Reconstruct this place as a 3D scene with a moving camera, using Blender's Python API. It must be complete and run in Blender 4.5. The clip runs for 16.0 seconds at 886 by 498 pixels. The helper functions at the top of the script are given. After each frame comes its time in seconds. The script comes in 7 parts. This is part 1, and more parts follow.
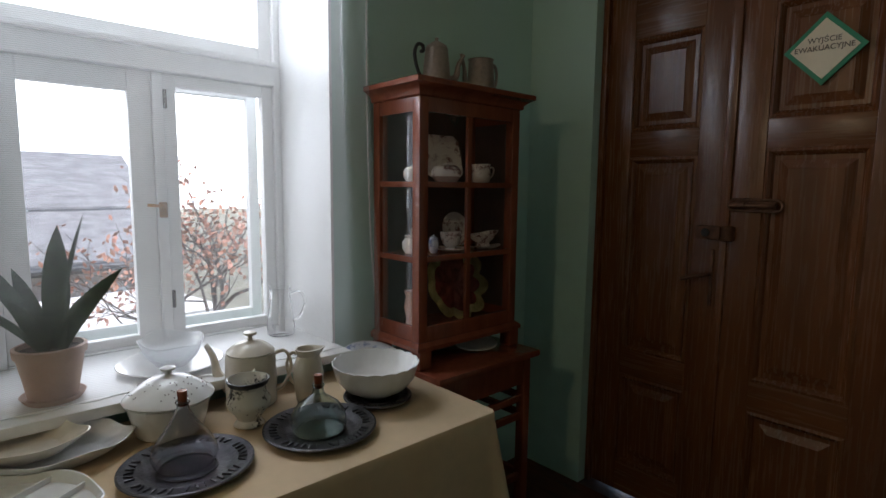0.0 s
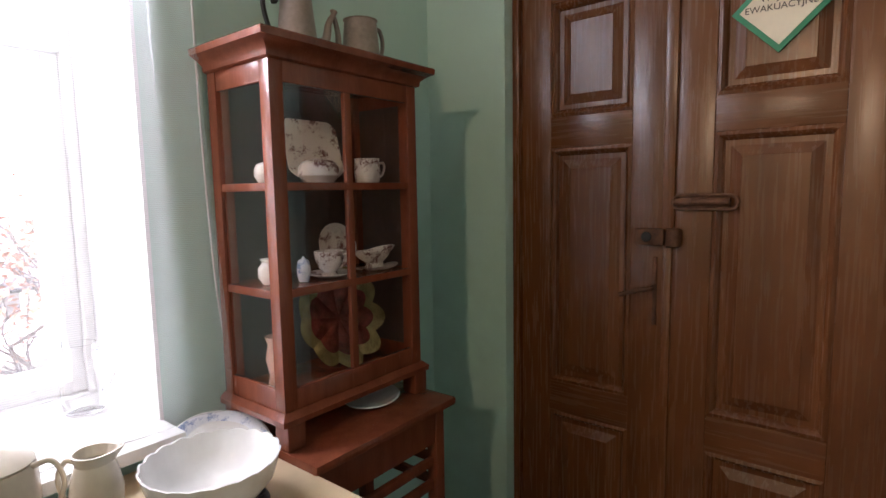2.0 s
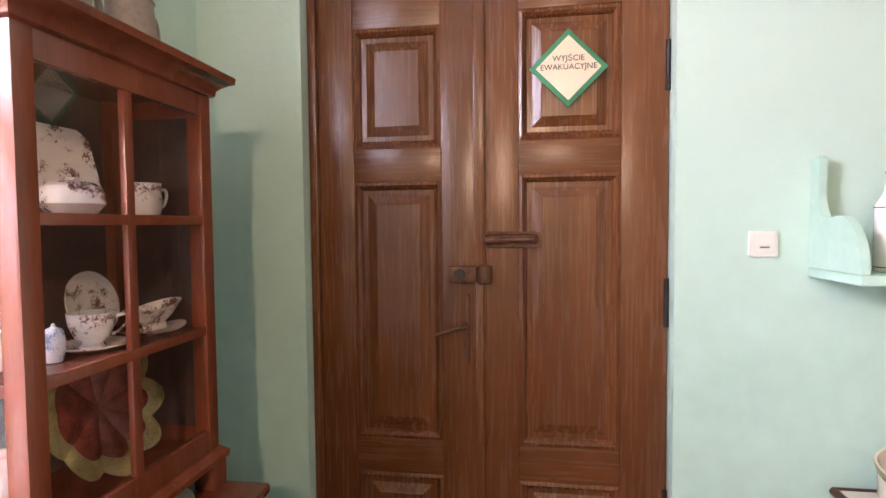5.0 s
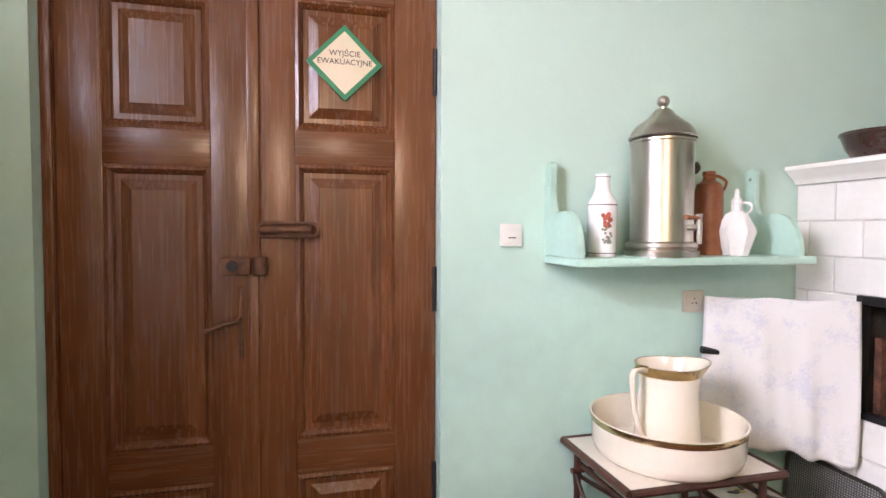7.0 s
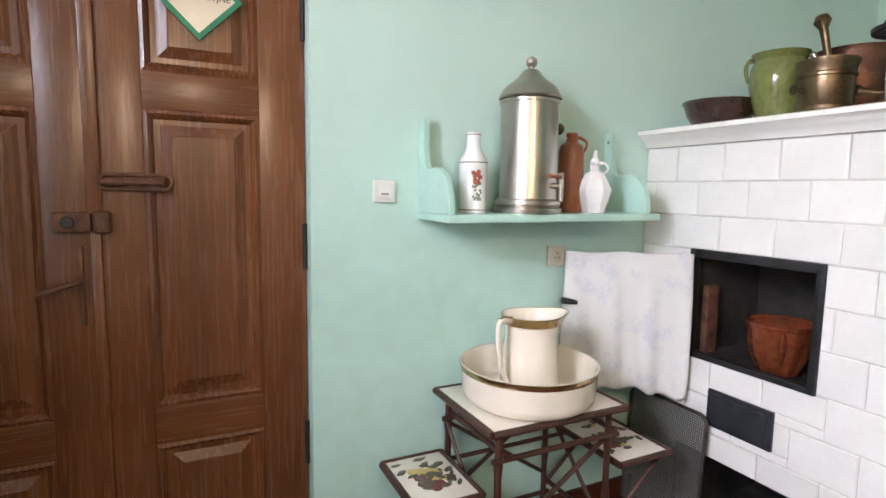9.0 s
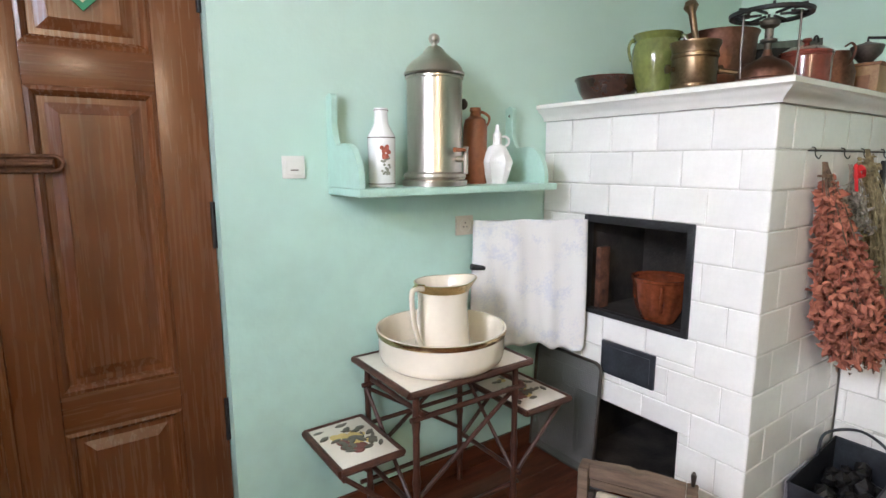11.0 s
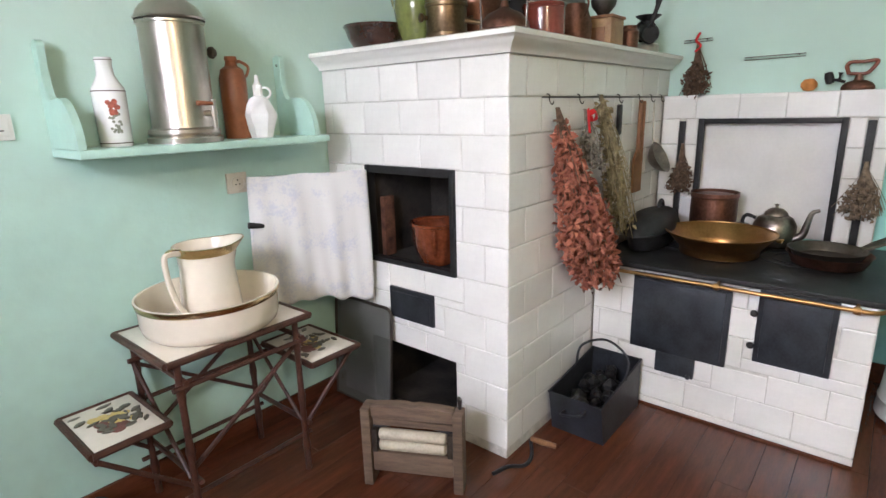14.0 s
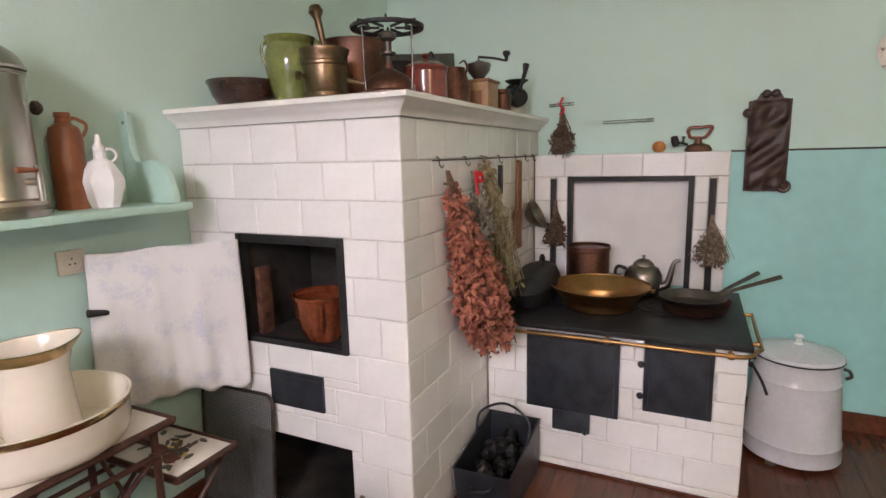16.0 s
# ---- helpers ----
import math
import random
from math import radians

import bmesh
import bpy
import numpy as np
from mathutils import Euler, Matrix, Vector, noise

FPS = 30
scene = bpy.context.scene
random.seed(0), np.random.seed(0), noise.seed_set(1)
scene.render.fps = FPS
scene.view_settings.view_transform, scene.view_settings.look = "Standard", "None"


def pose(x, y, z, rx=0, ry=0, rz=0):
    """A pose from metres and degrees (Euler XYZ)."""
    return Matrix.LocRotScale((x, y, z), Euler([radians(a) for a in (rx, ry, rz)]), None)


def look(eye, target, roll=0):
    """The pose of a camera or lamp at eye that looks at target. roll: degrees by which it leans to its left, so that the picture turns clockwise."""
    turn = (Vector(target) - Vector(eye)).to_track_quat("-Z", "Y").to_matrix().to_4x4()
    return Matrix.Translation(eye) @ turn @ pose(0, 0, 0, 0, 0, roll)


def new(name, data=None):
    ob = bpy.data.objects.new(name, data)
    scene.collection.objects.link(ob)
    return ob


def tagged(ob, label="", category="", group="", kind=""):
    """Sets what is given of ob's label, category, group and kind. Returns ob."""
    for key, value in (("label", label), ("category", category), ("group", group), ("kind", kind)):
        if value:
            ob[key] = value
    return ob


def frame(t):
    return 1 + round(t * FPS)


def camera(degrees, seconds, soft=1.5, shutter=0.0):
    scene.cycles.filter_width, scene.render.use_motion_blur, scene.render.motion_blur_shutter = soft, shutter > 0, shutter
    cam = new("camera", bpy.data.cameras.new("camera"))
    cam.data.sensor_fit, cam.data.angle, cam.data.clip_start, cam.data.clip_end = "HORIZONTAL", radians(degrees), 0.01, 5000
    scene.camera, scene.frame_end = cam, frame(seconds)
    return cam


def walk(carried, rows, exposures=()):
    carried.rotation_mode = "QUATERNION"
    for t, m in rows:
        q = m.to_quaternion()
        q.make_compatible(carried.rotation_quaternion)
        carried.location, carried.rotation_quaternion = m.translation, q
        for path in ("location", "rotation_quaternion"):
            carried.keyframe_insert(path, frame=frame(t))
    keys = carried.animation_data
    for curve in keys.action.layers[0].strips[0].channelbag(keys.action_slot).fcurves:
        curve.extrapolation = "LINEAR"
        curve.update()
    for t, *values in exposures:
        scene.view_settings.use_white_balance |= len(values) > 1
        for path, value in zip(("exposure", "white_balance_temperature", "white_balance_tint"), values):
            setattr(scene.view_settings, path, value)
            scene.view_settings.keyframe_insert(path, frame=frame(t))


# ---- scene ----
cam = camera(79.0, 16.0)
PATH = [
    (0, (0.692, 0.821, 1.511), (-0.788, 2.146, 1.281), 0.6),
    (0.5, (0.568, 0.919, 1.504), (-0.843, 2.32, 1.282), 0.4),
    (1, (0.446, 1.036, 1.499), (-0.888, 2.51, 1.284), -0.4),
    (1.5, (0.381, 1.148, 1.492), (-0.868, 2.696, 1.28), -0.6),
    (2, (0.341, 1.265, 1.5), (-0.892, 2.825, 1.286), -1.0),
    (2.5, (0.306, 1.337, 1.491), (-0.922, 2.9, 1.264), -0.9),
    (3, (0.244, 1.387, 1.494), (-0.85, 3.046, 1.268), -0.6),
    (3.2, (0.219, 1.397, 1.488), (-0.802, 3.103, 1.266), -0.5),
    (5.3, (-0.053, 1.307, 1.51), (-0.224, 3.297, 1.424), -0.5),
    (5.5, (-0.03, 1.301, 1.514), (-0.126, 3.296, 1.427), -0.4),
    (6, (-0.014, 1.289, 1.502), (0.09, 3.285, 1.439), -0.1),
    (6.5, (-0.018, 1.283, 1.462), (0.321, 3.253, 1.411), 0.1),
    (7, (-0.011, 1.289, 1.453), (0.475, 3.228, 1.381), 0.2),
    (7.5, (0.007, 1.287, 1.442), (0.629, 3.185, 1.338), 0.2),
    (8, (0.022, 1.288, 1.443), (0.721, 3.157, 1.313), 0.4),
    (8.5, (0.042, 1.296, 1.439), (0.839, 3.124, 1.285), 0.5),
    (9, (0.044, 1.284, 1.44), (0.916, 3.071, 1.224), 0.9),
    (9.5, (0.011, 1.279, 1.45), (1.011, 2.995, 1.212), 0.6),
    (10, (0.003, 1.269, 1.451), (1.081, 2.933, 1.185), 0.4),
    (10.2, (-0.016, 1.267, 1.454), (1.103, 2.903, 1.186), 0.2),
    (12.5, (0.139, 1.03, 1.447), (1.288, 2.609, 1.012), 0.1),
    (13, (0.179, 1.001, 1.437), (1.414, 2.503, 0.971), -0.3),
    (13.5, (0.238, 0.978, 1.455), (1.63, 2.32, 0.943), -1.0),
    (14, (0.265, 0.962, 1.457), (1.747, 2.205, 0.952), -1.5),
    (14.5, (0.274, 0.975, 1.475), (1.843, 2.115, 0.987), -1.6),
    (15, (0.279, 1.016, 1.486), (1.904, 2.093, 1.04), -1.4),
    (15.5, (0.308, 1.077, 1.5), (2.006, 2.055, 1.098), -1.4),
    (16, (0.351, 1.146, 1.508), (2.133, 1.987, 1.165), -1.4),
]
WALK = [(t, look(eye, target, roll)) for t, eye, target, roll in PATH]
EXPOSURES = [(t, stops, kelvin, tint) for (t, stops), (kelvin, tint) in zip(((0, 0.65), (0.5, 0.75), (1.0, 1.1), (1.5, 1.75), (2.0, 2.35), (2.5, 2.75), (3.2, 3.05), (5.3, 3.4), (6.5, 3.35), (8.0, 3.15), (10.0, 3.05), (12.5, 3.1), (14.5, 2.97), (16.0, 2.72)), ((6100, 13), (6100, 13), (6150, 16), (6250, 20), (6350, 24), (6450, 28), (6550, 32), (6550, 36), (6450, 35), (6250, 27), (6100, 21), (6050, 19), (6250, 24), (6700, 31)))]
walk(cam, WALK, EXPOSURES)

# ---- world and light ----
world = bpy.data.worlds.new("sky")
scene.world = world
world.use_nodes = True
wn = world.node_tree.nodes
sky = wn.new("ShaderNodeTexSky")
sky.sky_type = "NISHITA"
sky.sun_disc = False
sky.sun_elevation = radians(61)
sky.sun_rotation = radians(140)
sky.air_density, sky.dust_density, sky.ozone_density = 1.0, 2.0, 1.0
wn["Background"].inputs["Strength"].default_value = 0.15
world.node_tree.links.new(sky.outputs["Color"], wn["Background"].inputs["Color"])

sun_data = bpy.data.lights.new("sun", "SUN")
sun_data.energy, sun_data.angle, sun_data.color = 2.5, radians(20), (1.0, 0.96, 0.9)
sun = new("sun", sun_data)
sun.matrix_world = look((2.5, -3.0, 7), (0, 0, 0))

lamp_data = bpy.data.lights.new("window_daylight", "AREA")
lamp_data.shape, lamp_data.size, lamp_data.size_y = "RECTANGLE", 1.0, 0.62
lamp_data.energy, lamp_data.color = 8.5, (0.92, 0.97, 1.0)
lamp = new("window_daylight", lamp_data)
lamp.matrix_world = look((-1.70, 1.37, 2.50), (0.0, 1.37, 0.9))

bulb_data = bpy.data.lights.new("pendant_bulb", "POINT")
bulb_data.energy, bulb_data.color, bulb_data.shadow_soft_size = 8.0, (1.0, 0.73, 0.44), 0.04
bulb = new("pendant_bulb", bulb_data)
bulb.location = (-0.02, -0.25, 2.36)

# ---- materials ----
def mat(name, color, rough=0.5, metal=0.0, vary=0.12, scale=6.0, bump=0.0, bump_scale=80.0, stretch=(1, 1, 1), spec=0.5, second=None, coat=0.0, random=0.0, lo=0.35, hi=0.65, lamp_tint=None):
    m = bpy.data.materials.new(name)
    m.use_nodes = True
    n, l = m.node_tree.nodes, m.node_tree.links
    b = n["Principled BSDF"]
    b.inputs["Roughness"].default_value = rough
    b.inputs["Metallic"].default_value = metal
    b.inputs["Specular IOR Level"].default_value = spec
    b.inputs["Coat Weight"].default_value = coat
    tc = n.new("ShaderNodeTexCoord")
    mp = n.new("ShaderNodeMapping")
    mp.inputs["Scale"].default_value = stretch
    l.new(tc.outputs["Object"], mp.inputs["Vector"])
    big, fine = n.new("ShaderNodeTexNoise"), n.new("ShaderNodeTexNoise")
    big.inputs["Scale"].default_value, fine.inputs["Scale"].default_value = scale, scale * 9
    big.inputs["Detail"].default_value = 6
    for q in (big, fine):
        l.new(mp.outputs["Vector"], q.inputs["Vector"])
    ramp = n.new("ShaderNodeValToRGB")
    dark = second if second else tuple(c * (1 - 2 * vary) for c in color)
    light = color if second else tuple(min(1, c * (1 + vary)) for c in color)
    ramp.color_ramp.elements[0].color = (*dark, 1)
    ramp.color_ramp.elements[1].color = (*light, 1)
    ramp.color_ramp.elements[0].position, ramp.color_ramp.elements[1].position = lo, hi
    mix = n.new("ShaderNodeMath")
    mix.operation = "MULTIPLY_ADD"
    mix.inputs[1].default_value = 0.3
    l.new(fine.outputs["Fac"], mix.inputs[0])
    sub = n.new("ShaderNodeMath")
    sub.operation = "MULTIPLY_ADD"
    sub.inputs[1].default_value, sub.inputs[2].default_value = 0.7, 0.0
    l.new(big.outputs["Fac"], sub.inputs[0])
    l.new(sub.outputs[0], mix.inputs[2])
    l.new(mix.outputs[0], ramp.inputs["Fac"])
    out = ramp.outputs["Color"]
    if lamp_tint:
        # warmer tint towards the top: the pendant lamp's light painted into the wall colour
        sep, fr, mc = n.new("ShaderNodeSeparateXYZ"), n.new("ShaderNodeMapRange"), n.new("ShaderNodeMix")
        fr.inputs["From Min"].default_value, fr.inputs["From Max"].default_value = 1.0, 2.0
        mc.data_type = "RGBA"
        mc.inputs[7].default_value = (*lamp_tint, 1)
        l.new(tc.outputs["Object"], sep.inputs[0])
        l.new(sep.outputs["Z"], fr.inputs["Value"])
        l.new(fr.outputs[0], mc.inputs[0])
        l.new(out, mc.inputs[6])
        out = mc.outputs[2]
    if random:
        info, hsv, mr = n.new("ShaderNodeObjectInfo"), n.new("ShaderNodeHueSaturation"), n.new("ShaderNodeMapRange")
        mr.inputs["To Min"].default_value, mr.inputs["To Max"].default_value = 1 - random, 1 + random
        l.new(info.outputs["Random"], mr.inputs["Value"])
        l.new(mr.outputs[0], hsv.inputs["Value"])
        l.new(out, hsv.inputs["Color"])
        out = hsv.outputs["Color"]
    l.new(out, b.inputs["Base Color"])
    rr = n.new("ShaderNodeMapRange")
    rr.inputs["To Min"].default_value, rr.inputs["To Max"].default_value = rough * 0.8, min(1, rough * 1.25)
    l.new(fine.outputs["Fac"], rr.inputs["Value"])
    l.new(rr.outputs[0], b.inputs["Roughness"])
    if bump:
        bn, bt = n.new("ShaderNodeBump"), n.new("ShaderNodeTexNoise")
        bt.inputs["Scale"].default_value = bump_scale
        bt.inputs["Detail"].default_value = 4
        l.new(mp.outputs["Vector"], bt.inputs["Vector"])
        bn.inputs["Strength"].default_value, bn.inputs["Distance"].default_value = bump, 0.01
        l.new(bt.outputs["Fac"], bn.inputs["Height"])
        l.new(bn.outputs["Normal"], b.inputs["Normal"])
    return m


def glass_mat(name, tint=(1, 1, 1), rough=0.0):
    m = bpy.data.materials.new(name)
    m.use_nodes = True
    b = m.node_tree.nodes["Principled BSDF"]
    b.inputs["Base Color"].default_value = (*tint, 1)
    b.inputs["Transmission Weight"].default_value = 1.0
    b.inputs["Roughness"].default_value = rough
    b.inputs["IOR"].default_value = 1.45
    return m


# the wall colour's upper tint repeats the pendant lamp's warm light
MINT = mat("mint_wall_paint", (0.48, 0.70, 0.62), 0.75, lamp_tint=(0.53, 0.70, 0.62), vary=0.05, scale=1.6, bump=0.12, bump_scale=40)
MINT_LOW = mat("turquoise_dado_paint", (0.31, 0.63, 0.60), 0.5, vary=0.05, scale=1.6, bump=0.1, bump_scale=40)
WHITE = mat("white_gloss_paint", (0.80, 0.80, 0.79), 0.35, vary=0.04, scale=3, bump=0.05, bump_scale=30)
OVERCAST = bpy.data.materials.new("overcast_sky_glow")
OVERCAST.use_nodes = True
OVERCAST.node_tree.nodes["Principled BSDF"].inputs["Emission Color"].default_value = (0.95, 0.975, 1.0, 1)
OVERCAST.node_tree.nodes["Principled BSDF"].inputs["Emission Strength"].default_value = 2.4
OVERCAST.node_tree.nodes["Principled BSDF"].inputs["Base Color"].default_value = (0.5, 0.5, 0.5, 1)
CEIL = mat("ceiling_whitewash", (0.80, 0.79, 0.75), 0.85, vary=0.04, scale=2)
WOOD_DOOR = mat("stained_door_wood", (0.20, 0.070, 0.023), 0.26, scale=3.2, stretch=(4, 4, 0.16), second=(0.105, 0.035, 0.0125), lo=0.28, hi=0.76, bump=0.03, bump_scale=30)
WOOD_DOOR_H = mat("stained_door_wood_rail", (0.20, 0.070, 0.023), 0.26, scale=3.2, stretch=(0.16, 4, 4), second=(0.105, 0.035, 0.0125), lo=0.28, hi=0.76, bump=0.03, bump_scale=30)
WOOD_CAB = mat("mahogany_cabinet_wood", (0.27, 0.072, 0.034), 0.24, coat=0.2, scale=5, stretch=(4, 4, 0.5), second=(0.17, 0.042, 0.021), lo=0.3, hi=0.75, bump=0.06, bump_scale=30)
WOOD_FLOOR = mat("red_brown_floor_wood", (0.13, 0.038, 0.018), 0.22, scale=4, stretch=(0.8, 8, 8), second=(0.070, 0.022, 0.011), bump=0.05, bump_scale=20, random=0.08)
WOOD_DARK = mat("dark_bamboo_wood", (0.085, 0.030, 0.018), 0.4, scale=8, stretch=(3, 3, 3), second=(0.035, 0.013, 0.009), bump=0.15, bump_scale=40)
WOOD_GREY = mat("weathered_grey_wood", (0.19, 0.125, 0.085), 0.75, scale=6, stretch=(1, 8, 8), second=(0.09, 0.06, 0.042), bump=0.25, bump_scale=40)
WOOD_SPOON = mat("worn_beech_wood", (0.30, 0.14, 0.06), 0.6, scale=8, second=(0.17, 0.075, 0.035))
TILE = mat("white_glazed_tile", (0.80, 0.785, 0.755), 0.15, vary=0.03, scale=7, bump=0.04, bump_scale=14, random=0.05, coat=0.2)
GROUT = mat("grey_tile_grout", (0.62, 0.60, 0.56), 0.9, vary=0.15, scale=20, bump=0.2)
CORNICE = mat("glazed_white_cornice", (0.80, 0.78, 0.74), 0.2, vary=0.02, scale=3, bump=0.03, bump_scale=14, coat=0.2)
IRON = mat("black_cast_iron", (0.022, 0.022, 0.024), 0.5, metal=0.3, vary=0.3, scale=9, bump=0.25, bump_scale=90)
IRON_BLUE = mat("dark_enamelled_steel", (0.030, 0.034, 0.042), 0.4, metal=0.2, vary=0.25, scale=12, bump=0.08)
SOOT = mat("sooty_firebrick", (0.030, 0.024, 0.020), 0.9, vary=0.4, scale=8, bump=0.3)
STEEL = mat("dull_nickel_steel", (0.48, 0.44, 0.39), 0.30, metal=1.0, vary=0.06, scale=5, stretch=(1, 1, 0.3))
STEEL_WORN = mat("worn_tinned_steel", (0.27, 0.23, 0.20), 0.36, metal=1.0, vary=0.2, scale=10)
STEEL_DARK = mat("tarnished_steel", (0.14, 0.12, 0.105), 0.42, metal=0.9, vary=0.2, scale=10)
BRASS = mat("worn_brass", (0.44, 0.24, 0.09), 0.36, metal=1.0, vary=0.15, scale=9)
BRASS_OLD = mat("old_bronze", (0.20, 0.135, 0.08), 0.36, metal=1.0, vary=0.2, scale=9)
COPPER = mat("aged_copper", (0.20, 0.095, 0.065), 0.42, metal=0.9, vary=0.25, scale=8)
RUST = mat("rusty_iron", (0.19, 0.085, 0.046), 0.7, metal=0.4, vary=0.3, scale=20, bump=0.3)
CREAM = mat("cream_glazed_ceramic", (0.80, 0.72, 0.60), 0.14, vary=0.03, scale=4, coat=0.3)
IVORY = mat("ivory_stoneware", (0.68, 0.62, 0.52), 0.2, vary=0.06, scale=6, coat=0.2)
PORC = mat("white_porcelain", (0.80, 0.80, 0.79), 0.12, vary=0.03, scale=5, coat=0.3)
PORC_BLUE = mat("blue_printed_porcelain", (0.74, 0.77, 0.82), 0.15, scale=28, second=(0.22, 0.30, 0.50), lo=0.40, hi=0.5)
PORC_FLOWER = mat("flower_printed_porcelain", (0.78, 0.74, 0.68), 0.16, scale=24, second=(0.20, 0.10, 0.09), lo=0.40, hi=0.47)
PORC_BLACK = mat("dark_printed_ceramic", (0.70, 0.68, 0.62), 0.18, scale=12, second=(0.06, 0.06, 0.06), lo=0.40, hi=0.46)
GOLD = mat("gilded_band", (0.74, 0.55, 0.29), 0.24, metal=1.0, vary=0.1)
BROWN_GLAZE = mat("brown_glazed_clay", (0.05, 0.018, 0.012), 0.14, vary=0.2, scale=6, coat=0.4)
RED_GLAZE = mat("red_brown_glazed_clay", (0.19, 0.046, 0.018), 0.14, vary=0.25, scale=6, coat=0.4)
RED_ENAMEL = mat("red_enamel", (0.19, 0.042, 0.028), 0.2, vary=0.15, scale=6, coat=0.3)
GREEN_GLAZE = mat("olive_green_glaze", (0.165, 0.19, 0.052), 0.13, vary=0.2, scale=5, coat=0.4)
STONE_BOTTLE = mat("terracotta_stoneware", (0.33, 0.11, 0.045), 0.35, vary=0.15, scale=6)
PEWTER = mat("dark_cast_pewter", (0.085, 0.080, 0.085), 0.38, metal=0.85, vary=0.3, scale=14, bump=0.3, bump_scale=60)
CLOTH = mat("beige_linen_cloth", (0.62, 0.47, 0.30), 0.85, vary=0.05, scale=3, bump=0.15, bump_scale=400)
TOWEL = mat("white_linen_towel", (0.72, 0.71, 0.70), 0.9, scale=11, second=(0.60, 0.61, 0.665), bump=0.2, bump_scale=200, lo=0.38, hi=0.5)
CLAY_POT = mat("pale_terracotta", (0.52, 0.36, 0.29), 0.8, vary=0.1, scale=8, bump=0.1)
LEAF = mat("snake_plant_leaf", (0.075, 0.12, 0.075), 0.45, scale=18, stretch=(1, 1, 2.5), second=(0.028, 0.052, 0.036))
SOIL = mat("dark_soil", (0.05, 0.035, 0.025), 0.95, vary=0.4, scale=40, bump=0.5)
RED_LEAF = mat("dried_red_leaves", (0.46, 0.165, 0.10), 0.7, scale=22, second=(0.22, 0.065, 0.038))
STRAW = mat("dried_straw_herbs", (0.33, 0.27, 0.15), 0.85, vary=0.3, scale=40)
GREY_HERB = mat("dried_grey_herbs", (0.28, 0.25, 0.20), 0.9, vary=0.3, scale=60)
STRAW_BROWN = mat("dull_brown_straw", (0.25, 0.185, 0.125), 0.9, vary=0.3, scale=50)
BROWN_HERB = mat("dried_brown_herbs", (0.16, 0.10, 0.065), 0.9, vary=0.3, scale=60)
RIBBON = mat("red_ribbon", (0.75, 0.02, 0.025), 0.5, vary=0.1)
ENAMEL = mat("white_enamel", (0.60, 0.60, 0.62), 0.22, vary=0.06, scale=5, coat=0.3)
PLASTIC = mat("white_plastic", (0.76, 0.75, 0.71), 0.4, vary=0.02)
PLASTIC_BEIGE = mat("beige_plastic", (0.62, 0.57, 0.48), 0.4, vary=0.03)
BLACK = mat("black_rubber", (0.012, 0.012, 0.013), 0.5, vary=0.2)
COAL = mat("black_coal", (0.012, 0.012, 0.013), 0.35, vary=0.4, scale=30, bump=0.4)
SHOE = mat("black_leather", (0.016, 0.014, 0.013), 0.35, vary=0.3, scale=20)
MESH_GREY = mat("grey_wire_mesh", (0.22, 0.22, 0.21), 0.5, metal=0.6, vary=0.1)
SIGN_PAPER = mat("cream_sign_board", (0.80, 0.68, 0.50), 0.6, vary=0.03)
SIGN_GREEN = mat("green_sign_border", (0.02, 0.22, 0.10), 0.5, vary=0.05)
INK = mat("dark_brown_ink", (0.06, 0.03, 0.02), 0.7, vary=0.1)
CARVED = mat("dark_carved_wood", (0.050, 0.022, 0.016), 0.4, vary=0.3, scale=12, bump=0.2)
APPLE = mat("orange_peel", (0.62, 0.24, 0.06), 0.5, vary=0.12, scale=12)
ROOF = mat("weathered_grey_roof", (0.34, 0.335, 0.34), 0.8, vary=0.2, scale=2, stretch=(1, 1, 4))
PLASTER = mat("pale_house_plaster", (0.55, 0.47, 0.42), 0.9, vary=0.08, scale=1)
GROUND = mat("yard_grass_and_gravel", (0.16, 0.15, 0.10), 0.95, vary=0.25, scale=0.6)
BARK = mat("grey_tree_bark", (0.12, 0.085, 0.065), 0.9, vary=0.3, scale=20)
RED_FOLIAGE = mat("autumn_red_foliage", (0.62, 0.25, 0.18), 0.7, scale=4, second=(0.45, 0.24, 0.13))
# back and far side panel, much darker than the cabinet's wood
CAB_INSIDE = mat("dark_cabinet_inside", (0.045, 0.032, 0.033), 0.5, vary=0.2, scale=5)
GLASS = glass_mat("clear_window_glass")
BOTTLE_GLASS = glass_mat("clear_bottle_glass", (0.85, 0.84, 0.88), 0.09)
BOTTLE_GREEN = glass_mat("pale_green_bottle_glass", (0.80, 0.89, 0.87), 0.03)
CLEAR = glass_mat("clear_jug_glass", (0.98, 0.98, 0.98), 0.02)
FROST = glass_mat("milky_cut_glass", (0.93, 0.95, 0.97), 0.25)


# ---- mesh helpers ----
def finish(name, bm, material, smooth):
    bmesh.ops.recalc_face_normals(bm, faces=bm.faces)
    me = bpy.data.meshes.new(name)
    bm.to_mesh(me)
    bm.free()
    me.materials.append(material)
    if smooth:
        me.shade_smooth()
        me.set_sharp_from_angle(angle=radians(38))
    return me


def part(name, bm, material, parent, label="", smooth=True):
    ob = new(name, finish(name, bm, material, smooth))
    ob.parent = parent
    return tagged(ob, label)


def thing(name, loc, label, category, group="", turn=0.0, kind=""):
    ob = new(name)
    ob.empty_display_size = 0.05
    ob.matrix_basis = pose(*loc, 0, 0, turn)
    return tagged(ob, label, category, group, kind)


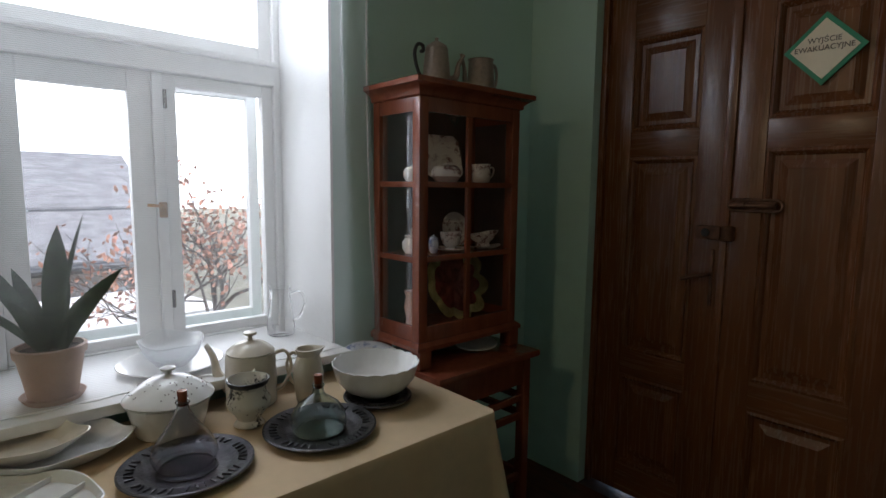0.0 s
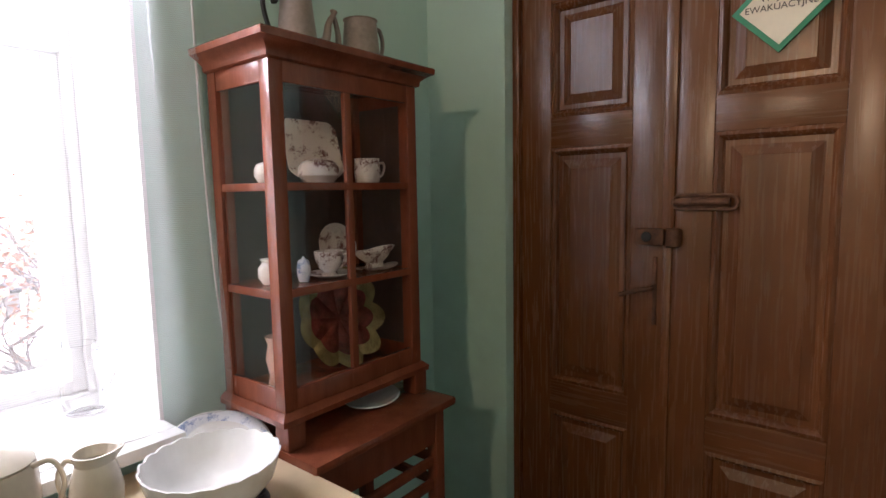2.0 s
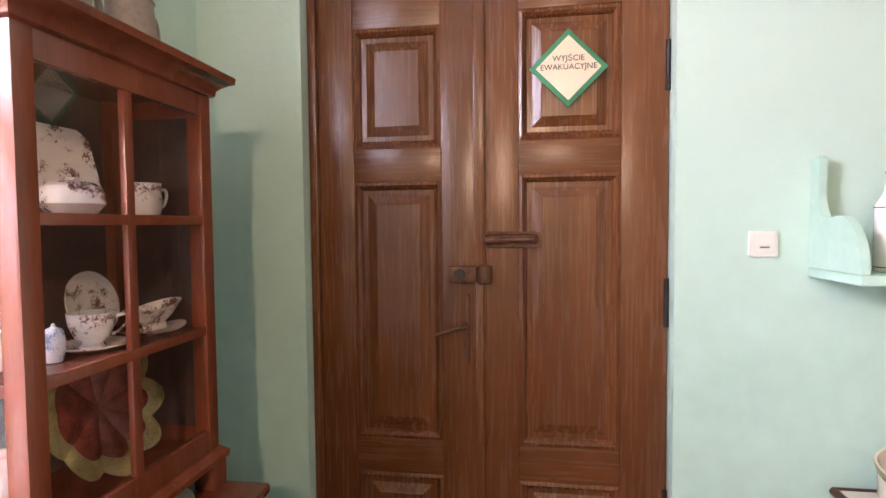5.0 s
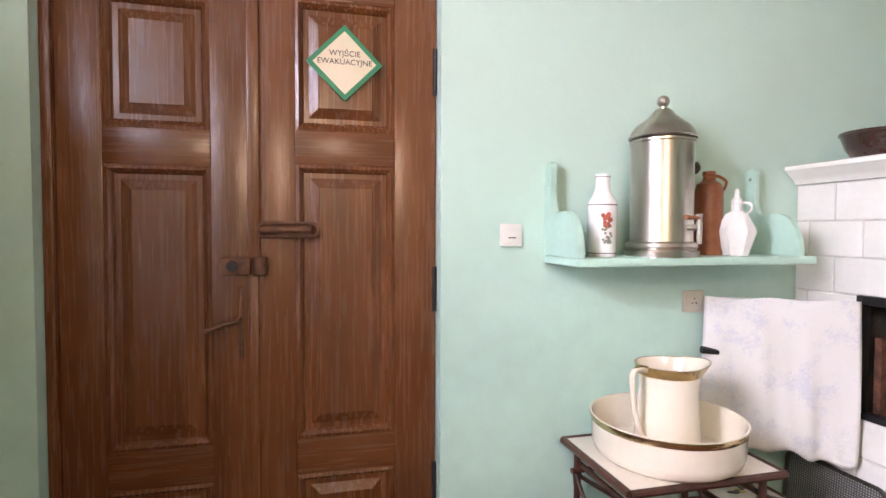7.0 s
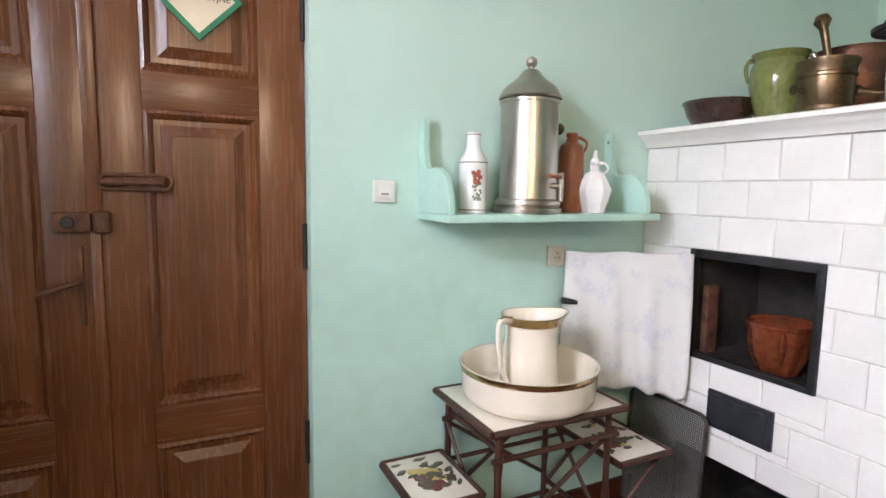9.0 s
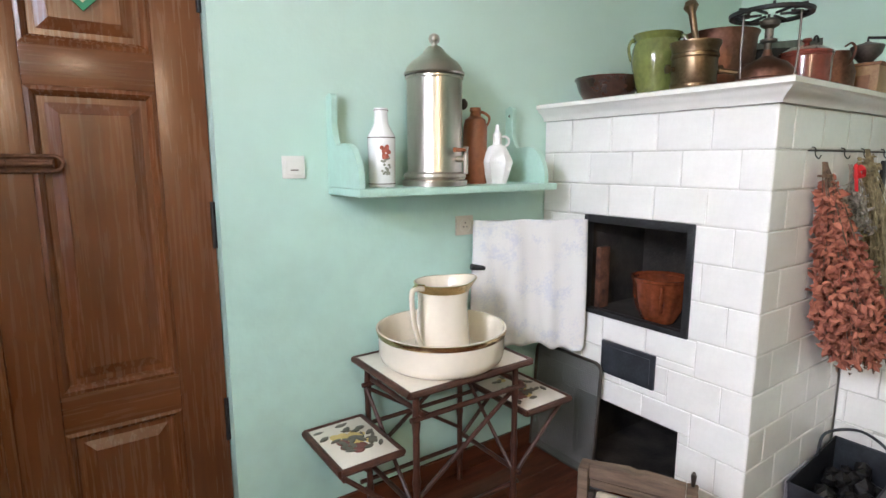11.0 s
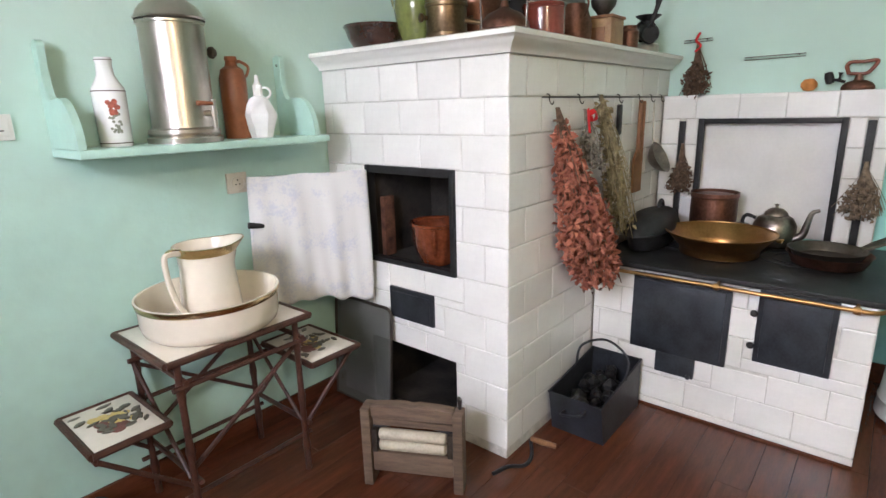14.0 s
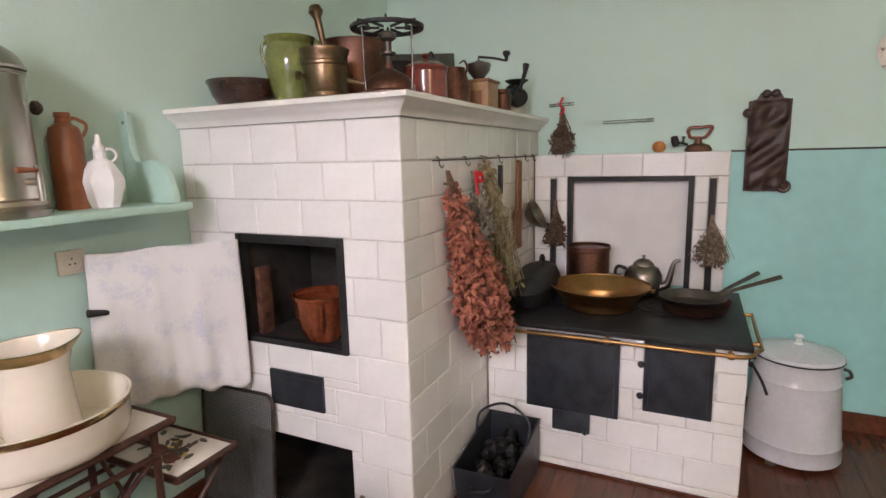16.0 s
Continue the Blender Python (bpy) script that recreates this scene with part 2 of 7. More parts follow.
def solo(name, bm, material, loc, label, category, group="", turn=0.0, kind="", smooth=True):
    ob = new(name, finish(name, bm, material, smooth))
    ob.matrix_basis = pose(*loc, 0, 0, turn)
    return tagged(ob, label, category, group, kind)


def box(x0, x1, y0, y1, z0, z1, bevel=0.0, bm=None, m=None):
    own = bmesh.new()
    bmesh.ops.create_cube(own, size=1.0)
    for v in own.verts:
        v.co = Vector(((x0 + x1) / 2 + v.co.x * (x1 - x0), (y0 + y1) / 2 + v.co.y * (y1 - y0), (z0 + z1) / 2 + v.co.z * (z1 - z0)))
    if bevel:
        bmesh.ops.bevel(own, geom=own.edges[:], offset=bevel, segments=2, affect="EDGES", profile=0.6)
    return merge(bm, own, m)


def merge(bm, own, m=None):
    if m:
        own.transform(m)
    if bm is None:
        return own
    me = bpy.data.meshes.new("tmp")
    own.to_mesh(me)
    own.free()
    bm.from_mesh(me)
    bpy.data.meshes.remove(me)
    return bm


def lathe(profile, seg=40, bm=None, m=None, shape=None):
    """profile: (radius, z) pairs; shape(angle, r, z) may move each point."""
    own = bmesh.new()
    rings = []
    for r, z in profile:
        if r < 1e-5:
            rings.append([own.verts.new((0, 0, z))])
            continue
        ring = []
        for i in range(seg):
            a = 2 * math.pi * i / seg
            x, y, zz = r * math.cos(a), r * math.sin(a), z
            if shape:
                x, y, zz = shape(a, r, z)
            ring.append(own.verts.new((x, y, zz)))
        rings.append(ring)
    for a, b in zip(rings, rings[1:]):
        if len(a) == 1 and len(b) == 1:
            continue
        for i in range(seg):
            j = (i + 1) % seg
            if len(a) == 1:
                own.faces.new((a[0], b[i], b[j]))
            elif len(b) == 1:
                own.faces.new((a[i], a[j], b[0]))
            else:
                own.faces.new((a[i], a[j], b[j], b[i]))
    return merge(bm, own, m)


def tube(points, radius, seg=10, bm=None, closed=False, flat=1.0):
    """A round bar along the points; radius may be a list."""
    own = bmesh.new()
    pts = [Vector(p) for p in points]
    n = len(pts)
    rad = radius if isinstance(radius, (list, tuple)) else [radius] * n
    rings, side = [], None
    for i, p in enumerate(pts):
        a = pts[i - 1] if (i > 0 or closed) else p
        b = pts[(i + 1) % n] if (i < n - 1 or closed) else p
        d = (b - a).normalized()
        if side is None:
            side = d.orthogonal().normalized()
        side = (side - d * side.dot(d)).normalized()
        up = d.cross(side)
        rings.append([own.verts.new(p + rad[i] * (math.cos(t) * side + flat * math.sin(t) * up)) for t in (2 * math.pi * k / seg for k in range(seg))])
    pairs = list(zip(rings, rings[1:])) + ([(rings[-1], rings[0])] if closed else [])
    for a, b in pairs:
        for k in range(seg):
            j = (k + 1) % seg
            own.faces.new((a[k], a[j], b[j], b[k]))
    if not closed:
        own.faces.new(rings[0][::-1])
        own.faces.new(rings[-1])
    return merge(bm, own)


def arc(c, r, a0, a1, plane="xz", n=12, squash=1.0):
    out = []
    for i in range(n + 1):
        a = radians(a0 + (a1 - a0) * i / n)
        u, v = r * math.cos(a), r * squash * math.sin(a)
        x, y, z = c
        out.append((x + u, y, z + v) if plane == "xz" else (x, y + u, z + v) if plane == "yz" else (x + u, y + v, z))
    return out


def smooth_line(pts, n=6):
    """Catmull-Rom through the points."""
    p = [Vector(q) for q in pts]
    p = [2 * p[0] - p[1]] + p + [2 * p[-1] - p[-2]]
    out = []
    for i in range(1, len(p) - 2):
        for k in range(n):
            t = k / n
            a, b, c, d = p[i - 1], p[i], p[i + 1], p[i + 2]
            out.append(0.5 * (2 * b + (c - a) * t + (2 * a - 5 * b + 4 * c - d) * t * t + (3 * b - a - 3 * c + d) * t ** 3))
    out.append(p[-2])
    return out


def prism(outline, depth, axis="y", bm=None, m=None):
    """outline in (u, v) drawn in xz (axis y), yz (axis x) or xy (axis z), thickened by depth along the axis."""
    own = bmesh.new()
    put = {"y": lambda u, v, d: (u, d, v), "x": lambda u, v, d: (d, u, v), "z": lambda u, v, d: (u, v, d)}[axis]
    a = [own.verts.new(put(u, v, 0)) for u, v in outline]
    b = [own.verts.new(put(u, v, depth)) for u, v in outline]
    own.faces.new(a)
    own.faces.new(b[::-1])
    for i in range(len(a)):
        j = (i + 1) % len(a)
        own.faces.new((a[i], b[i], b[j], a[j]))
    return merge(bm, own, m)


def cut(rect, holes):
    """A rectangle (u0, u1, v0, v1) less some rectangles, as a list of rectangles."""
    out = [rect]
    for h0, h1, k0, k1 in holes:
        nxt = []
        for u0, u1, v0, v1 in out:
            if h1 <= u0 or h0 >= u1 or k1 <= v0 or k0 >= v1:
                nxt.append((u0, u1, v0, v1))
                continue
            if k0 > v0:
                nxt.append((u0, u1, v0, k0))
            if k1 < v1:
                nxt.append((u0, u1, k1, v1))
            m0, m1 = max(v0, k0), min(v1, k1)
            if h0 > u0:
                nxt.append((u0, h0, m0, m1))
            if h1 < u1:
                nxt.append((h1, u1, m0, m1))
        out = nxt
    return out


# ---- room ----
XL, XB, YD, YN, H = -1.174, 3.70, 3.10, -1.6, 3.25
WY0, WY1, WZ0, WZ1 = 0.83, 1.91, 0.86, 2.86
DX0, DX1, DZ1 = -0.79, 0.435, 2.45


def setting(name, bm, material, label):
    return solo(name, bm, material, (0, 0, 0), label, name.split("_")[0], kind="structure", smooth=False)


bm = bmesh.new()
for u0, u1, v0, v1 in cut((XL - 0.1, XB + 0.3, 0, H), [(DX0, DX1, -1, DZ1)]):
    box(u0, u1, YD, YD + 0.35, v0, v1, bm=bm)
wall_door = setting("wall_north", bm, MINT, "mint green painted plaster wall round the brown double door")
bm = bmesh.new()
for u0, u1, v0, v1 in cut((YN, YD, 0, H), [(WY0, WY1, WZ0, WZ1)]):
    box(XL - 0.60, XL, u0, u1, v0, v1, bm=bm)
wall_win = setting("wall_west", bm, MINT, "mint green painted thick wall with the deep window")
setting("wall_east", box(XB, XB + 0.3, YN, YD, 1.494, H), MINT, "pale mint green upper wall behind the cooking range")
setting("wall_east_dado", box(XB - 0.003, XB + 0.3, YN, YD, 0, 1.494), MINT_LOW, "turquoise painted lower wall behind the cooking range")
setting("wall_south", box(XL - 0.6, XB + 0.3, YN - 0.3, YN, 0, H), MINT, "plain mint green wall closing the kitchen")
setting("ceiling", box(XL - 0.6, XB + 0.3, YN - 0.3, YD + 0.35, H, H + 0.2), CEIL, "plain whitewashed kitchen ceiling")
floor = setting("floor", box(XL - 0.6, XB + 0.3, YN - 0.3, YD + 0.35, -0.20, -0.012), WOOD_DARK, "red brown varnished wooden plank floor")
setting("trim", box(XB - 0.008, XB - 0.0035, YN, 0.985, 1.489, 1.499), BLACK, "thin black line along the top of the dado")

# window reveal lining, white
bm = bmesh.new()
box(XL - 0.55, XL + 0.002, WY1 - 0.012, WY1 - 0.001, WZ0, WZ1, bm=bm)
box(XL - 0.55, XL + 0.002, WY0 + 0.001, WY0 + 0.012, WZ0, WZ1, bm=bm)
box(XL - 0.55, XL + 0.002, WY0 + 0.012, WY1 - 0.012, WZ1 - 0.012, WZ1 - 0.001, bm=bm)
setting("window_reveal", bm, WHITE, "white painted plaster reveal of the deep window")
solo("window_sill", box(XL - 0.46, XL + 0.13, WY0 - 0.04, WY1 + 0.0, 0.845, 0.88, 0.008), WHITE, (0, 0, 0), "wide white painted wooden window sill", "window sill", kind="structure")

WIN = thing("window_1", (0, 0, 0), "white painted double casement window with transom and top light", "window", kind="structure")


def sash(x, y0, y1, z0, z1, w, d, name, wb=0.0):
    bm = bmesh.new()
    box(x - d, x, y0, y0 + w, z0, z1, 0.004, bm)
    box(x - d, x, y1 - w, y1, z0, z1, 0.004, bm)
    box(x - d + 0.001, x - 0.001, y0 + w, y1 - w, z0, z0 + (wb or w), 0.004, bm)
    box(x - d + 0.001, x - 0.001, y0 + w, y1 - w, z1 - w, z1, 0.004, bm)
    fr = part(name, bm, WHITE, WIN)
    pane = part("pane", box(x - d / 2 - 0.002, x - d / 2 + 0.002, y0 + w - 0.005, y1 - w + 0.005, z0 + (wb or w) - 0.005, z1 - w + 0.005), GLASS, fr, smooth=False)
    pane.visible_shadow = False
    return fr


FX = -1.61
bm = box(FX - 0.07, FX + 0.02, 1.868, WY1 - 0.012, 0.88, WZ1 - 0.012, 0.006)
box(FX - 0.07, FX + 0.02, WY0 + 0.012, 0.90, 0.88, WZ1 - 0.012, 0.006, bm)
box(FX - 0.069, FX + 0.019, 0.90, 1.868, 0.88, 0.886, 0.002, bm)
part("window_frame", bm, WHITE, WIN)
bm = box(FX - 0.069, FX + 0.03, 0.90, 1.868, 1.935, 2.025, 0.012)
box(FX - 0.06, FX + 0.055, 0.86, 1.88, 2.012, 2.034, 0.008, bm)
part("transom", bm, WHITE, WIN)
part("mullion", box(FX - 0.06, FX + 0.012, 1.386, 1.426, 0.886, 1.935, 0.010), WHITE, WIN)
sash(FX, 0.902, 1.385, 0.887, 1.933, 0.080, 0.045, "casement", 0.038)
sash(FX, 1.427, 1.867, 0.887, 1.933, 0.046, 0.045, "casement", 0.038)
for y0, y1 in ((0.90, 1.385), (1.427, 1.867)):
    sash(FX - 0.17, y0, y1, 0.887, 1.94, 0.046, 0.04, "outer_casement")
sash(FX, 0.902, 1.866, 2.036, 2.84, 0.055, 0.045, "top_light")
bm = box(FX + 0.012, FX + 0.020, 1.391, 1.421, 1.38, 1.44, 0.003)
tube([(FX + 0.015, 1.406, 1.425), (FX + 0.04, 1.406, 1.425), (FX + 0.045, 1.345, 1.43)], 0.006, 8, bm)
part("window_handle", bm, BRASS, WIN, "small worn brass window latch")
for z in (1.02, 1.80):
    part("hinge", tube([(FX + 0.014, 1.430, z), (FX + 0.014, 1.430, z + 0.07)], 0.007, 8), STEEL_DARK, WIN)

# pendant lamp in the middle of the room
LAMP = thing("pendant_lamp", (-0.02, -0.25, 0), "plain pendant lamp with a small enamel shade on a cord", "lamp")
part("cord", tube([(0, 0, H - 0.001), (0, 0, 2.50)], 0.004, 8), BLACK, LAMP)
part("ceiling_rose", lathe([(0, H - 0.03), (0.03, H - 0.028), (0.045, H - 0.001), (0, H - 0.001)], 24), WHITE, LAMP)
part("socket", lathe([(0, 2.52), (0.016, 2.515), (0.022, 2.50), (0.022, 2.45), (0, 2.45)], 20), BLACK, LAMP)
part("shade", lathe([(0.024, 2.50), (0.06, 2.49), (0.13, 2.445), (0.132, 2.443), (0.128, 2.441), (0.06, 2.484), (0.024, 2.494)], 40), WHITE, LAMP)

# baseboards
solo("baseboard", box(0.47, 1.95, YD - 0.018, YD - 0.001, 0, 0.10, 0.004), WOOD_FLOOR, (0, 0, 0), "red brown wooden skirting along the mint wall", "baseboard", kind="structure")
solo("baseboard", box(XB - 0.022, XB - 0.004, YN, 0.91, 0, 0.105, 0.004), WOOD_FLOOR, (0, 0, 0), "red brown wooden skirting below the turquoise dado", "baseboard", kind="structure")

# ---- double door ----
DOOR = thing("door_1", (0, 0, 0), "closed brown varnished wooden double door with raised panels", "door", kind="structure")
DY = 3.165
part("door_lining", box(DX0 + 0.001, DX0 + 0.03, DY - 0.01, DY + 0.12, 0, DZ1, 0.004), WOOD_DOOR, DOOR)


def leaf(x0, x1, panels, y, name):
    xs0, xs1 = panels[0][0], panels[0][1]
    lf = part(name, box(x0, x1, y + 0.028, y + 0.05, 0.01, DZ1 - 0.004), WOOD_DOOR, DOOR, smooth=False)
    for a, b in ((x0, xs0), (xs1, x1)):
        part("stile", box(a, b, y, y + 0.027, 0.01, DZ1 - 0.004, 0.003), WOOD_DOOR, lf)
    zs = sorted([z for p in panels for z in (p[2], p[3])])
    edges = [0.01] + zs + [DZ1 - 0.004]
    for k in range(0, len(edges), 2):
        part("rail", box(xs0, xs1, y + 0.001, y + 0.027, edges[k], edges[k + 1], 0.003), WOOD_DOOR_H, lf)
    for a, b, c, d in panels:
        bm = bmesh.new()
        steps = [(0.0, 0.004), (0.012, 0.0), (0.022, 0.010), (0.028, 0.020), (0.045, 0.020), (0.075, 0.008), (0.078, 0.006)]
        prev = None
        for ins, dep in steps:
            ring = [bm.verts.new((u, y + dep, v)) for u, v in ((a + ins, c + ins), (b - ins, c + ins), (b - ins, d - ins), (a + ins, d - ins))]
            if prev:
                for i in range(4):
                    bm.faces.new((prev[i], prev[(i + 1) % 4], ring[(i + 1) % 4], ring[i]))
            prev = ring
        bm.faces.new(prev)
        part("panel", bm, WOOD_DOOR, lf, smooth=False)
    return lf


leaf(-0.758, -0.182, [(-0.632, -0.318, 1.772, 2.19), (-0.632, -0.318, 0.735, 1.655), (-0.632, -0.318, 0.16, 0.61)], DY + 0.012, "door_leaf")
leaf(-0.180, 0.431, [(-0.052, 0.283, 1.785, 2.22), (-0.052, 0.283, 0.735, 1.672), (-0.052, 0.283, 0.16, 0.61)], DY, "door_leaf")
part("cover_strip", box(-0.205, -0.165, DY - 0.012, DY + 0.002, 1.35, DZ1 - 0.01, 0.006), WOOD_DOOR, DOOR)
part("cover_strip", box(-0.20, -0.17, DY - 0.010, DY + 0.002, 0.02, 1.31, 0.006), WOOD_DOOR, DOOR)
for z in (0.45, 1.16, 1.93):
    part("hinge", tube([(0.427, DY - 0.004, z), (0.427, DY - 0.004, z + 0.16)], 0.008, 8), IRON, DOOR)
bolt_loop = arc((-0.150, DY - 0.008, 1.45), 0.022, 90, 270, "xz", 10) + arc((0.000, DY - 0.008, 1.45), 0.022, -90, 90, "xz", 10)
bm = tube(bolt_loop, 0.006, 8, closed=True)
box(-0.150, 0.000, DY - 0.005, DY + 0.001, 1.432, 1.468, 0.002, bm)
tube([(-0.165, DY - 0.014, 1.45), (-0.110, DY - 0.014, 1.45), (-0.108, DY - 0.014, 1.45), (-0.004, DY - 0.014, 1.45), (0.002, DY - 0.014, 1.45)], [0.011, 0.012, 0.009, 0.009, 0.014], 12, bm)
part("bolt", bm, RUST, DOOR, "rusty sliding iron bolt")
lock = part("rim_lock", box(-0.29, -0.195, DY - 0.022, DY + 0.011, 1.303, 1.360, 0.005), RUST, DOOR, "brown painted iron rim lock")
# the lock's hole isn't cut: a black disc paints in its dark inside
part("keyhole_cover", lathe([(0, 0.004), (0.016, 0.003), (0.018, 0.0), (0, 0)], 20, m=pose(-0.252, DY - 0.0222, 1.332, 90)), IRON, lock, "black disc standing in for the dark lock hole")
bm = tube([(-0.166, DY - 0.018, 1.300), (-0.166, DY - 0.018, 1.304), (-0.166, DY - 0.018, 1.360), (-0.166, DY - 0.018, 1.364)], [0.018, 0.023, 0.023, 0.018], 18)
box(-0.192, -0.142, DY - 0.012, DY + 0.001, 1.304, 1.360, 0.004, bm)
part("lock_keep", bm, RUST, DOOR, "rounded iron lock keep")
bm = box(-0.236, -0.222, DY + 0.004, DY + 0.012, 1.02, 1.26, 0.003)
tube(smooth_line([(-0.232, DY + 0.005, 1.155), (-0.235, DY - 0.04, 1.155), (-0.27, DY - 0.048, 1.148), (-0.335, DY - 0.045, 1.125)]), 0.008, 8, bm)
part("door_handle", bm, RUST, DOOR, "dark iron lever handle on a long plate")

# escape sign on the door
SIGN = thing("exit_sign", (0.112, DY - 0.001, 2.016), "cream diamond emergency exit sign with green border", "sign")
s = 0.128
part("border", prism([(0, -s), (s, 0), (0, s), (-s, 0)], -0.006, "y"), SIGN_GREEN, SIGN, smooth=False)
s = 0.106
part("board", prism([(0, -s), (s, 0), (0, s), (-s, 0)], -0.009, "y"), SIGN_PAPER, SIGN, smooth=False)
for text, z, size in (("WYJŚCIE", 0.022, 0.026), ("EWAKUACYJNE", -0.006, 0.026)):
    cu = bpy.data.curves.new("lettering", "FONT")
    cu.body, cu.size, cu.align_x, cu.extrude = text, size, "CENTER", 0.0005
    tmp = new("lettering_curve", cu)
    me = bpy.data.meshes.new_from_object(tmp.evaluated_get(bpy.context.evaluated_depsgraph_get()))
    bpy.data.objects.remove(tmp)
    me.materials.append(INK)
    ob = new("lettering", me)
    ob.matrix_basis = pose(0, -0.0105, z, 90, 0, 0)
    ob.parent = SIGN

# switch and socket
SW = thing("light_switch", (0.692, YD, 1.435), "square white plastic light switch on the mint wall", "light switch")
part("plate", box(-0.041, 0.041, -0.012, 0.0, -0.040, 0.040, 0.004), PLASTIC, SW)
part("rocker", box(-0.028, 0.028, -0.017, -0.011, -0.026, 0.026, 0.003), PLASTIC, SW)
part("mark", box(-0.014, 0.014, -0.0185, -0.0165, -0.012, -0.008), INK, SW, smooth=False)
SO = thing("power_socket", (1.456, YD, 1.175), "square beige plastic power socket on the mint wall", "power socket")
part("plate", box(-0.046, 0.046, -0.014, 0.0, -0.043, 0.043, 0.005), PLASTIC_BEIGE, SO)
part("well", lathe([(0.030, 0.004), (0.030, 0.0), (0.026, 0.0), (0.024, -0.003), (0, -0.003)], 24, m=pose(0, -0.0135, 0, 90)), PLASTIC, SO)
for x, z in ((-0.009, -0.006), (0.009, -0.006), (0, 0.012)):
    part("pin_hole", lathe([(0, 0.004), (0.003, 0.004), (0.003, 0)], 10, m=pose(x, -0.012, z, 90)), BLACK, SO)

# ---- tiled stove ----
SX, SY = 1.95, 2.05
ROWS = [1.641, 1.493, 1.355, 1.215, 1.074, 0.926, 0.772, 0.622, 0.474, 0.33, 0.185, 0.045]
OVEN = (2.31, 2.825, 0.771, 1.214)
VENT = (2.437, 2.705, 0.508, 0.658)
NICHE = (2.32, 2.86, 0.03, 0.372)
STOVE = thing("tiled_stove", (0, 0, 0), "tall white glazed tile kitchen stove with open oven", "stove")
bm = bmesh.new()
for u0, u1, v0, v1 in cut((SY + 0.006, YD - 0.004, 0.0, 1.641), [OVEN, VENT, NICHE]):
    box(SX + 0.006, SX + 0.05, u0, u1, v0, v1, bm=bm)
box(SX + 0.05, XB - 0.004, SY + 0.006, SY + 0.05, 0.0, 1.641, bm=bm)
box(SX + 0.05, XB - 0.004, SY + 0.05, YD - 0.004, 1.60, 1.641, bm=bm)
part("body", bm, GROUT, STOVE, smooth=False)


def cavity(name, rect, depth, material):
    y0, y1, z0, z1 = rect
    t, x0, x1 = 0.01, SX + 0.012, SX + depth
    bm = bmesh.new()
    rings = []
    for x, g in ((x1 + t, t), (x0, t), (x0, 0.0), (x1, 0.0)):
        rings.append([bm.verts.new(p) for p in ((x, y0 - g, z0 - g), (x, y1 + g, z0 - g), (x, y1 + g, z1 + g), (x, y0 - g, z1 + g))])
    for p, q in zip(rings, rings[1:]):
        for i in range(4):
            bm.faces.new((p[i], p[(i + 1) % 4], q[(i + 1) % 4], q[i]))
    bm.faces.new(rings[0])
    bm.faces.new(rings[-1])
    return part(name, bm, material, STOVE, smooth=False)


cavity("oven_chamber", OVEN, 0.45, SOOT)
cavity("wood_niche", NICHE, 0.6, SOOT)
y0, y1, z0, z1 = OVEN
bm = box(SX - 0.008, SX + 0.03, y0 - 0.004, y0 + 0.022, z0 - 0.004, z1 + 0.004, 0.003)
box(SX - 0.008, SX + 0.03, y1 - 0.022, y1 + 0.004, z0 - 0.004, z1 + 0.004, 0.003, bm)
box(SX - 0.007, SX + 0.03, y0 + 0.022, y1 - 0.022, z0 - 0.004, z0 + 0.020, 0.003, bm)
box(SX - 0.007, SX + 0.03, y0 + 0.022, y1 - 0.022, z1 - 0.030, z1 + 0.004, 0.003, bm)
part("oven_frame", bm, IRON, STOVE, "black cast iron oven frame")
y0, y1, z0, z1 = VENT
bm = box(SX - 0.006, SX + 0.03, y0, y1, z0, z1, 0.003)
box(SX - 0.013, SX - 0.005, y0 + 0.018, y1 - 0.018, z0 + 0.018, z1 - 0.018, 0.004, bm)
part("soot_door", bm, IRON_BLUE, STOVE, "small dark iron cleaning door")
prof = [(0.0, 1.641), (-0.012, 1.642), (-0.016, 1.655), (-0.030, 1.668), (-0.050, 1.682), (-0.056, 1.692), (-0.066, 1.697), (-0.066, 1.713), (-0.060, 1.717), (0.2, 1.717)]
bm = bmesh.new()
prev = None
for o, z in prof:
    ring = [bm.verts.new((SX + o, YD - 0.005, z)), bm.verts.new((SX + o, SY + o, z)), bm.verts.new((XB - 0.005, SY + o, z))]
    if prev:
        for i in range(2):
            bm.faces.new((prev[i], prev[i + 1], ring[i + 1], ring[i]))
    prev = ring
box(SX + 0.2, XB - 0.005, SY + 0.2, YD - 0.005, 1.66, 1.717, bm=bm)
part("cornice", bm, CORNICE, STOVE, "moulded white glazed cornice")
# oven door swung open towards the wall
HX, HY = SX - 0.012, 2.815
OD = part("oven_door", box(0, 0.50, -0.006, 0.006, 0, 0.40, 0.003), IRON, STOVE, "open black iron oven door under the towel")
OD.matrix_basis = pose(HX, HY, 0.785, 0, 0, 150)
part("latch", tube([(0.47, 0.006, 0.2), (0.47, 0.03, 0.2), (0.53, 0.045, 0.21)], [0.008, 0.010, 0.015], 8), IRON, OD)

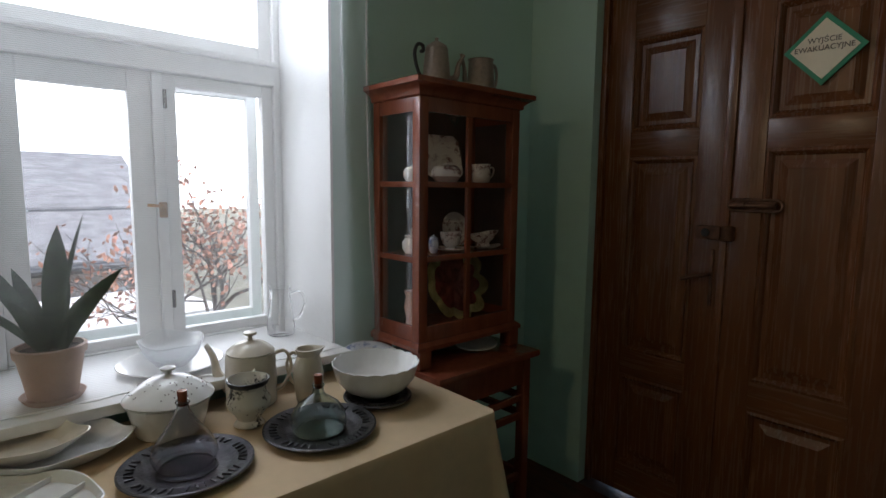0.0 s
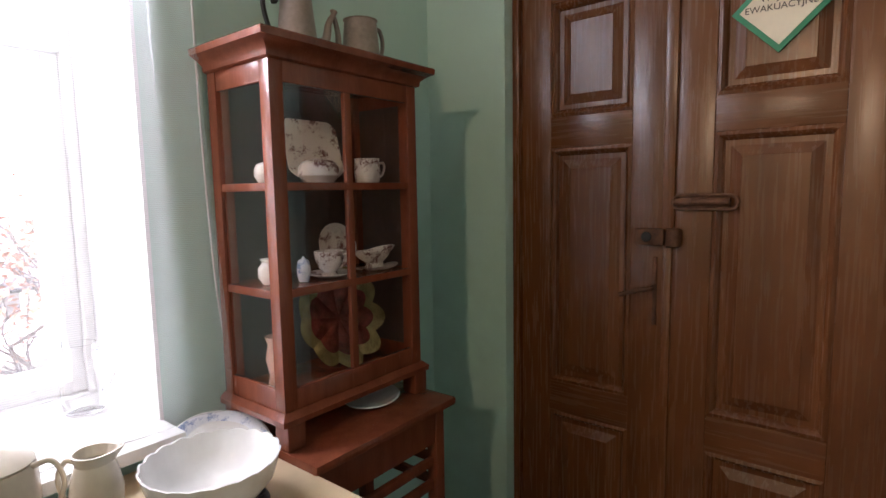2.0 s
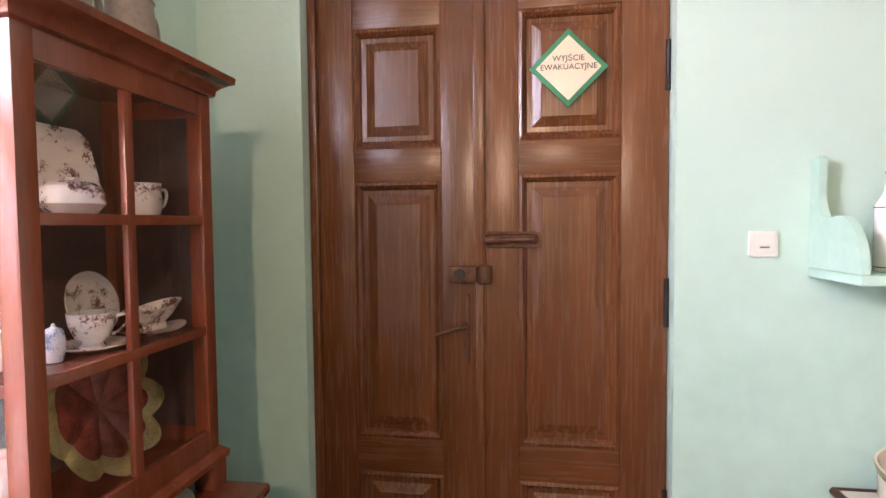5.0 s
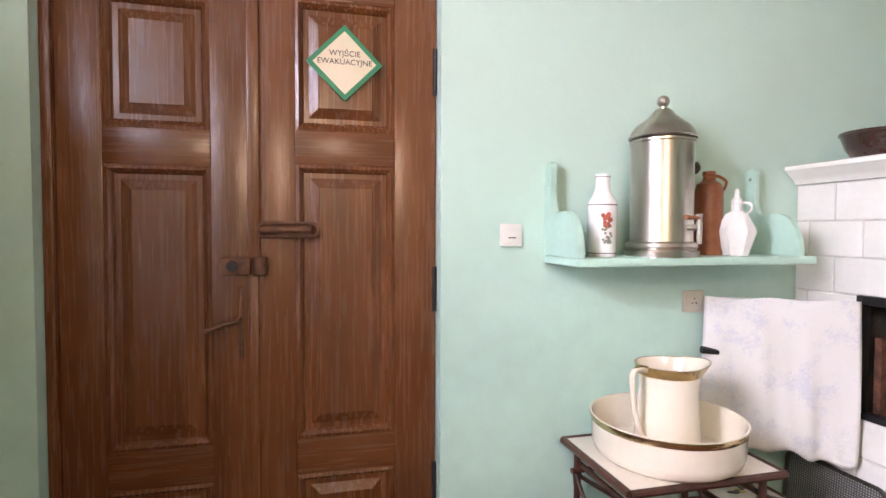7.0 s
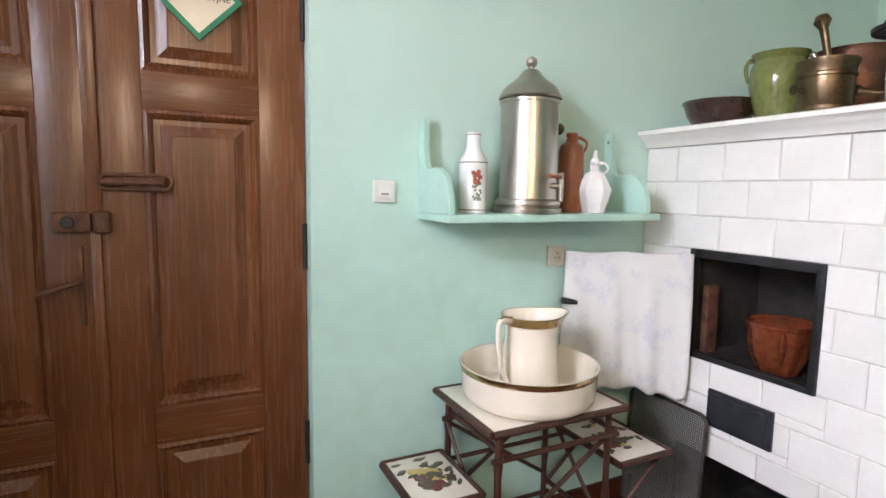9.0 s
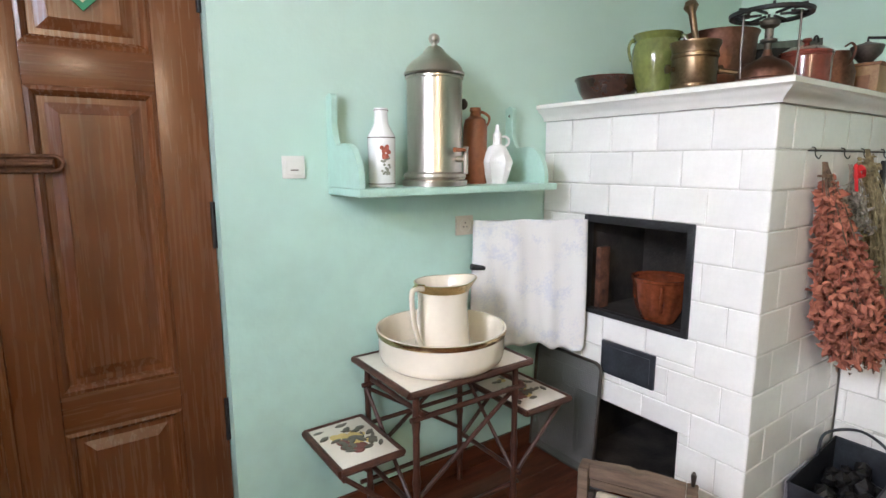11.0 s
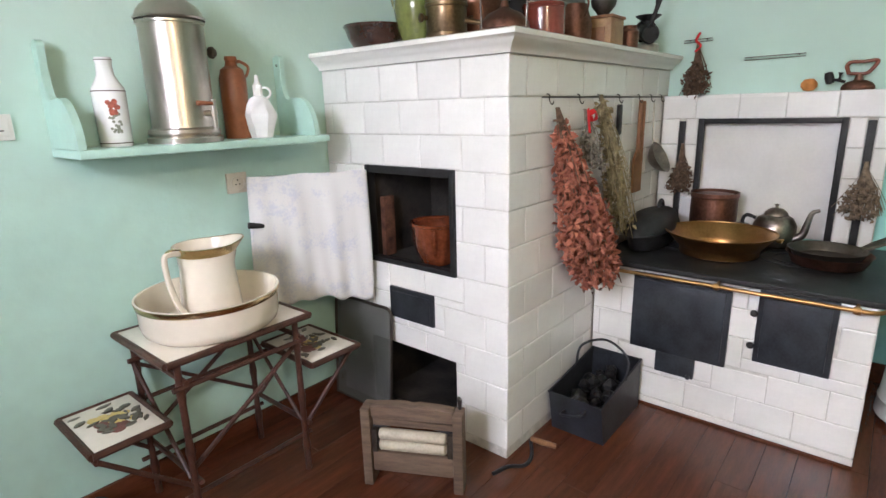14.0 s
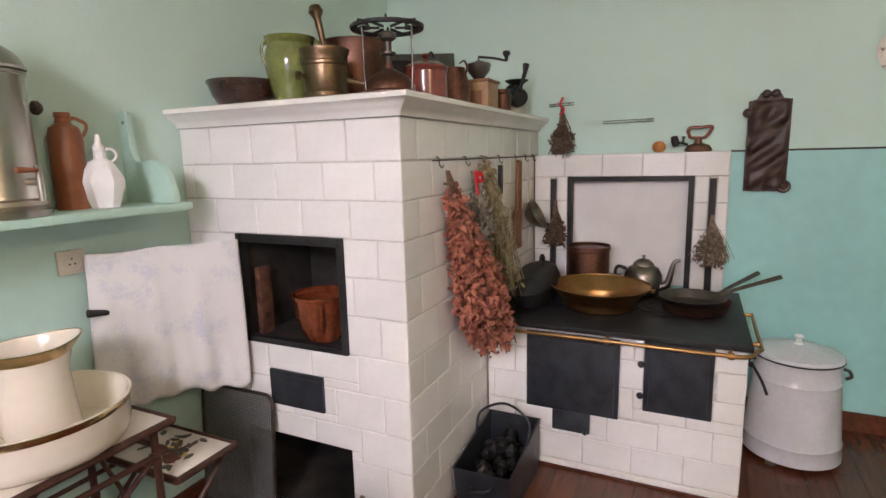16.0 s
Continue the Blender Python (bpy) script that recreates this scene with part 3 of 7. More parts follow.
# towel over the oven door
bm = bmesh.new()
NU, NV = 46, 36
grid = []
for i in range(NU + 1):
    u = i / NU
    col = []
    for j in range(NV + 1):
        v = j / NV
        fold = 0.007 * math.sin(u * 21 + 1.5 * math.sin(v * 3)) * (0.25 + v) + 0.006 * math.sin(u * 9 + v * 4) + 0.004 * math.sin(u * 43 + v * 2) * v
        wob = 0.012 * math.sin(u * 11) + 0.010 * math.sin(u * 27)
        z = 1.197 - v * (0.60 - 0.045 * u + wob) + 0.004 * math.sin(u * 14) * (1 - v)
        col.append(bm.verts.new((0.0 + u * (0.515 + 0.02 * v), 0.020 + fold + 0.01 * v, z)))
    top = bm.verts.new((u * 0.515, -0.012, 1.195))
    back = bm.verts.new((u * 0.515, -0.020, 0.95))
    grid.append([back, top] + col)
for a, b in zip(grid, grid[1:]):
    for j in range(len(a) - 1):
        bm.faces.new((a[j], b[j], b[j + 1], a[j + 1]))
towel = solo("towel", bm, TOWEL, (HX - 0.004, HY - 0.004, 0), "white linen towel with faint blue embroidery over the oven door", "towel", turn=150)
sol = towel.modifiers.new("thickness", "SOLIDIFY")
sol.thickness = 0.003

# ---- cooking range ----
RX, RY0, RY1, RZ = 2.75, 0.915, 2.045, 0.715
RANGE = thing("cooking_range", (0, 0, 0), "low white tiled cooking range with black iron top and doors", "range")
D1, D1B, D2 = (1.416, 1.843, 0.30, 0.678), (1.541, 1.716, 0.20, 0.30), (1.037, 1.312, 0.365, 0.688)
bm = box(RX + 0.006, XB - 0.006, RY0 + 0.006, RY1, 0, RZ - 0.012)
part("body", bm, GROUT, RANGE, smooth=False)
bm = box(RX - 0.045, XB - 0.086, RY0 - 0.012, RY1 - 0.002, RZ - 0.012, RZ + 0.012, 0.004)
top_plate = part("hob", bm, IRON, RANGE, "black cast iron cooking plate")
for y in (1.25, 1.72):
    for r in (0.15, 0.10):
        part("hob_ring", lathe([(r, 0.0), (r, 0.003), (r - 0.004, 0.004), (r - 0.008, 0.003), (r - 0.008, 0.0)], 40, m=pose(3.2, y, RZ + 0.012)), IRON, top_plate)
for name, (a, b, c, d) in (("fire_door", D1), ("oven_door", D2)):
    bm = box(RX - 0.008, RX + 0.02, a, b, c, d, 0.003)
    box(RX - 0.016, RX - 0.006, a + 0.02, b - 0.02, c + 0.02, d - 0.03, 0.004, bm)
    od = part(name, bm, IRON_BLUE, RANGE, "dark blue-black iron range door")
    ky = b + 0.012 if name == "oven_door" else a - 0.006
    for z in ((0.583, 0.437) if name == "oven_door" else (0.62, 0.36)):
        if name == "oven_door":
            part("hinge_knob", lathe([(0, 0.02), (0.012, 0.018), (0.016, 0.008), (0.010, 0), (0, 0)], 14, m=pose(RX - 0.004, ky, z, 0, -90)), IRON, od)
bm = box(RX - 0.010, RX + 0.02, D1B[0], D1B[1], D1B[2], D1B[3], 0.003)
lathe([(0, 0.02), (0.010, 0.018), (0.012, 0.008), (0.006, 0)], 12, bm, pose(RX - 0.008, 1.56, 0.212, 0, -90))
part("ash_door", bm, IRON_BLUE, RANGE)
part("plinth_strip", box(RX - 0.014, RX + 0.004, RY0, 1.79, 0.0, 0.012, 0.003), WOOD_FLOOR, RANGE)
part("white_foot", box(RX - 0.007, RX + 0.004, RY0, 1.79, 0.0125, 0.042, 0.004), CORNICE, RANGE, "white painted foot strip")
bm = tube([(RX - 0.085, 2.02, 0.695), (RX - 0.085, 0.96, 0.695)] + arc((RX - 0.025, 0.96, 0.695), 0.06, 180, 270, "xy", 6)[1:] + [(RX + 0.02, 0.90 - 0.03, 0.70), (3.30, 0.865, 0.70)], 0.0085, 10)
rail = part("hob_rail", bm, BRASS, RANGE, "thin brass rail round the range top")
for y in (1.465, 0.985):
    bm = lathe([(0.013, -0.012), (0.016, 0), (0.013, 0.012), (0, 0.014)], 14, m=pose(RX - 0.085, y, 0.695, 90))
    tube([(RX - 0.085, y, 0.695), (RX - 0.04, y, 0.705)], 0.007, 8, bm)
    part("rail_bracket", bm, BRASS, rail)
for x in (2.82, 3.27):
    part("rail_bracket", tube([(x, 0.865, 0.70), (x, 0.91, 0.708)], 0.008, 8), BRASS, rail)

# tiled splashback with niche
PX = 3.60
BACK = thing("tiled_splashback", (0, 0, 0), "white glazed tile splashback with black framed niche", "splashback")
NI = (1.165, 1.83, RZ + 0.012, 1.352)
bm = bmesh.new()
for u0, u1, v0, v1 in cut((0.985, 2.045, RZ + 0.012, 1.494), [NI]):
    box(PX + 0.006, XB - 0.006, u0, u1, v0, v1, bm=bm)
part("body", bm, GROUT, BACK, smooth=False)
part("niche_back", box(XB - 0.02, XB - 0.006, NI[0], NI[1], NI[2], NI[3]), TILE, BACK, smooth=False)
bm = box(PX - 0.006, PX + 0.03, NI[0] - 0.012, NI[0] + 0.018, NI[2], NI[3] + 0.014, 0.003)
box(PX - 0.006, PX + 0.03, NI[1] - 0.018, NI[1] + 0.012, NI[2], NI[3] + 0.014, 0.003, bm)
box(PX - 0.005, PX + 0.03, NI[0] + 0.018, NI[1] - 0.018, NI[3] - 0.014, NI[3] + 0.013, 0.003, bm)
part("niche_frame", bm, IRON, BACK, "black iron angle frame")
for y in (1.062, 1.928):
    part("iron_strip", box(PX - 0.004, PX + 0.01, y - 0.017, y + 0.017, RZ + 0.012, 1.352, 0.002), IRON, BACK)

# ---- table by the window ----
TZ, TX0, TX1, TY0, TY1 = 0.785, -1.135, -0.44, -0.10, 2.085
TABLE = thing("dining_table", (0, 0, 0), "wooden table hidden under a beige cloth by the window", "table")
part("tabletop", box(TX0 + 0.02, TX1 - 0.02, TY0 + 0.02, TY1 - 0.02, TZ - 0.035, TZ - 0.006, 0.004), WOOD_CAB, TABLE)
for x in (TX0 + 0.06, TX1 - 0.10):
    for y in (TY0 + 0.06, TY1 - 0.10):
        part("leg", box(x, x + 0.06, y, y + 0.06, 0, TZ - 0.035, 0.005), WOOD_CAB, TABLE)
bm = bmesh.new()
outline = []
R = 0.03
for cx, cy, a0 in ((TX1 - R, TY1 - R, 0), (TX0 + R, TY1 - R, 90), (TX0 + R, TY0 + R, 180), (TX1 - R, TY0 + R, 270)):
    for k in range(7):
        a = radians(a0 + 15 * k)
        outline.append((cx + R * math.cos(a), cy + R * math.sin(a), math.cos(a), math.sin(a)))
dense = []
for (x, y, nx, ny), (x2, y2, nx2, ny2) in zip(outline, outline[1:] + outline[:1]):
    n = max(1, int(math.hypot(x2 - x, y2 - y) / 0.03))
    for k in range(n):
        t = k / n
        dense.append((x + (x2 - x) * t, y + (y2 - y) * t, nx + (nx2 - nx) * t, ny + (ny2 - ny) * t))
prev = None
for off, z, wave in ((-0.02, TZ, 0), (-0.004, TZ - 0.0005, 0), (0.0, TZ - 0.006, 0), (0.002, TZ - 0.03, 0.0), (0.006, TZ - 0.15, 0.3), (0.010, TZ - 0.30, 0.7), (0.014, TZ - 0.46, 1.0)):
    ring = []
    for i, (x, y, nx, ny) in enumerate(dense):
        corner = abs(nx * ny) * 2
        w = wave * (0.008 * math.sin(i * 0.33) + 0.005 * math.sin(i * 0.83 + 1) + 0.06 * corner) + off
        if nx < -0.5:
            w = min(w, 0.01)
        ring.append(bm.verts.new((x + nx * w, y + ny * w, z)))
    if prev:
        for i in range(len(ring)):
            j = (i + 1) % len(ring)
            bm.faces.new((prev[i], prev[j], ring[j], ring[i]))
    else:
        bm.faces.new(ring)
    prev = ring
solo("tablecloth", bm, CLOTH, (0, 0, 0), "plain beige linen tablecloth hanging over the table edge", "tablecloth")
TT = TZ + 0.001


def wall_thick(profile, t=0.004):
    """Outer profile from the foot up, turned over at the rim into an inner wall."""
    inner = [(max(r - t, 0.0), z + (t if k == 0 or profile[k][1] < profile[0][1] + t else 0)) for k, (r, z) in enumerate(profile)]
    z0 = profile[0][1]
    inner = [(r, max(z, z0 + t)) for r, z in inner]
    return [(0, z0)] + profile + inner[::-1] + [(0, z0 + t)]


def spouted(a_spout, amount, z_from, z_to, width=0.5):
    def f(a, r, z):
        d = (a - a_spout + math.pi) % (2 * math.pi) - math.pi
        k = max(0.0, min(1.0, (z - z_from) / (z_to - z_from)))
        push = amount * k * k * math.exp(-(d / width) ** 2)
        return ((r + push) * math.cos(a), (r + push) * math.sin(a), z + push * 0.25)
    return f


def handle(r0, z0, r1, z1, out, rad, turn, bm=None, n=5):
    pts = smooth_line([(r1, 0, z1), (r1 + out * 0.8, 0, z1 + out * 0.15), (max(r0, r1) + out, 0, (z0 + z1) / 2 + (z1 - z0) * 0.2), (r0 + out * 0.55, 0, z0 + (z1 - z0) * 0.18), (r0, 0, z0)], n)
    m = Matrix.Rotation(turn, 4, "Z")
    return tube([m @ Vector(p) for p in pts], rad, 8, bm, flat=0.75)


def relief_plate(x, y, r, label):
    p = thing("pewter_plate", (x, y, TT), label, "plate", "embossed plates on the table")
    d = part("dish", lathe([(0, 0), (r * 0.55, 0), (r * 0.62, 0.004), (r * 0.68, 0.012), (r * 0.97, 0.018), (r, 0.020), (r, 0.024), (r * 0.97, 0.026), (r * 0.93, 0.023), (r * 0.72, 0.019), (r * 0.66, 0.012), (r * 0.58, 0.009), (0, 0.009)], 64), PEWTER, p)
    bm = bmesh.new()
    rg = random.Random(int(r * 1000))
    for k in range(44):
        a = 2 * math.pi * k / 44
        if k % 7 == 6:
            continue
        w = r * rg.uniform(0.025, 0.05)
        box(-r * 0.07, r * 0.07, -w * 0.35, w * 0.35, 0, 0.006, 0.001, bm, Matrix.Rotation(a, 4, "Z") @ Matrix.Translation((r * 0.82, 0, 0.0195)) @ Matrix.Rotation(rg.uniform(-0.5, 0.5), 4, "Z"))
    tagged(part("rim_relief", bm, PEWTER, d, smooth=False), kind="stuff")
    part("inner_ridge", lathe([(r * 0.45, 0.008), (r * 0.45, 0.012), (r * 0.42, 0.013), (r * 0.40, 0.008)], 48), PEWTER, d)
    return p


relief_plate(-0.70, 1.205, 0.160, "dark embossed pewter plate under the clear glass flask")
relief_plate(-0.678, 1.568, 0.164, "dark embossed pewter plate under the green glass flask")
relief_plate(-0.76, 1.83, 0.115, "small dark embossed plate under the scalloped bowl")


def flask(x, y, prof, material, label, cork):
    f = thing("glass_flask", (x, y, TT + 0.012), label, "flask")
    part("bottle", lathe([(0, 0)] + prof + [(max(r - 0.003, 0.004), z) for r, z in prof[::-1]] + [(0, 0.004)], 40), material, f)
    part("cork", lathe([(0, cork - 0.018), (0.0105, cork - 0.018), (0.0125, cork + 0.022), (0, cork + 0.022)], 16), WOOD_CAB, f, "brown cork stopper")


flask(-0.715, 1.203, [(0.050, 0), (0.070, 0.006), (0.080, 0.028), (0.076, 0.048), (0.060, 0.078), (0.040, 0.105), (0.025, 0.128), (0.016, 0.148), (0.014, 0.160), (0.018, 0.166), (0.015, 0.172)], BOTTLE_GLASS, "clear onion shaped glass flask with cork stopper", 0.175)
flask(-0.672, 1.560, [(0.058, 0), (0.076, 0.005), (0.082, 0.026), (0.077, 0.054), (0.059, 0.080), (0.034, 0.098), (0.020, 0.108), (0.016, 0.120), (0.015, 0.132), (0.019, 0.136), (0.016, 0.142)], BOTTLE_GREEN, "pale green domed glass flask with cork stopper", 0.145)

t = thing("soup_tureen", (-0.975, 1.238, TT), "white ceramic lidded tureen with small printed flowers", "tureen")
part("bowl", lathe(wall_thick([(0.078, 0), (0.090, 0.006), (0.101, 0.045), (0.113, 0.098), (0.120, 0.103)]), 48), PORC, t)
part("lid", lathe([(0.119, 0.104), (0.123, 0.109), (0.117, 0.116), (0.102, 0.126), (0.076, 0.146), (0.046, 0.164), (0.016, 0.171), (0.010, 0.174), (0.010, 0.182), (0.020, 0.186), (0.021, 0.192), (0.012, 0.196), (0, 0.196)], 48), PORC, t)
bm = bmesh.new()
rg = random.Random(5)
for k in range(70):
    a, r = rg.uniform(0, 6.28), rg.uniform(0.05, 0.105)
    z = 0.164 - (r - 0.045) * 0.62
    box(-0.002, 0.002, -0.0012, 0.0012, 0, 0.0022, 0, bm, Matrix.Translation((r * math.cos(a), r * math.sin(a), z)))
tagged(part("printed_sprigs", bm, INK, t, "tiny dark printed sprigs", smooth=False), kind="stuff")

t = thing("printed_jug", (-0.865, 1.43, TT), "cream ceramic jug with dark printed decoration", "jug")
part("body", lathe(wall_thick([(0.040, 0), (0.045, 0.004), (0.033, 0.020), (0.042, 0.036), (0.062, 0.062), (0.065, 0.080), (0.054, 0.102), (0.050, 0.118), (0.062, 0.145)]), 44, shape=spouted(radians(-35), 0.020, 0.10, 0.145, 0.35)), PORC_BLACK, t)
part("handle", handle(0.055, 0.055, 0.055, 0.135, 0.035, 0.006, radians(145)), PORC_BLACK, t)
part("rim_band", lathe([(0.0560, 0.128), (0.0585, 0.130), (0.0635, 0.1450), (0.0600, 0.1462)], 44, shape=spouted(radians(-35), 0.020, 0.10, 0.145, 0.35)), IRON_BLUE, t, "dark glazed rim band")

t = thing("coffee_pot", (-1.015, 1.50, TT), "ivory ceramic coffee pot with lid, spout and looped handle", "coffee pot")
t.scale = (1.15, 1.15, 1.55)
part("body", lathe([(0, 0), (0.064, 0), (0.070, 0.006), (0.071, 0.05), (0.069, 0.108), (0.066, 0.113), (0, 0.113)], 44), IVORY, t)
part("lid", lathe([(0.064, 0.113), (0.067, 0.117), (0.060, 0.122), (0.046, 0.131), (0.024, 0.138), (0.008, 0.140), (0.006, 0.149), (0.019, 0.153), (0.017, 0.157), (0, 0.158)], 36), IVORY, t)
part("spout", tube([Matrix.Rotation(radians(228), 4, "Z") @ Vector(p) for p in smooth_line([(0.065, 0, 0.035), (0.095, 0, 0.06), (0.108, 0, 0.10), (0.128, 0, 0.128)])], [0.017 - 0.0006 * k for k in range(19)], 10), IVORY, t)
part("handle", handle(0.070, 0.030, 0.062, 0.110, 0.045, 0.0055, radians(50)), IVORY, t)

t = thing("cream_jug", (-0.905, 1.65, TT), "small beige ceramic pitcher with a narrow neck", "jug")
t.scale = (1.15, 1.15, 1.45)
part("body", lathe(wall_thick([(0.030, 0), (0.034, 0.006), (0.042, 0.045), (0.044, 0.07), (0.038, 0.095), (0.031, 0.112), (0.036, 0.128)]), 36, shape=spouted(radians(60), 0.014, 0.10, 0.128, 0.4)), IVORY, t)
part("handle", handle(0.040, 0.045, 0.030, 0.115, 0.020, 0.005, radians(235)), IVORY, t)


def scallop(a, r, z, n=20, amt=0.022):
    k = max(0.0, min(1.0, (z - 0.01) / 0.09))
    q = r * (1 + amt * k * abs(math.cos(n * a / 2)))
    return (q * math.cos(a), q * math.sin(a), z + 0.004 * k * abs(math.cos(n * a / 2)))


t = thing("scalloped_bowl", (-0.785, 1.84, TT + 0.022), "large white porcelain bowl with scalloped rim", "bowl")
t.scale = (0.96, 0.96, 1.12)
part("body", lathe(wall_thick([(0.070, 0), (0.078, 0.006), (0.110, 0.020), (0.138, 0.050), (0.152, 0.095)], 0.005), 120, shape=scallop), PORC, t)

t = thing("blue_plate", (-0.995, 1.975, TT), "white plate with blue printed rim leaning on the window sill", "plate")
lean_sill = Matrix.Translation((0, 0, 0.040)) @ Matrix.Rotation(radians(19), 4, "Y") @ Matrix.Scale(0.93, 4)
d = part("dish", lathe([(0, 0), (0.080, 0), (0.092, 0.008), (0.136, 0.018), (0.139, 0.021), (0.133, 0.022), (0.088, 0.012), (0, 0.006)], 48, m=lean_sill), PORC, t)
part("rim_print", lathe([(0.096, 0.0148), (0.097, 0.0158), (0.132, 0.0236), (0.134, 0.0222)], 48, m=lean_sill), PORC_BLUE, d, "blue printed rim")


def leafdish(ax, ay, h, n, amt):
    def f(a, r, z):
        k = z / h
        q = r * (1 + amt * k * math.cos(n * a))
        return (q * ax * math.cos(a), q * ay * math.sin(a), z + 0.006 * k * math.cos(n * a))
    return f


t = thing("serving_dish", (-0.985, 0.955, TT), "oval white porcelain serving dish with wavy rim", "serving dish", turn=75)
part("dish", lathe(wall_thick([(0.10, 0), (0.11, 0.005), (0.14, 0.025), (0.165, 0.048)], 0.004), 72, shape=leafdish(1.12, 0.78, 0.048, 6, 0.03)), PORC, t)
t = thing("serving_dish", (-1.00, 0.88, TT + 0.036), "square white porcelain serving dish stacked on another", "serving dish", turn=60)
part("dish", lathe(wall_thick([(0.09, 0), (0.10, 0.005), (0.13, 0.03), (0.145, 0.046)], 0.004), 72, shape=leafdish(1.1, 0.82, 0.046, 4, 0.08)), IVORY, t)
t = thing("divided_dish", (-0.775, 0.905, TT), "white ceramic dish divided into compartments", "dish", turn=35)
part("tray", lathe(wall_thick([(0.10, 0), (0.11, 0.004), (0.122, 0.026)], 0.004), 72, shape=leafdish(1.35, 0.7, 0.026, 4, 0.03)), PORC, t)
for x in (-0.05, 0.05):
    part("divider", box(x - 0.003, x + 0.003, -0.075, 0.075, 0.003, 0.018, 0.001), PORC, t)

# on the window sill, behind the net curtain
SZ = 0.881
t = thing("snake_plant", (-1.20, 0.985, SZ), "green snake plant in a pale terracotta pot", "potted plant")
pot = part("pot", lathe(wall_thick([(0.058, 0.012), (0.062, 0.014), (0.084, 0.135), (0.090, 0.137), (0.092, 0.160), (0.088, 0.162)], 0.006), 40), CLAY_POT, t)
part("saucer", lathe([(0, 0), (0.070, 0), (0.082, 0.018), (0.079, 0.018), (0.068, 0.008), (0, 0.008)], 36), CLAY_POT, t)
part("soil", lathe([(0, 0.150), (0.083, 0.146), (0.083, 0.135), (0, 0.13)], 24), SOIL, t)
for k, (ang, lean, h, w) in enumerate(((40, 0.03, 0.37, 0.046), (50, 0.20, 0.25, 0.040), (228, 0.24, 0.33, 0.046), (215, 0.10, 0.24, 0.036), (48, 0.10, 0.40, 0.010), (250, 0.30, 0.24, 0.036), (130, 0.06, 0.22, 0.030), (310, 0.10, 0.18, 0.030))):
    bm = bmesh.new()
    a = radians(ang)
    rows = []
    for i in range(13):
        s = i / 12
        ww = w * (0.55 + 0.9 * s - 1.45 * s ** 3) if s < 1 else 0.0
        c = Vector((math.cos(a) * (0.02 + lean * s * (0.5 + 0.5 * s)), math.sin(a) * (0.02 + lean * s * (0.5 + 0.5 * s)), 0.14 + h * s))
        tw = radians(48) + 0.25 * math.sin(k * 2.1) + s * 0.3
        d = Vector((math.cos(tw), math.sin(tw), 0))
        nrm = Vector((-d.y, d.x, 0))
        rows.append([bm.verts.new(c - d * max(ww, 0.0006)), bm.verts.new(c + nrm * ww * 0.35), bm.verts.new(c + d * max(ww, 0.0006)), bm.verts.new(c + nrm * (ww * 0.35 - 0.004))])
    for p, q in zip(rows, rows[1:]):
        for i in range(4):
            bm.faces.new((p[i], p[(i + 1) % 4], q[(i + 1) % 4], q[i]))
    part("leaf", bm, LEAF, t)
t = thing("sill_tureen", (-1.29, 1.33, SZ), "pale cut glass tureen on its plate behind the curtain", "tureen")
part("plate", lathe([(0, 0), (0.10, 0), (0.17, 0.018), (0.168, 0.021), (0.10, 0.006), (0, 0.006)], 48), PORC, t)
part("bowl", lathe(wall_thick([(0.05, 0.0075), (0.06, 0.010), (0.10, 0.05), (0.115, 0.09), (0.120, 0.095)]), 40, shape=leafdish(1.15, 0.85, 0.1, 4, 0.03)), FROST, t)
t = thing("tall_jug", (-1.43, 1.80, SZ), "tall clear glass water jug behind the curtain", "jug")
part("body", lathe(wall_thick([(0.050, 0), (0.055, 0.006), (0.058, 0.05), (0.048, 0.12), (0.040, 0.17), (0.044, 0.20)]), 40, shape=spouted(radians(200), 0.018, 0.16, 0.20, 0.4)), CLEAR, t)
part("handle", handle(0.054, 0.06, 0.042, 0.18, 0.055, 0.006, radians(40)), CLEAR, t)

# net curtain
NET = bpy.data.materials.new("sheer_net")
NET.use_nodes = True
n, l = NET.node_tree.nodes, NET.node_tree.links
b = n["Principled BSDF"]
b.inputs["Base Color"].default_value = (0.82, 0.83, 0.84, 1)
b.inputs["Roughness"].default_value = 0.9
b.inputs["Transmission Weight"].default_value = 0.0
tc, wv, mr = n.new("ShaderNodeTexCoord"), n.new("ShaderNodeTexWave"), n.new("ShaderNodeMapRange")
wv.bands_direction = "Z"
wv.inputs["Scale"].default_value = 60.0
wv.inputs["Distortion"].default_value = 0.6
mr.inputs["To Min"].default_value, mr.inputs["To Max"].default_value = 0.12, 0.26
l.new(tc.outputs["Object"], wv.inputs["Vector"])
l.new(wv.outputs["Fac"], mr.inputs["Value"])
tl, tp, mx, ad = n.new("ShaderNodeBsdfTranslucent"), n.new("ShaderNodeBsdfTransparent"), n.new("ShaderNodeMixShader"), n.new("ShaderNodeMixShader")
tl.inputs["Color"].default_value = (0.82, 0.83, 0.84, 1)
ad.inputs["Fac"].default_value = 0.6
l.new(b.outputs[0], ad.inputs[1])
l.new(tl.outputs[0], ad.inputs[2])
l.new(mr.outputs[0], mx.inputs["Fac"])
l.new(tp.outputs[0], mx.inputs[1])
l.new(ad.outputs[0], mx.inputs[2])
l.new(mx.outputs[0], n["Material Output"].inputs["Surface"])
bm = bmesh.new()
prev = None
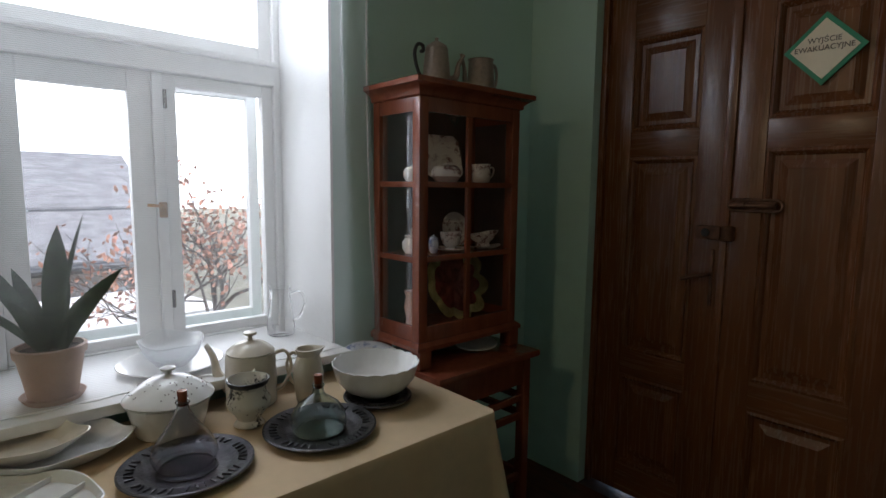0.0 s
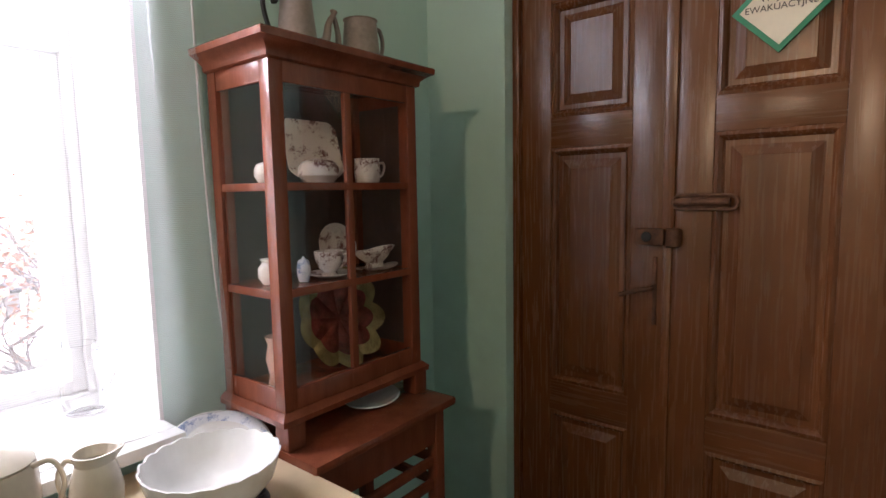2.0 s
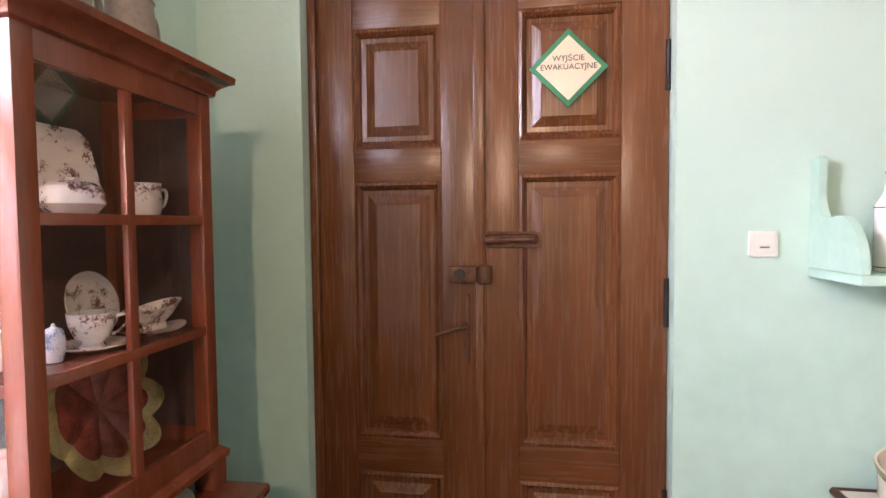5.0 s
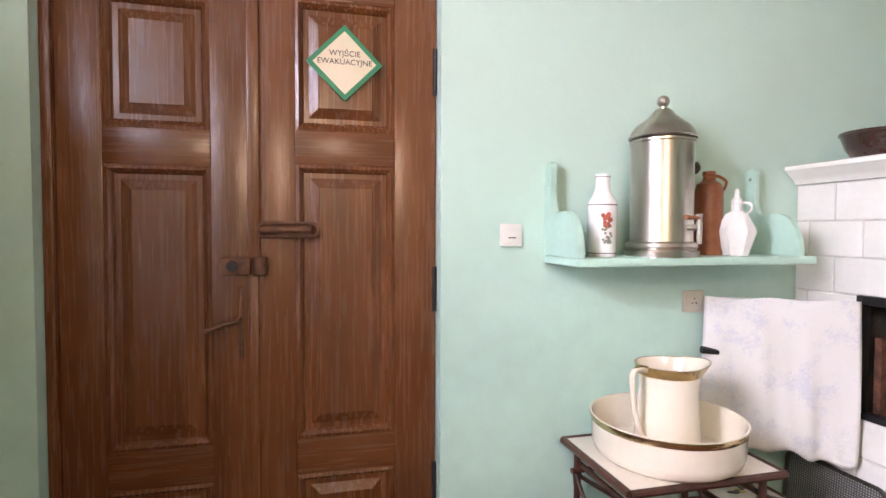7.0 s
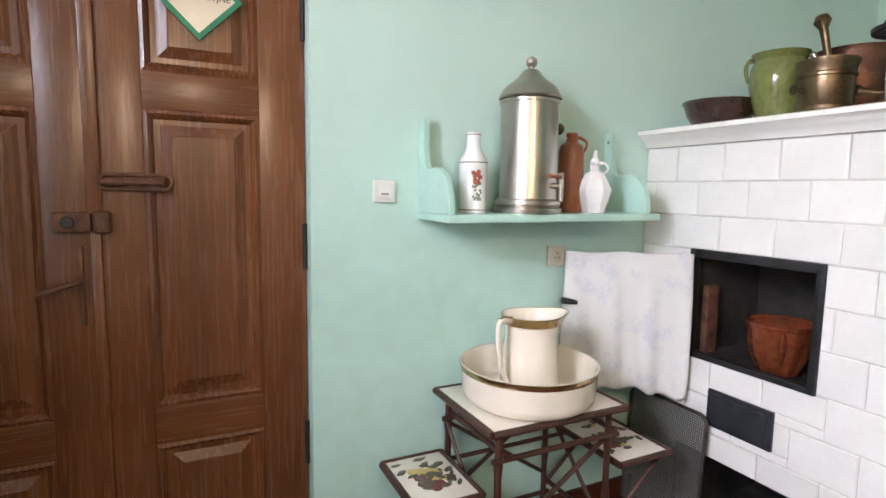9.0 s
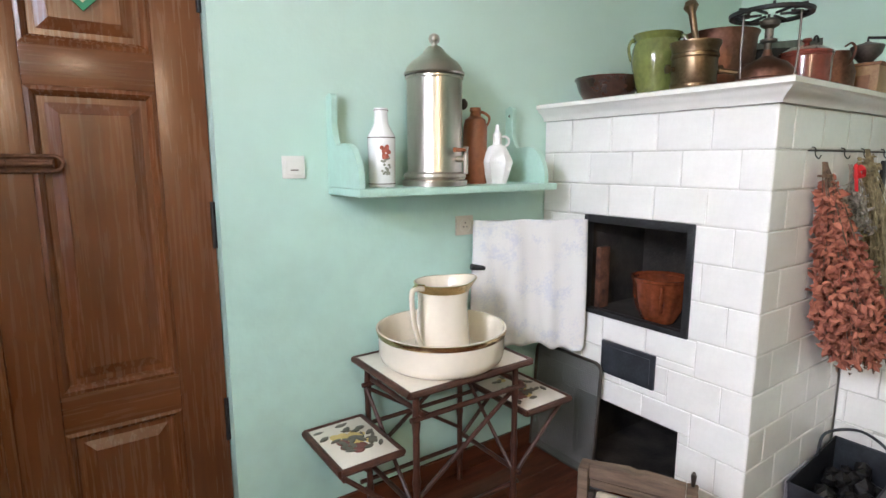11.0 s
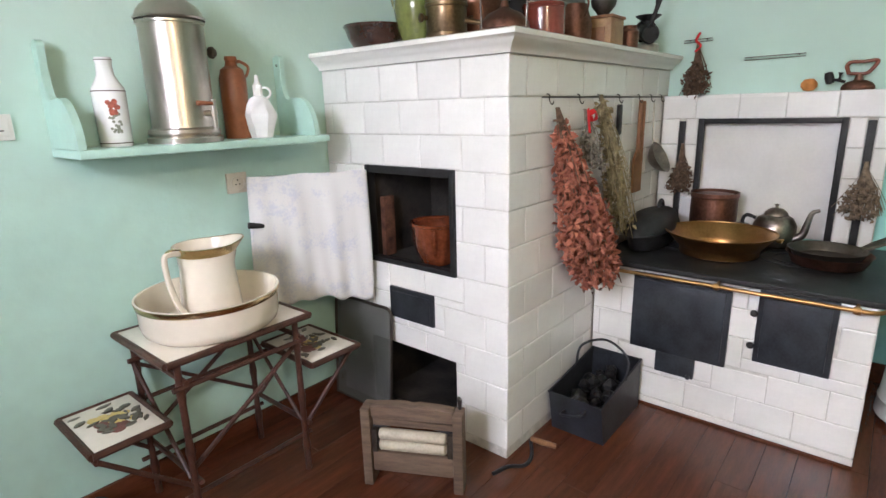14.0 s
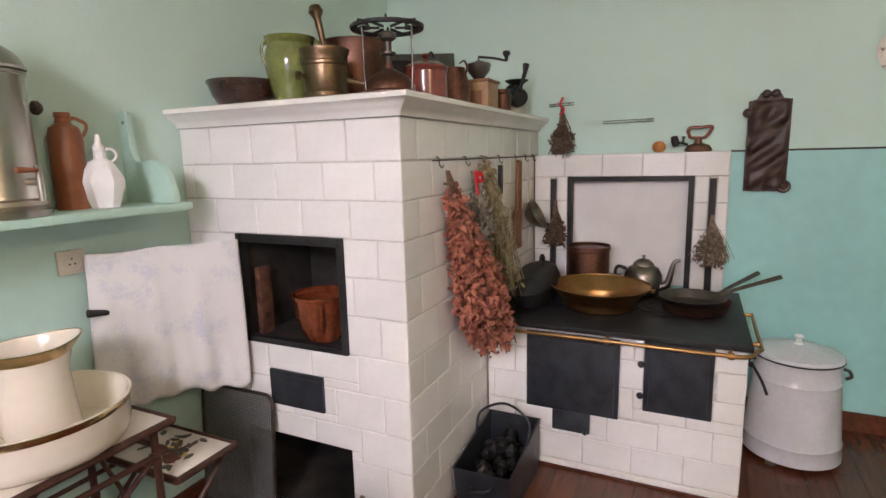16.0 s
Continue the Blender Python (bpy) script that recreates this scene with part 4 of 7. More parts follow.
for i in range(90):
    u = i / 89
    y = 0.66 + u * 1.40
    amp = 0.006 + 0.016 * max(0, (u - 0.86) / 0.14)
    x = -1.095 + amp * math.sin(u * 60) + 0.004 * math.sin(u * 17)
    if y > 1.88:
        x = max(x, -1.11)
    ring = [bm.verts.new((x + 0.008 * math.sin(z * 3 + u * 5), y + (0.02 * math.sin(z * 2.2) if u > 0.9 else 0), z)) for z in [0.886 + k * 0.095 for k in range(23)]]
    if prev:
        for p in range(22):
            bm.faces.new((prev[p], prev[p + 1], ring[p + 1], ring[p]))
    prev = ring
cur = thing("net_curtain", (0, 0, 0), "sheer white net curtain hanging before the window", "curtain")
part("netting", bm, NET, cur)
part("hem", tube([(-1.095 + 0.006 * math.sin(u * 60 / 40), 0.66 + u * 0.03, 0.8845) for u in range(41)], 0.0022, 6), WHITE, cur)
part("curtain_rod", tube([(-1.095, 0.55, 2.98), (-1.095, 2.12, 2.98)], 0.010, 10), WHITE, cur)
for y in (0.60, 2.08):
    part("rod_bracket", tube([(-1.095, y, 2.98), (-1.1745, y, 2.98)], 0.006, 8), WHITE, cur)

# ---- glazed cabinet on its stand ----
STZ = 0.812
STAND = thing("side_table", (0, 0, 0), "small brown wooden side table under the glazed cabinet", "side table")
sx0, sx1, sy0, sy1 = -1.165, -0.715, 2.072, 2.66
part("tabletop", box(sx0, sx1, sy0, sy1, STZ - 0.028, STZ, 0.010), WOOD_CAB, STAND)
part("apron", box(sx0 + 0.03, sx1 - 0.04, sy0 + 0.03, sy1 - 0.03, STZ - 0.15, STZ - 0.029, 0.003), WOOD_CAB, STAND)
for x in (sx0 + 0.025, sx1 - 0.075):
    for y in (sy0 + 0.025, sy1 - 0.07):
        part("leg", box(x, x + 0.042, y, y + 0.042, 0, STZ - 0.029, 0.004), WOOD_CAB, STAND)
for z in (0.22, 0.50, 0.58):
    part("stretcher", box(sx0 + 0.06, sx1 - 0.08, sy1 - 0.058, sy1 - 0.038, z, z + 0.03, 0.003), WOOD_CAB, STAND)
    part("stretcher", box(sx1 - 0.066, sx1 - 0.046, sy0 + 0.06, sy1 - 0.07, z, z + 0.03, 0.003), WOOD_CAB, STAND)

CAB = thing("display_cabinet", (0, 0, 0), "reddish brown glazed display cabinet full of old crockery", "cabinet")
cx0, cx1, cy0, cy1, cz0, cz1 = -1.14, -0.845, 2.078, 2.632, 0.915, 1.85
ps = 0.042
for x in (cx0, cx1 - ps):
    for y in (cy0, cy1 - ps):
        part("corner_post", box(x, x + ps, y, y + ps, cz0, cz1, 0.003), WOOD_CAB, CAB)
        part("foot", box(x - 0.004, x + 0.055, y - 0.004, y + 0.055, STZ + 0.001, cz0 - 0.03, 0.006), WOOD_CAB, CAB)
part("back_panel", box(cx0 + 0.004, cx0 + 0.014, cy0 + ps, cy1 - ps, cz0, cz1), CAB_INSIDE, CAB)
for y in (cy0, cy1 - 0.02):
    for z0, z1 in ((cz0, 0.975), (1.222, 1.245), (1.508, 1.530), (1.785, cz1)):
        part("side_rail", box(cx0 + ps, cx1 - ps, y + 0.002, y + 0.018, z0, z1, 0.002), WOOD_CAB, CAB)
pn = part("side_pane", box(cx0 + ps, cx1 - ps, cy0 + 0.008, cy0 + 0.011, 0.97, 1.79), GLASS, CAB, smooth=False)
pn.visible_shadow = False
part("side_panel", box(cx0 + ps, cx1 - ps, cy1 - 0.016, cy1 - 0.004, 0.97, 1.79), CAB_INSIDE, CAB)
cd = part("cabinet_door", box(cx1 - 0.018, cx1 - 0.002, 2.325, 2.350, 0.975, 1.785, 0.003), WOOD_CAB, CAB)
for z0, z1 in ((cz0, 0.975), (1.225, 1.247), (1.508, 1.530), (1.785, cz1)):
    part("glazing_bar", box(cx1 - 0.020, cx1 - 0.001, cy0 + ps, cy1 - ps, z0, z1, 0.002), WOOD_CAB, cd)
pn = part("pane", box(cx1 - 0.012, cx1 - 0.009, cy0 + ps, cy1 - ps, 0.97, 1.79), GLASS, cd, smooth=False)
pn.visible_shadow = False
for z in (1.224, 1.509):
    part("shelf", box(cx0 + 0.015, cx1 - 0.022, cy0 + 0.02, cy1 - 0.02, z, z + 0.02), WOOD_CAB, CAB, smooth=False)
part("bottom", box(cx0 + 0.003, cx1 - 0.003, cy0 + 0.003, cy1 - 0.003, cz0 - 0.004, cz0 + 0.02), WOOD_CAB, CAB, smooth=False)
part("top", box(cx0 + 0.003, cx1 - 0.003, cy0 + 0.003, cy1 - 0.003, cz1 - 0.02, cz1 - 0.003), WOOD_CAB, CAB, smooth=False)


def moulding(name, prof):
    bm = bmesh.new()
    prev = None
    for o, z in prof:
        ring = [bm.verts.new(p) for p in ((cx0, cy0 - o, z), (cx1 + o, cy0 - o, z), (cx1 + o, cy1 + o, z), (cx0, cy1 + o, z))]
        if prev:
            for i in range(4):
                bm.faces.new((prev[i], prev[(i + 1) % 4], ring[(i + 1) % 4], ring[i]))
        else:
            bm.faces.new(ring[::-1])
        prev = ring
    bm.faces.new(prev)
    part(name, bm, WOOD_CAB, CAB)


moulding("cornice", [(0.003, 1.838), (0.010, 1.842), (0.012, 1.856), (0.022, 1.866), (0.034, 1.874), (0.046, 1.880), (0.048, 1.896), (0.044, 1.900)])
moulding("base_moulding", [(0.006, 0.884), (0.018, 0.886), (0.020, 0.902), (0.010, 0.912), (0.004, 0.918)])


def dish_up(name, x, y, z, r, material, label, tilt=78, turn=0, shape=None):
    """A plate standing on its edge, face towards +x."""
    bm = lathe([(0, 0), (r * 0.6, 0), (r * 0.7, 0.006), (r, 0.014), (r, 0.018), (r * 0.68, 0.010), (0, 0.005)], 60, m=Matrix.Translation((0, 0, r * 1.0)) @ Matrix.Rotation(radians(tilt), 4, "Y"), shape=shape)
    return solo(name, bm, material, (x, y, z), label, "plate", turn=turn)


S1, S2, S0 = 1.530, 1.245, 0.936
sq = lambda a, r, z: (min(1.0, 1 / max(abs(math.cos(a)), abs(math.sin(a))) * 0.80) * r * math.cos(a), min(1.0, 1 / max(abs(math.cos(a)), abs(math.sin(a))) * 0.80) * r * math.sin(a) * 1.15, z)
dish_up("square_plate", -1.06, 2.365, S1 - 0.010, 0.116, PORC_FLOWER, "square cream plate with printed flowers standing upright", 75, 0, sq)


def cup(name, x, y, z, r, h, material, label, turn=0.0, saucer=0.0):
    t = thing(name, (x, y, z), label, "cup", turn=turn)
    o = 0.0
    if saucer:
        part("saucer", lathe([(0, 0), (saucer * 0.5, 0), (saucer, 0.012), (saucer, 0.015), (saucer * 0.5, 0.005), (0, 0.005)], 36), material, t)
        o = 0.005
    part("bowl", lathe(wall_thick([(r * 0.5, o), (r * 0.55, o + 0.004), (r * 0.45, o + h * 0.15), (r * 0.75, o + h * 0.35), (r * 0.95, o + h * 0.7), (r, o + h)], 0.003), 32), material, t)
    part("handle", handle(r * 0.8, o + h * 0.35, r * 0.95, o + h * 0.85, r * 0.5, 0.004, 0.5), material, t)


def pot_lidded(name, x, y, z, r, h, material, label, category):
    t = thing(name, (x, y, z), label, category)
    part("body", lathe([(0, 0), (r * 0.7, 0), (r, h * 0.3), (r, h * 0.6), (r * 0.85, h * 0.8), (0, h * 0.8)], 32), material, t)
    part("lid", lathe([(r * 0.88, h * 0.8), (r * 0.7, h * 0.9), (r * 0.2, h * 0.97), (r * 0.15, h * 1.05), (0, h * 1.07)], 32), material, t)


pot_lidded("butter_dish", -0.985, 2.335, S1 + 0.001, 0.062, 0.075, PORC_FLOWER, "printed porcelain butter dish with lid", "butter dish")
pot_lidded("sugar_bowl", -0.975, 2.15, S1 + 0.001, 0.036, 0.06, PORC, "small white porcelain sugar bowl", "sugar bowl")
t = thing("tea_mug", (-0.95, 2.505, S1 + 0.001), "barrel shaped printed porcelain mug beside the butter dish", "mug")
part("body", lathe(wall_thick([(0.034, 0), (0.039, 0.005), (0.043, 0.035), (0.040, 0.072), (0.042, 0.078)], 0.003), 36), PORC_FLOWER, t)
part("handle", handle(0.041, 0.018, 0.040, 0.062, 0.020, 0.0045, 1.2), PORC_FLOWER, t)
cup("tea_cup", -0.94, 2.325, S2 + 0.001, 0.046, 0.075, PORC_FLOWER, "printed porcelain cup on a saucer", 1.0, 0.07)
dish_up("round_plate", -1.07, 2.46, S2 - 0.003, 0.078, PORC_FLOWER, "round printed plate standing at the back", 76)
t = thing("sauce_boat", (-0.94, 2.515, S2 + 0.001), "printed porcelain sauce boat on a stand", "sauce boat", turn=80)
part("stand", lathe([(0, 0), (0.05, 0), (0.075, 0.010), (0.05, 0.006), (0, 0.006)], 36, shape=leafdish(1.2, 0.7, 0.01, 2, 0.0)), PORC_FLOWER, t)
part("boat", lathe(wall_thick([(0.025, 0.008), (0.022, 0.022), (0.040, 0.040), (0.055, 0.062)], 0.003), 40, shape=lambda a, r, z: (r * 1.45 * math.cos(a), r * 0.8 * math.sin(a), z + max(0, math.cos(a)) * (z - 0.02) * 0.35 if z > 0.02 else z)), PORC_FLOWER, t)
t = thing("small_vase", (-0.985, 2.145, S2 + 0.001), "small white mustard pot with a spoon", "pot")
part("body", lathe(wall_thick([(0.018, 0), (0.030, 0.02), (0.030, 0.045), (0.018, 0.062), (0.024, 0.072)], 0.003), 28), PORC, t)
part("spoon", tube([(0, 0, 0.01), (0.012, 0.0, 0.10)], 0.003, 6), PORC, t)
pot_lidded("pepper_pot", -0.935, 2.225, S2 + 0.001, 0.020, 0.07, PORC_BLUE, "small blue and white pepper pot", "pepper pot")


def fan(a, r, z):
    q = r * (1 + 0.17 * abs(math.cos(4.5 * a)))
    return (q * math.cos(a), q * math.sin(a) * 1.05, z + 0.016 * abs(math.cos(4.5 * a)) * (r / 0.12))


PORC_FAN = mat("yellow_green_majolica", (0.42, 0.36, 0.15), 0.2, vary=0.25, scale=20)
t = thing("leaf_platter", (-1.02, 2.415, S0 + 0.001), "large leaf shaped majolica platter in dark red and yellow", "platter")
mt = Matrix.Translation((0, 0, 0.150)) @ Matrix.Scale(1.12, 4) @ Matrix.Rotation(radians(72), 4, "Y")
part("rim", lathe([(0.085, 0.0), (0.10, 0.008), (0.128, 0.014), (0.130, 0.018), (0.10, 0.014), (0.085, 0.008)], 90, m=mt, shape=fan), PORC_FAN, t, "yellow green scalloped rim")
part("centre", lathe([(0, 0), (0.086, 0.002), (0.096, 0.014), (0.086, 0.014), (0.04, 0.008), (0, 0.008)], 90, m=mt, shape=fan), mat("dark_red_majolica", (0.27, 0.055, 0.045), 0.2, vary=0.3, scale=25), t, "dark red ribbed centre")
t = thing("pink_vase", (-0.985, 2.155, S0 + 0.001), "slender pink and cream porcelain vase", "vase")
part("body", lathe(wall_thick([(0.024, 0), (0.026, 0.01), (0.020, 0.04), (0.030, 0.09), (0.022, 0.13), (0.030, 0.155)], 0.003), 28), mat("pink_porcelain", (0.62, 0.40, 0.33), 0.2, vary=0.1), t)
t = thing("oval_plate", (-0.905, 2.45, STZ + 0.002), "oval white plate tilted under the cabinet", "plate")
part("dish", lathe([(0, 0), (0.07, 0), (0.105, 0.012), (0.103, 0.015), (0.07, 0.005), (0, 0.005)], 44, m=Matrix.Translation((0, 0, 0.012)) @ Matrix.Rotation(radians(7), 4, "Y"), shape=lambda a, r, z: (0.75 * r * math.cos(a), r * math.sin(a), z)), PORC, t)

# tin pots on the cabinet
TIN = mat("dull_enamelled_tin", (0.33, 0.255, 0.215), 0.42, metal=0.25, vary=0.15, scale=8)
CT = 1.901
t = thing("tin_coffee_pot", (-1.0, 2.29, CT), "dull tin coffee pot with black curled handle", "coffee pot")
part("body", lathe([(0, 0), (0.062, 0), (0.060, 0.02), (0.046, 0.155), (0.044, 0.16), (0, 0.16)], 36), TIN, t)
part("lid", lathe([(0.046, 0.16), (0.040, 0.172), (0.015, 0.188), (0.006, 0.192), (0.008, 0.202), (0, 0.206)], 30), TIN, t)
part("spout", tube(smooth_line([(0.02, 0.050, 0.04), (0.025, 0.085, 0.06), (0.03, 0.095, 0.11), (0.035, 0.12, 0.15)]), [0.017 - 0.0006 * k for k in range(19)], 10), TIN, t)
part("handle", tube(smooth_line([(-0.01, -0.055, 0.02), (-0.01, -0.09, 0.07), (-0.01, -0.105, 0.13), (-0.01, -0.09, 0.165), (-0.01, -0.065, 0.165), (-0.01, -0.062, 0.145), (-0.01, -0.075, 0.140)]), 0.007, 8), BLACK, t, "black curled handle")
t = thing("tin_jug", (-0.985, 2.53, CT), "dull tin water jug with thin spout", "jug")
part("body", lathe(wall_thick([(0.066, 0), (0.064, 0.01), (0.052, 0.15), (0.056, 0.153)], 0.003), 36), TIN, t)
part("spout", tube(smooth_line([(0, -0.060, 0.03), (0, -0.092, 0.05), (0, -0.098, 0.10), (0, -0.118, 0.16)]), [0.013 - 0.0004 * k for k in range(19)], 10), TIN, t)
part("handle", tube(smooth_line([(0.0, 0.054, 0.135), (0.0, 0.085, 0.14), (0.0, 0.10, 0.10), (0.0, 0.088, 0.05), (0.0, 0.062, 0.025)]), 0.007, 8), TIN, t)
solo("wire", tube(smooth_line([(-1.165, 2.075, 2.9), (-1.16, 2.06, 2.0), (-1.15, 2.07, 1.3), (-1.14, 2.10, 0.88), (-1.10, 2.03, 0.80)]), 0.003, 6), WHITE, (0, 0, 0), "thin white cable running down the window wall", "cable")

# ---- wall shelf ----
SHELF = thing("wall_shelf", (0, 0, 0), "mint painted wooden wall shelf with curved end brackets", "shelf")
PAINT = mat("mint_shelf_paint", (0.45, 0.67, 0.58), 0.35, vary=0.05, scale=5, bump=0.05)
part("board", box(0.822, 1.765, 2.835, YD - 0.001, 1.334, 1.362, 0.006), PAINT, SHELF)
side = [(YD - 0.001, 1.363), (YD - 0.001, 1.690)] + [(YD - 0.028 + 0.022 * math.cos(radians(a)), 1.675 + 0.022 * math.sin(radians(a))) for a in range(40, 181, 20)]
side += [(p.x, p.y) for p in smooth_line([(YD - 0.048, 1.62, 0), (YD - 0.050, 1.565, 0), (YD - 0.072, 1.517, 0), (YD - 0.110, 1.514, 0), (YD - 0.155, 1.517, 0), (YD - 0.205, 1.497, 0), (YD - 0.240, 1.450, 0), (YD - 0.255, 1.400, 0), (YD - 0.256, 1.363, 0)], 5)]
for x in (0.825, 1.695):
    part("end_bracket", prism([(u, v) for u, v in side], 0.022, "x", m=Matrix.Translation((x, 0, 0))), PAINT, SHELF)
for x in (0.849, 1.693):
    part("screw", lathe([(0, 0.003), (0.006, 0.002), (0.006, 0)], 10, m=pose(x - 0.0005, YD - 0.028, 1.655, 0, 90)), STEEL_DARK, SHELF)
KZ = 1.363
URN = thing("hot_water_urn", (1.205, 2.955, KZ), "tall nickel plated hot water urn with tap", "urn")
URN.scale = (0.91, 0.91, 1.0)
body = part("body", lathe([(0, 0.0), (0.138, 0), (0.140, 0.018), (0.128, 0.024), (0.134, 0.034), (0.130, 0.046), (0.118, 0.052), (0.116, 0.06), (0.116, 0.395), (0.121, 0.398), (0.121, 0.406), (0.117, 0.410), (0, 0.41)], 64), STEEL, URN)
part("lid", lathe([(0.124, 0.411), (0.127, 0.418), (0.120, 0.426), (0.114, 0.440), (0.097, 0.459), (0.070, 0.476), (0.050, 0.492), (0.037, 0.508), (0.026, 0.517), (0.012, 0.520), (0.012, 0.526), (0.021, 0.534), (0.024, 0.545), (0.019, 0.557), (0.008, 0.563), (0, 0.564)], 64), STEEL, URN)
tap = part("tap", tube([(0.035, -0.105, 0.10), (0.045, -0.145, 0.10), (0.047, -0.158, 0.10)], [0.010, 0.012, 0.014], 12), STEEL, URN)
part("spout", tube([(0.047, -0.155, 0.118), (0.047, -0.157, 0.045)], [0.011, 0.009], 12), STEEL, tap)
part("tap_stem", tube([(0.047, -0.155, 0.115), (0.047, -0.155, 0.145)], [0.008, 0.012], 12), STEEL, tap)
part("tap_handle", tube([(0.047, -0.158, 0.132), (-0.02, -0.168, 0.134)], [0.006, 0.009], 10), STONE_BOTTLE, tap, "brown wooden tap lever")
part("side_knob", lathe([(0, 0), (0.008, 0), (0.007, 0.02), (0.020, 0.030), (0.022, 0.042), (0.014, 0.054), (0, 0.056)], 20, m=pose(0.112, 0, 0.315, 0, 90)), STEEL_DARK, URN)

t = thing("printed_bottle", (0.972, 2.955, KZ), "white porcelain bottle with red flower transfer", "bottle")
part("body", lathe([(0, 0), (0.046, 0), (0.048, 0.006), (0.050, 0.17), (0.048, 0.185), (0.036, 0.205), (0.026, 0.225), (0.023, 0.262), (0.026, 0.270), (0.024, 0.280), (0.018, 0.281), (0.018, 0.26), (0, 0.25)], 40), PORC, t)
for z, r in ((0.176, 0.0505), (0.012, 0.0492), (0.272, 0.0262)):
    part("band", lathe([(r - 0.002, z - 0.002), (r, z - 0.001), (r, z + 0.001), (r - 0.002, z + 0.002)], 40), INK, t)
bm = bmesh.new()
rg = random.Random(3)
for k in range(16):
    a, z = radians(-102) + rg.uniform(-0.28, 0.28), 0.125 + rg.uniform(-0.02, 0.022)
    lathe([(0, 0.002), (0.007, 0.0015), (0.008, 0)], 8, bm, Matrix.Translation((0.0495 * math.cos(a), 0.0495 * math.sin(a), z)) @ Matrix.Rotation(a, 4, "Z") @ Matrix.Rotation(radians(90), 4, "Y"))
part("flower_print", bm, mat("faded_rose_print", (0.42, 0.10, 0.06), 0.3, vary=0.3, scale=60), t, "red flower transfer")
bm = bmesh.new()
for k in range(26):
    a, z = radians(-102) + rg.uniform(-0.35, 0.35), 0.075 + rg.uniform(-0.03, 0.03)
    lathe([(0, 0.0016), (0.004, 0.001), (0.005, 0)], 6, bm, Matrix.Translation((0.0493 * math.cos(a), 0.0493 * math.sin(a), z)) @ Matrix.Rotation(a, 4, "Z") @ Matrix.Rotation(radians(90), 4, "Y"))
part("leaf_print", bm, mat("grey_green_print", (0.25, 0.26, 0.20), 0.3), t)

t = thing("stoneware_bottle", (1.44, 3.0, KZ), "tall brown stoneware bottle with small handle", "bottle")
part("body", lathe([(0, 0), (0.048, 0), (0.050, 0.01), (0.050, 0.23), (0.042, 0.262), (0.024, 0.275), (0.020, 0.292), (0.024, 0.297), (0.022, 0.31), (0, 0.31)], 36), STONE_BOTTLE, t)
part("handle", handle(0.048, 0.235, 0.022, 0.290, 0.016, 0.007, radians(-15)), STONE_BOTTLE, t)

t = thing("hexagonal_flask", (1.497, 2.925, KZ), "white porcelain hexagonal flask with stopper", "flask", turn=-36)
hexa = lambda a, r, z: (r * math.cos(a), r * 0.55 * math.sin(a), z)
part("body", lathe([(0, 0), (0.040, 0), (0.041, 0.004), (0.066, 0.085), (0.064, 0.095), (0.036, 0.150), (0.018, 0.160), (0.018, 0.185), (0.020, 0.186), (0, 0.187)], 6, shape=hexa), PORC, t, smooth=True)
part("stopper", lathe([(0.018, 0.187), (0.019, 0.200), (0.010, 0.212), (0.008, 0.235), (0.004, 0.240), (0, 0.241)], 20), PORC, t)
part("handle", tube(arc((0.028, 0, 0.172), 0.020, -80, 120, "xz", 12), 0.005, 8), PORC, t)

# ---- bamboo wash stand with tiled tops ----
WS = thing("wash_stand", (0, 0, 0), "dark bamboo wash stand with floral tiled tops", "wash stand")
TILE_FLOWER = mat("cream_floor_tile", (0.74, 0.69, 0.60), 0.2, vary=0.03, scale=6, coat=0.2)
P_ROSE, P_YEL, P_GRN = mat("dark_rose_print", (0.16, 0.045, 0.035), 0.3), mat("yellow_rose_print", (0.60, 0.45, 0.14), 0.3), mat("brown_leaf_print", (0.11, 0.10, 0.075), 0.3)


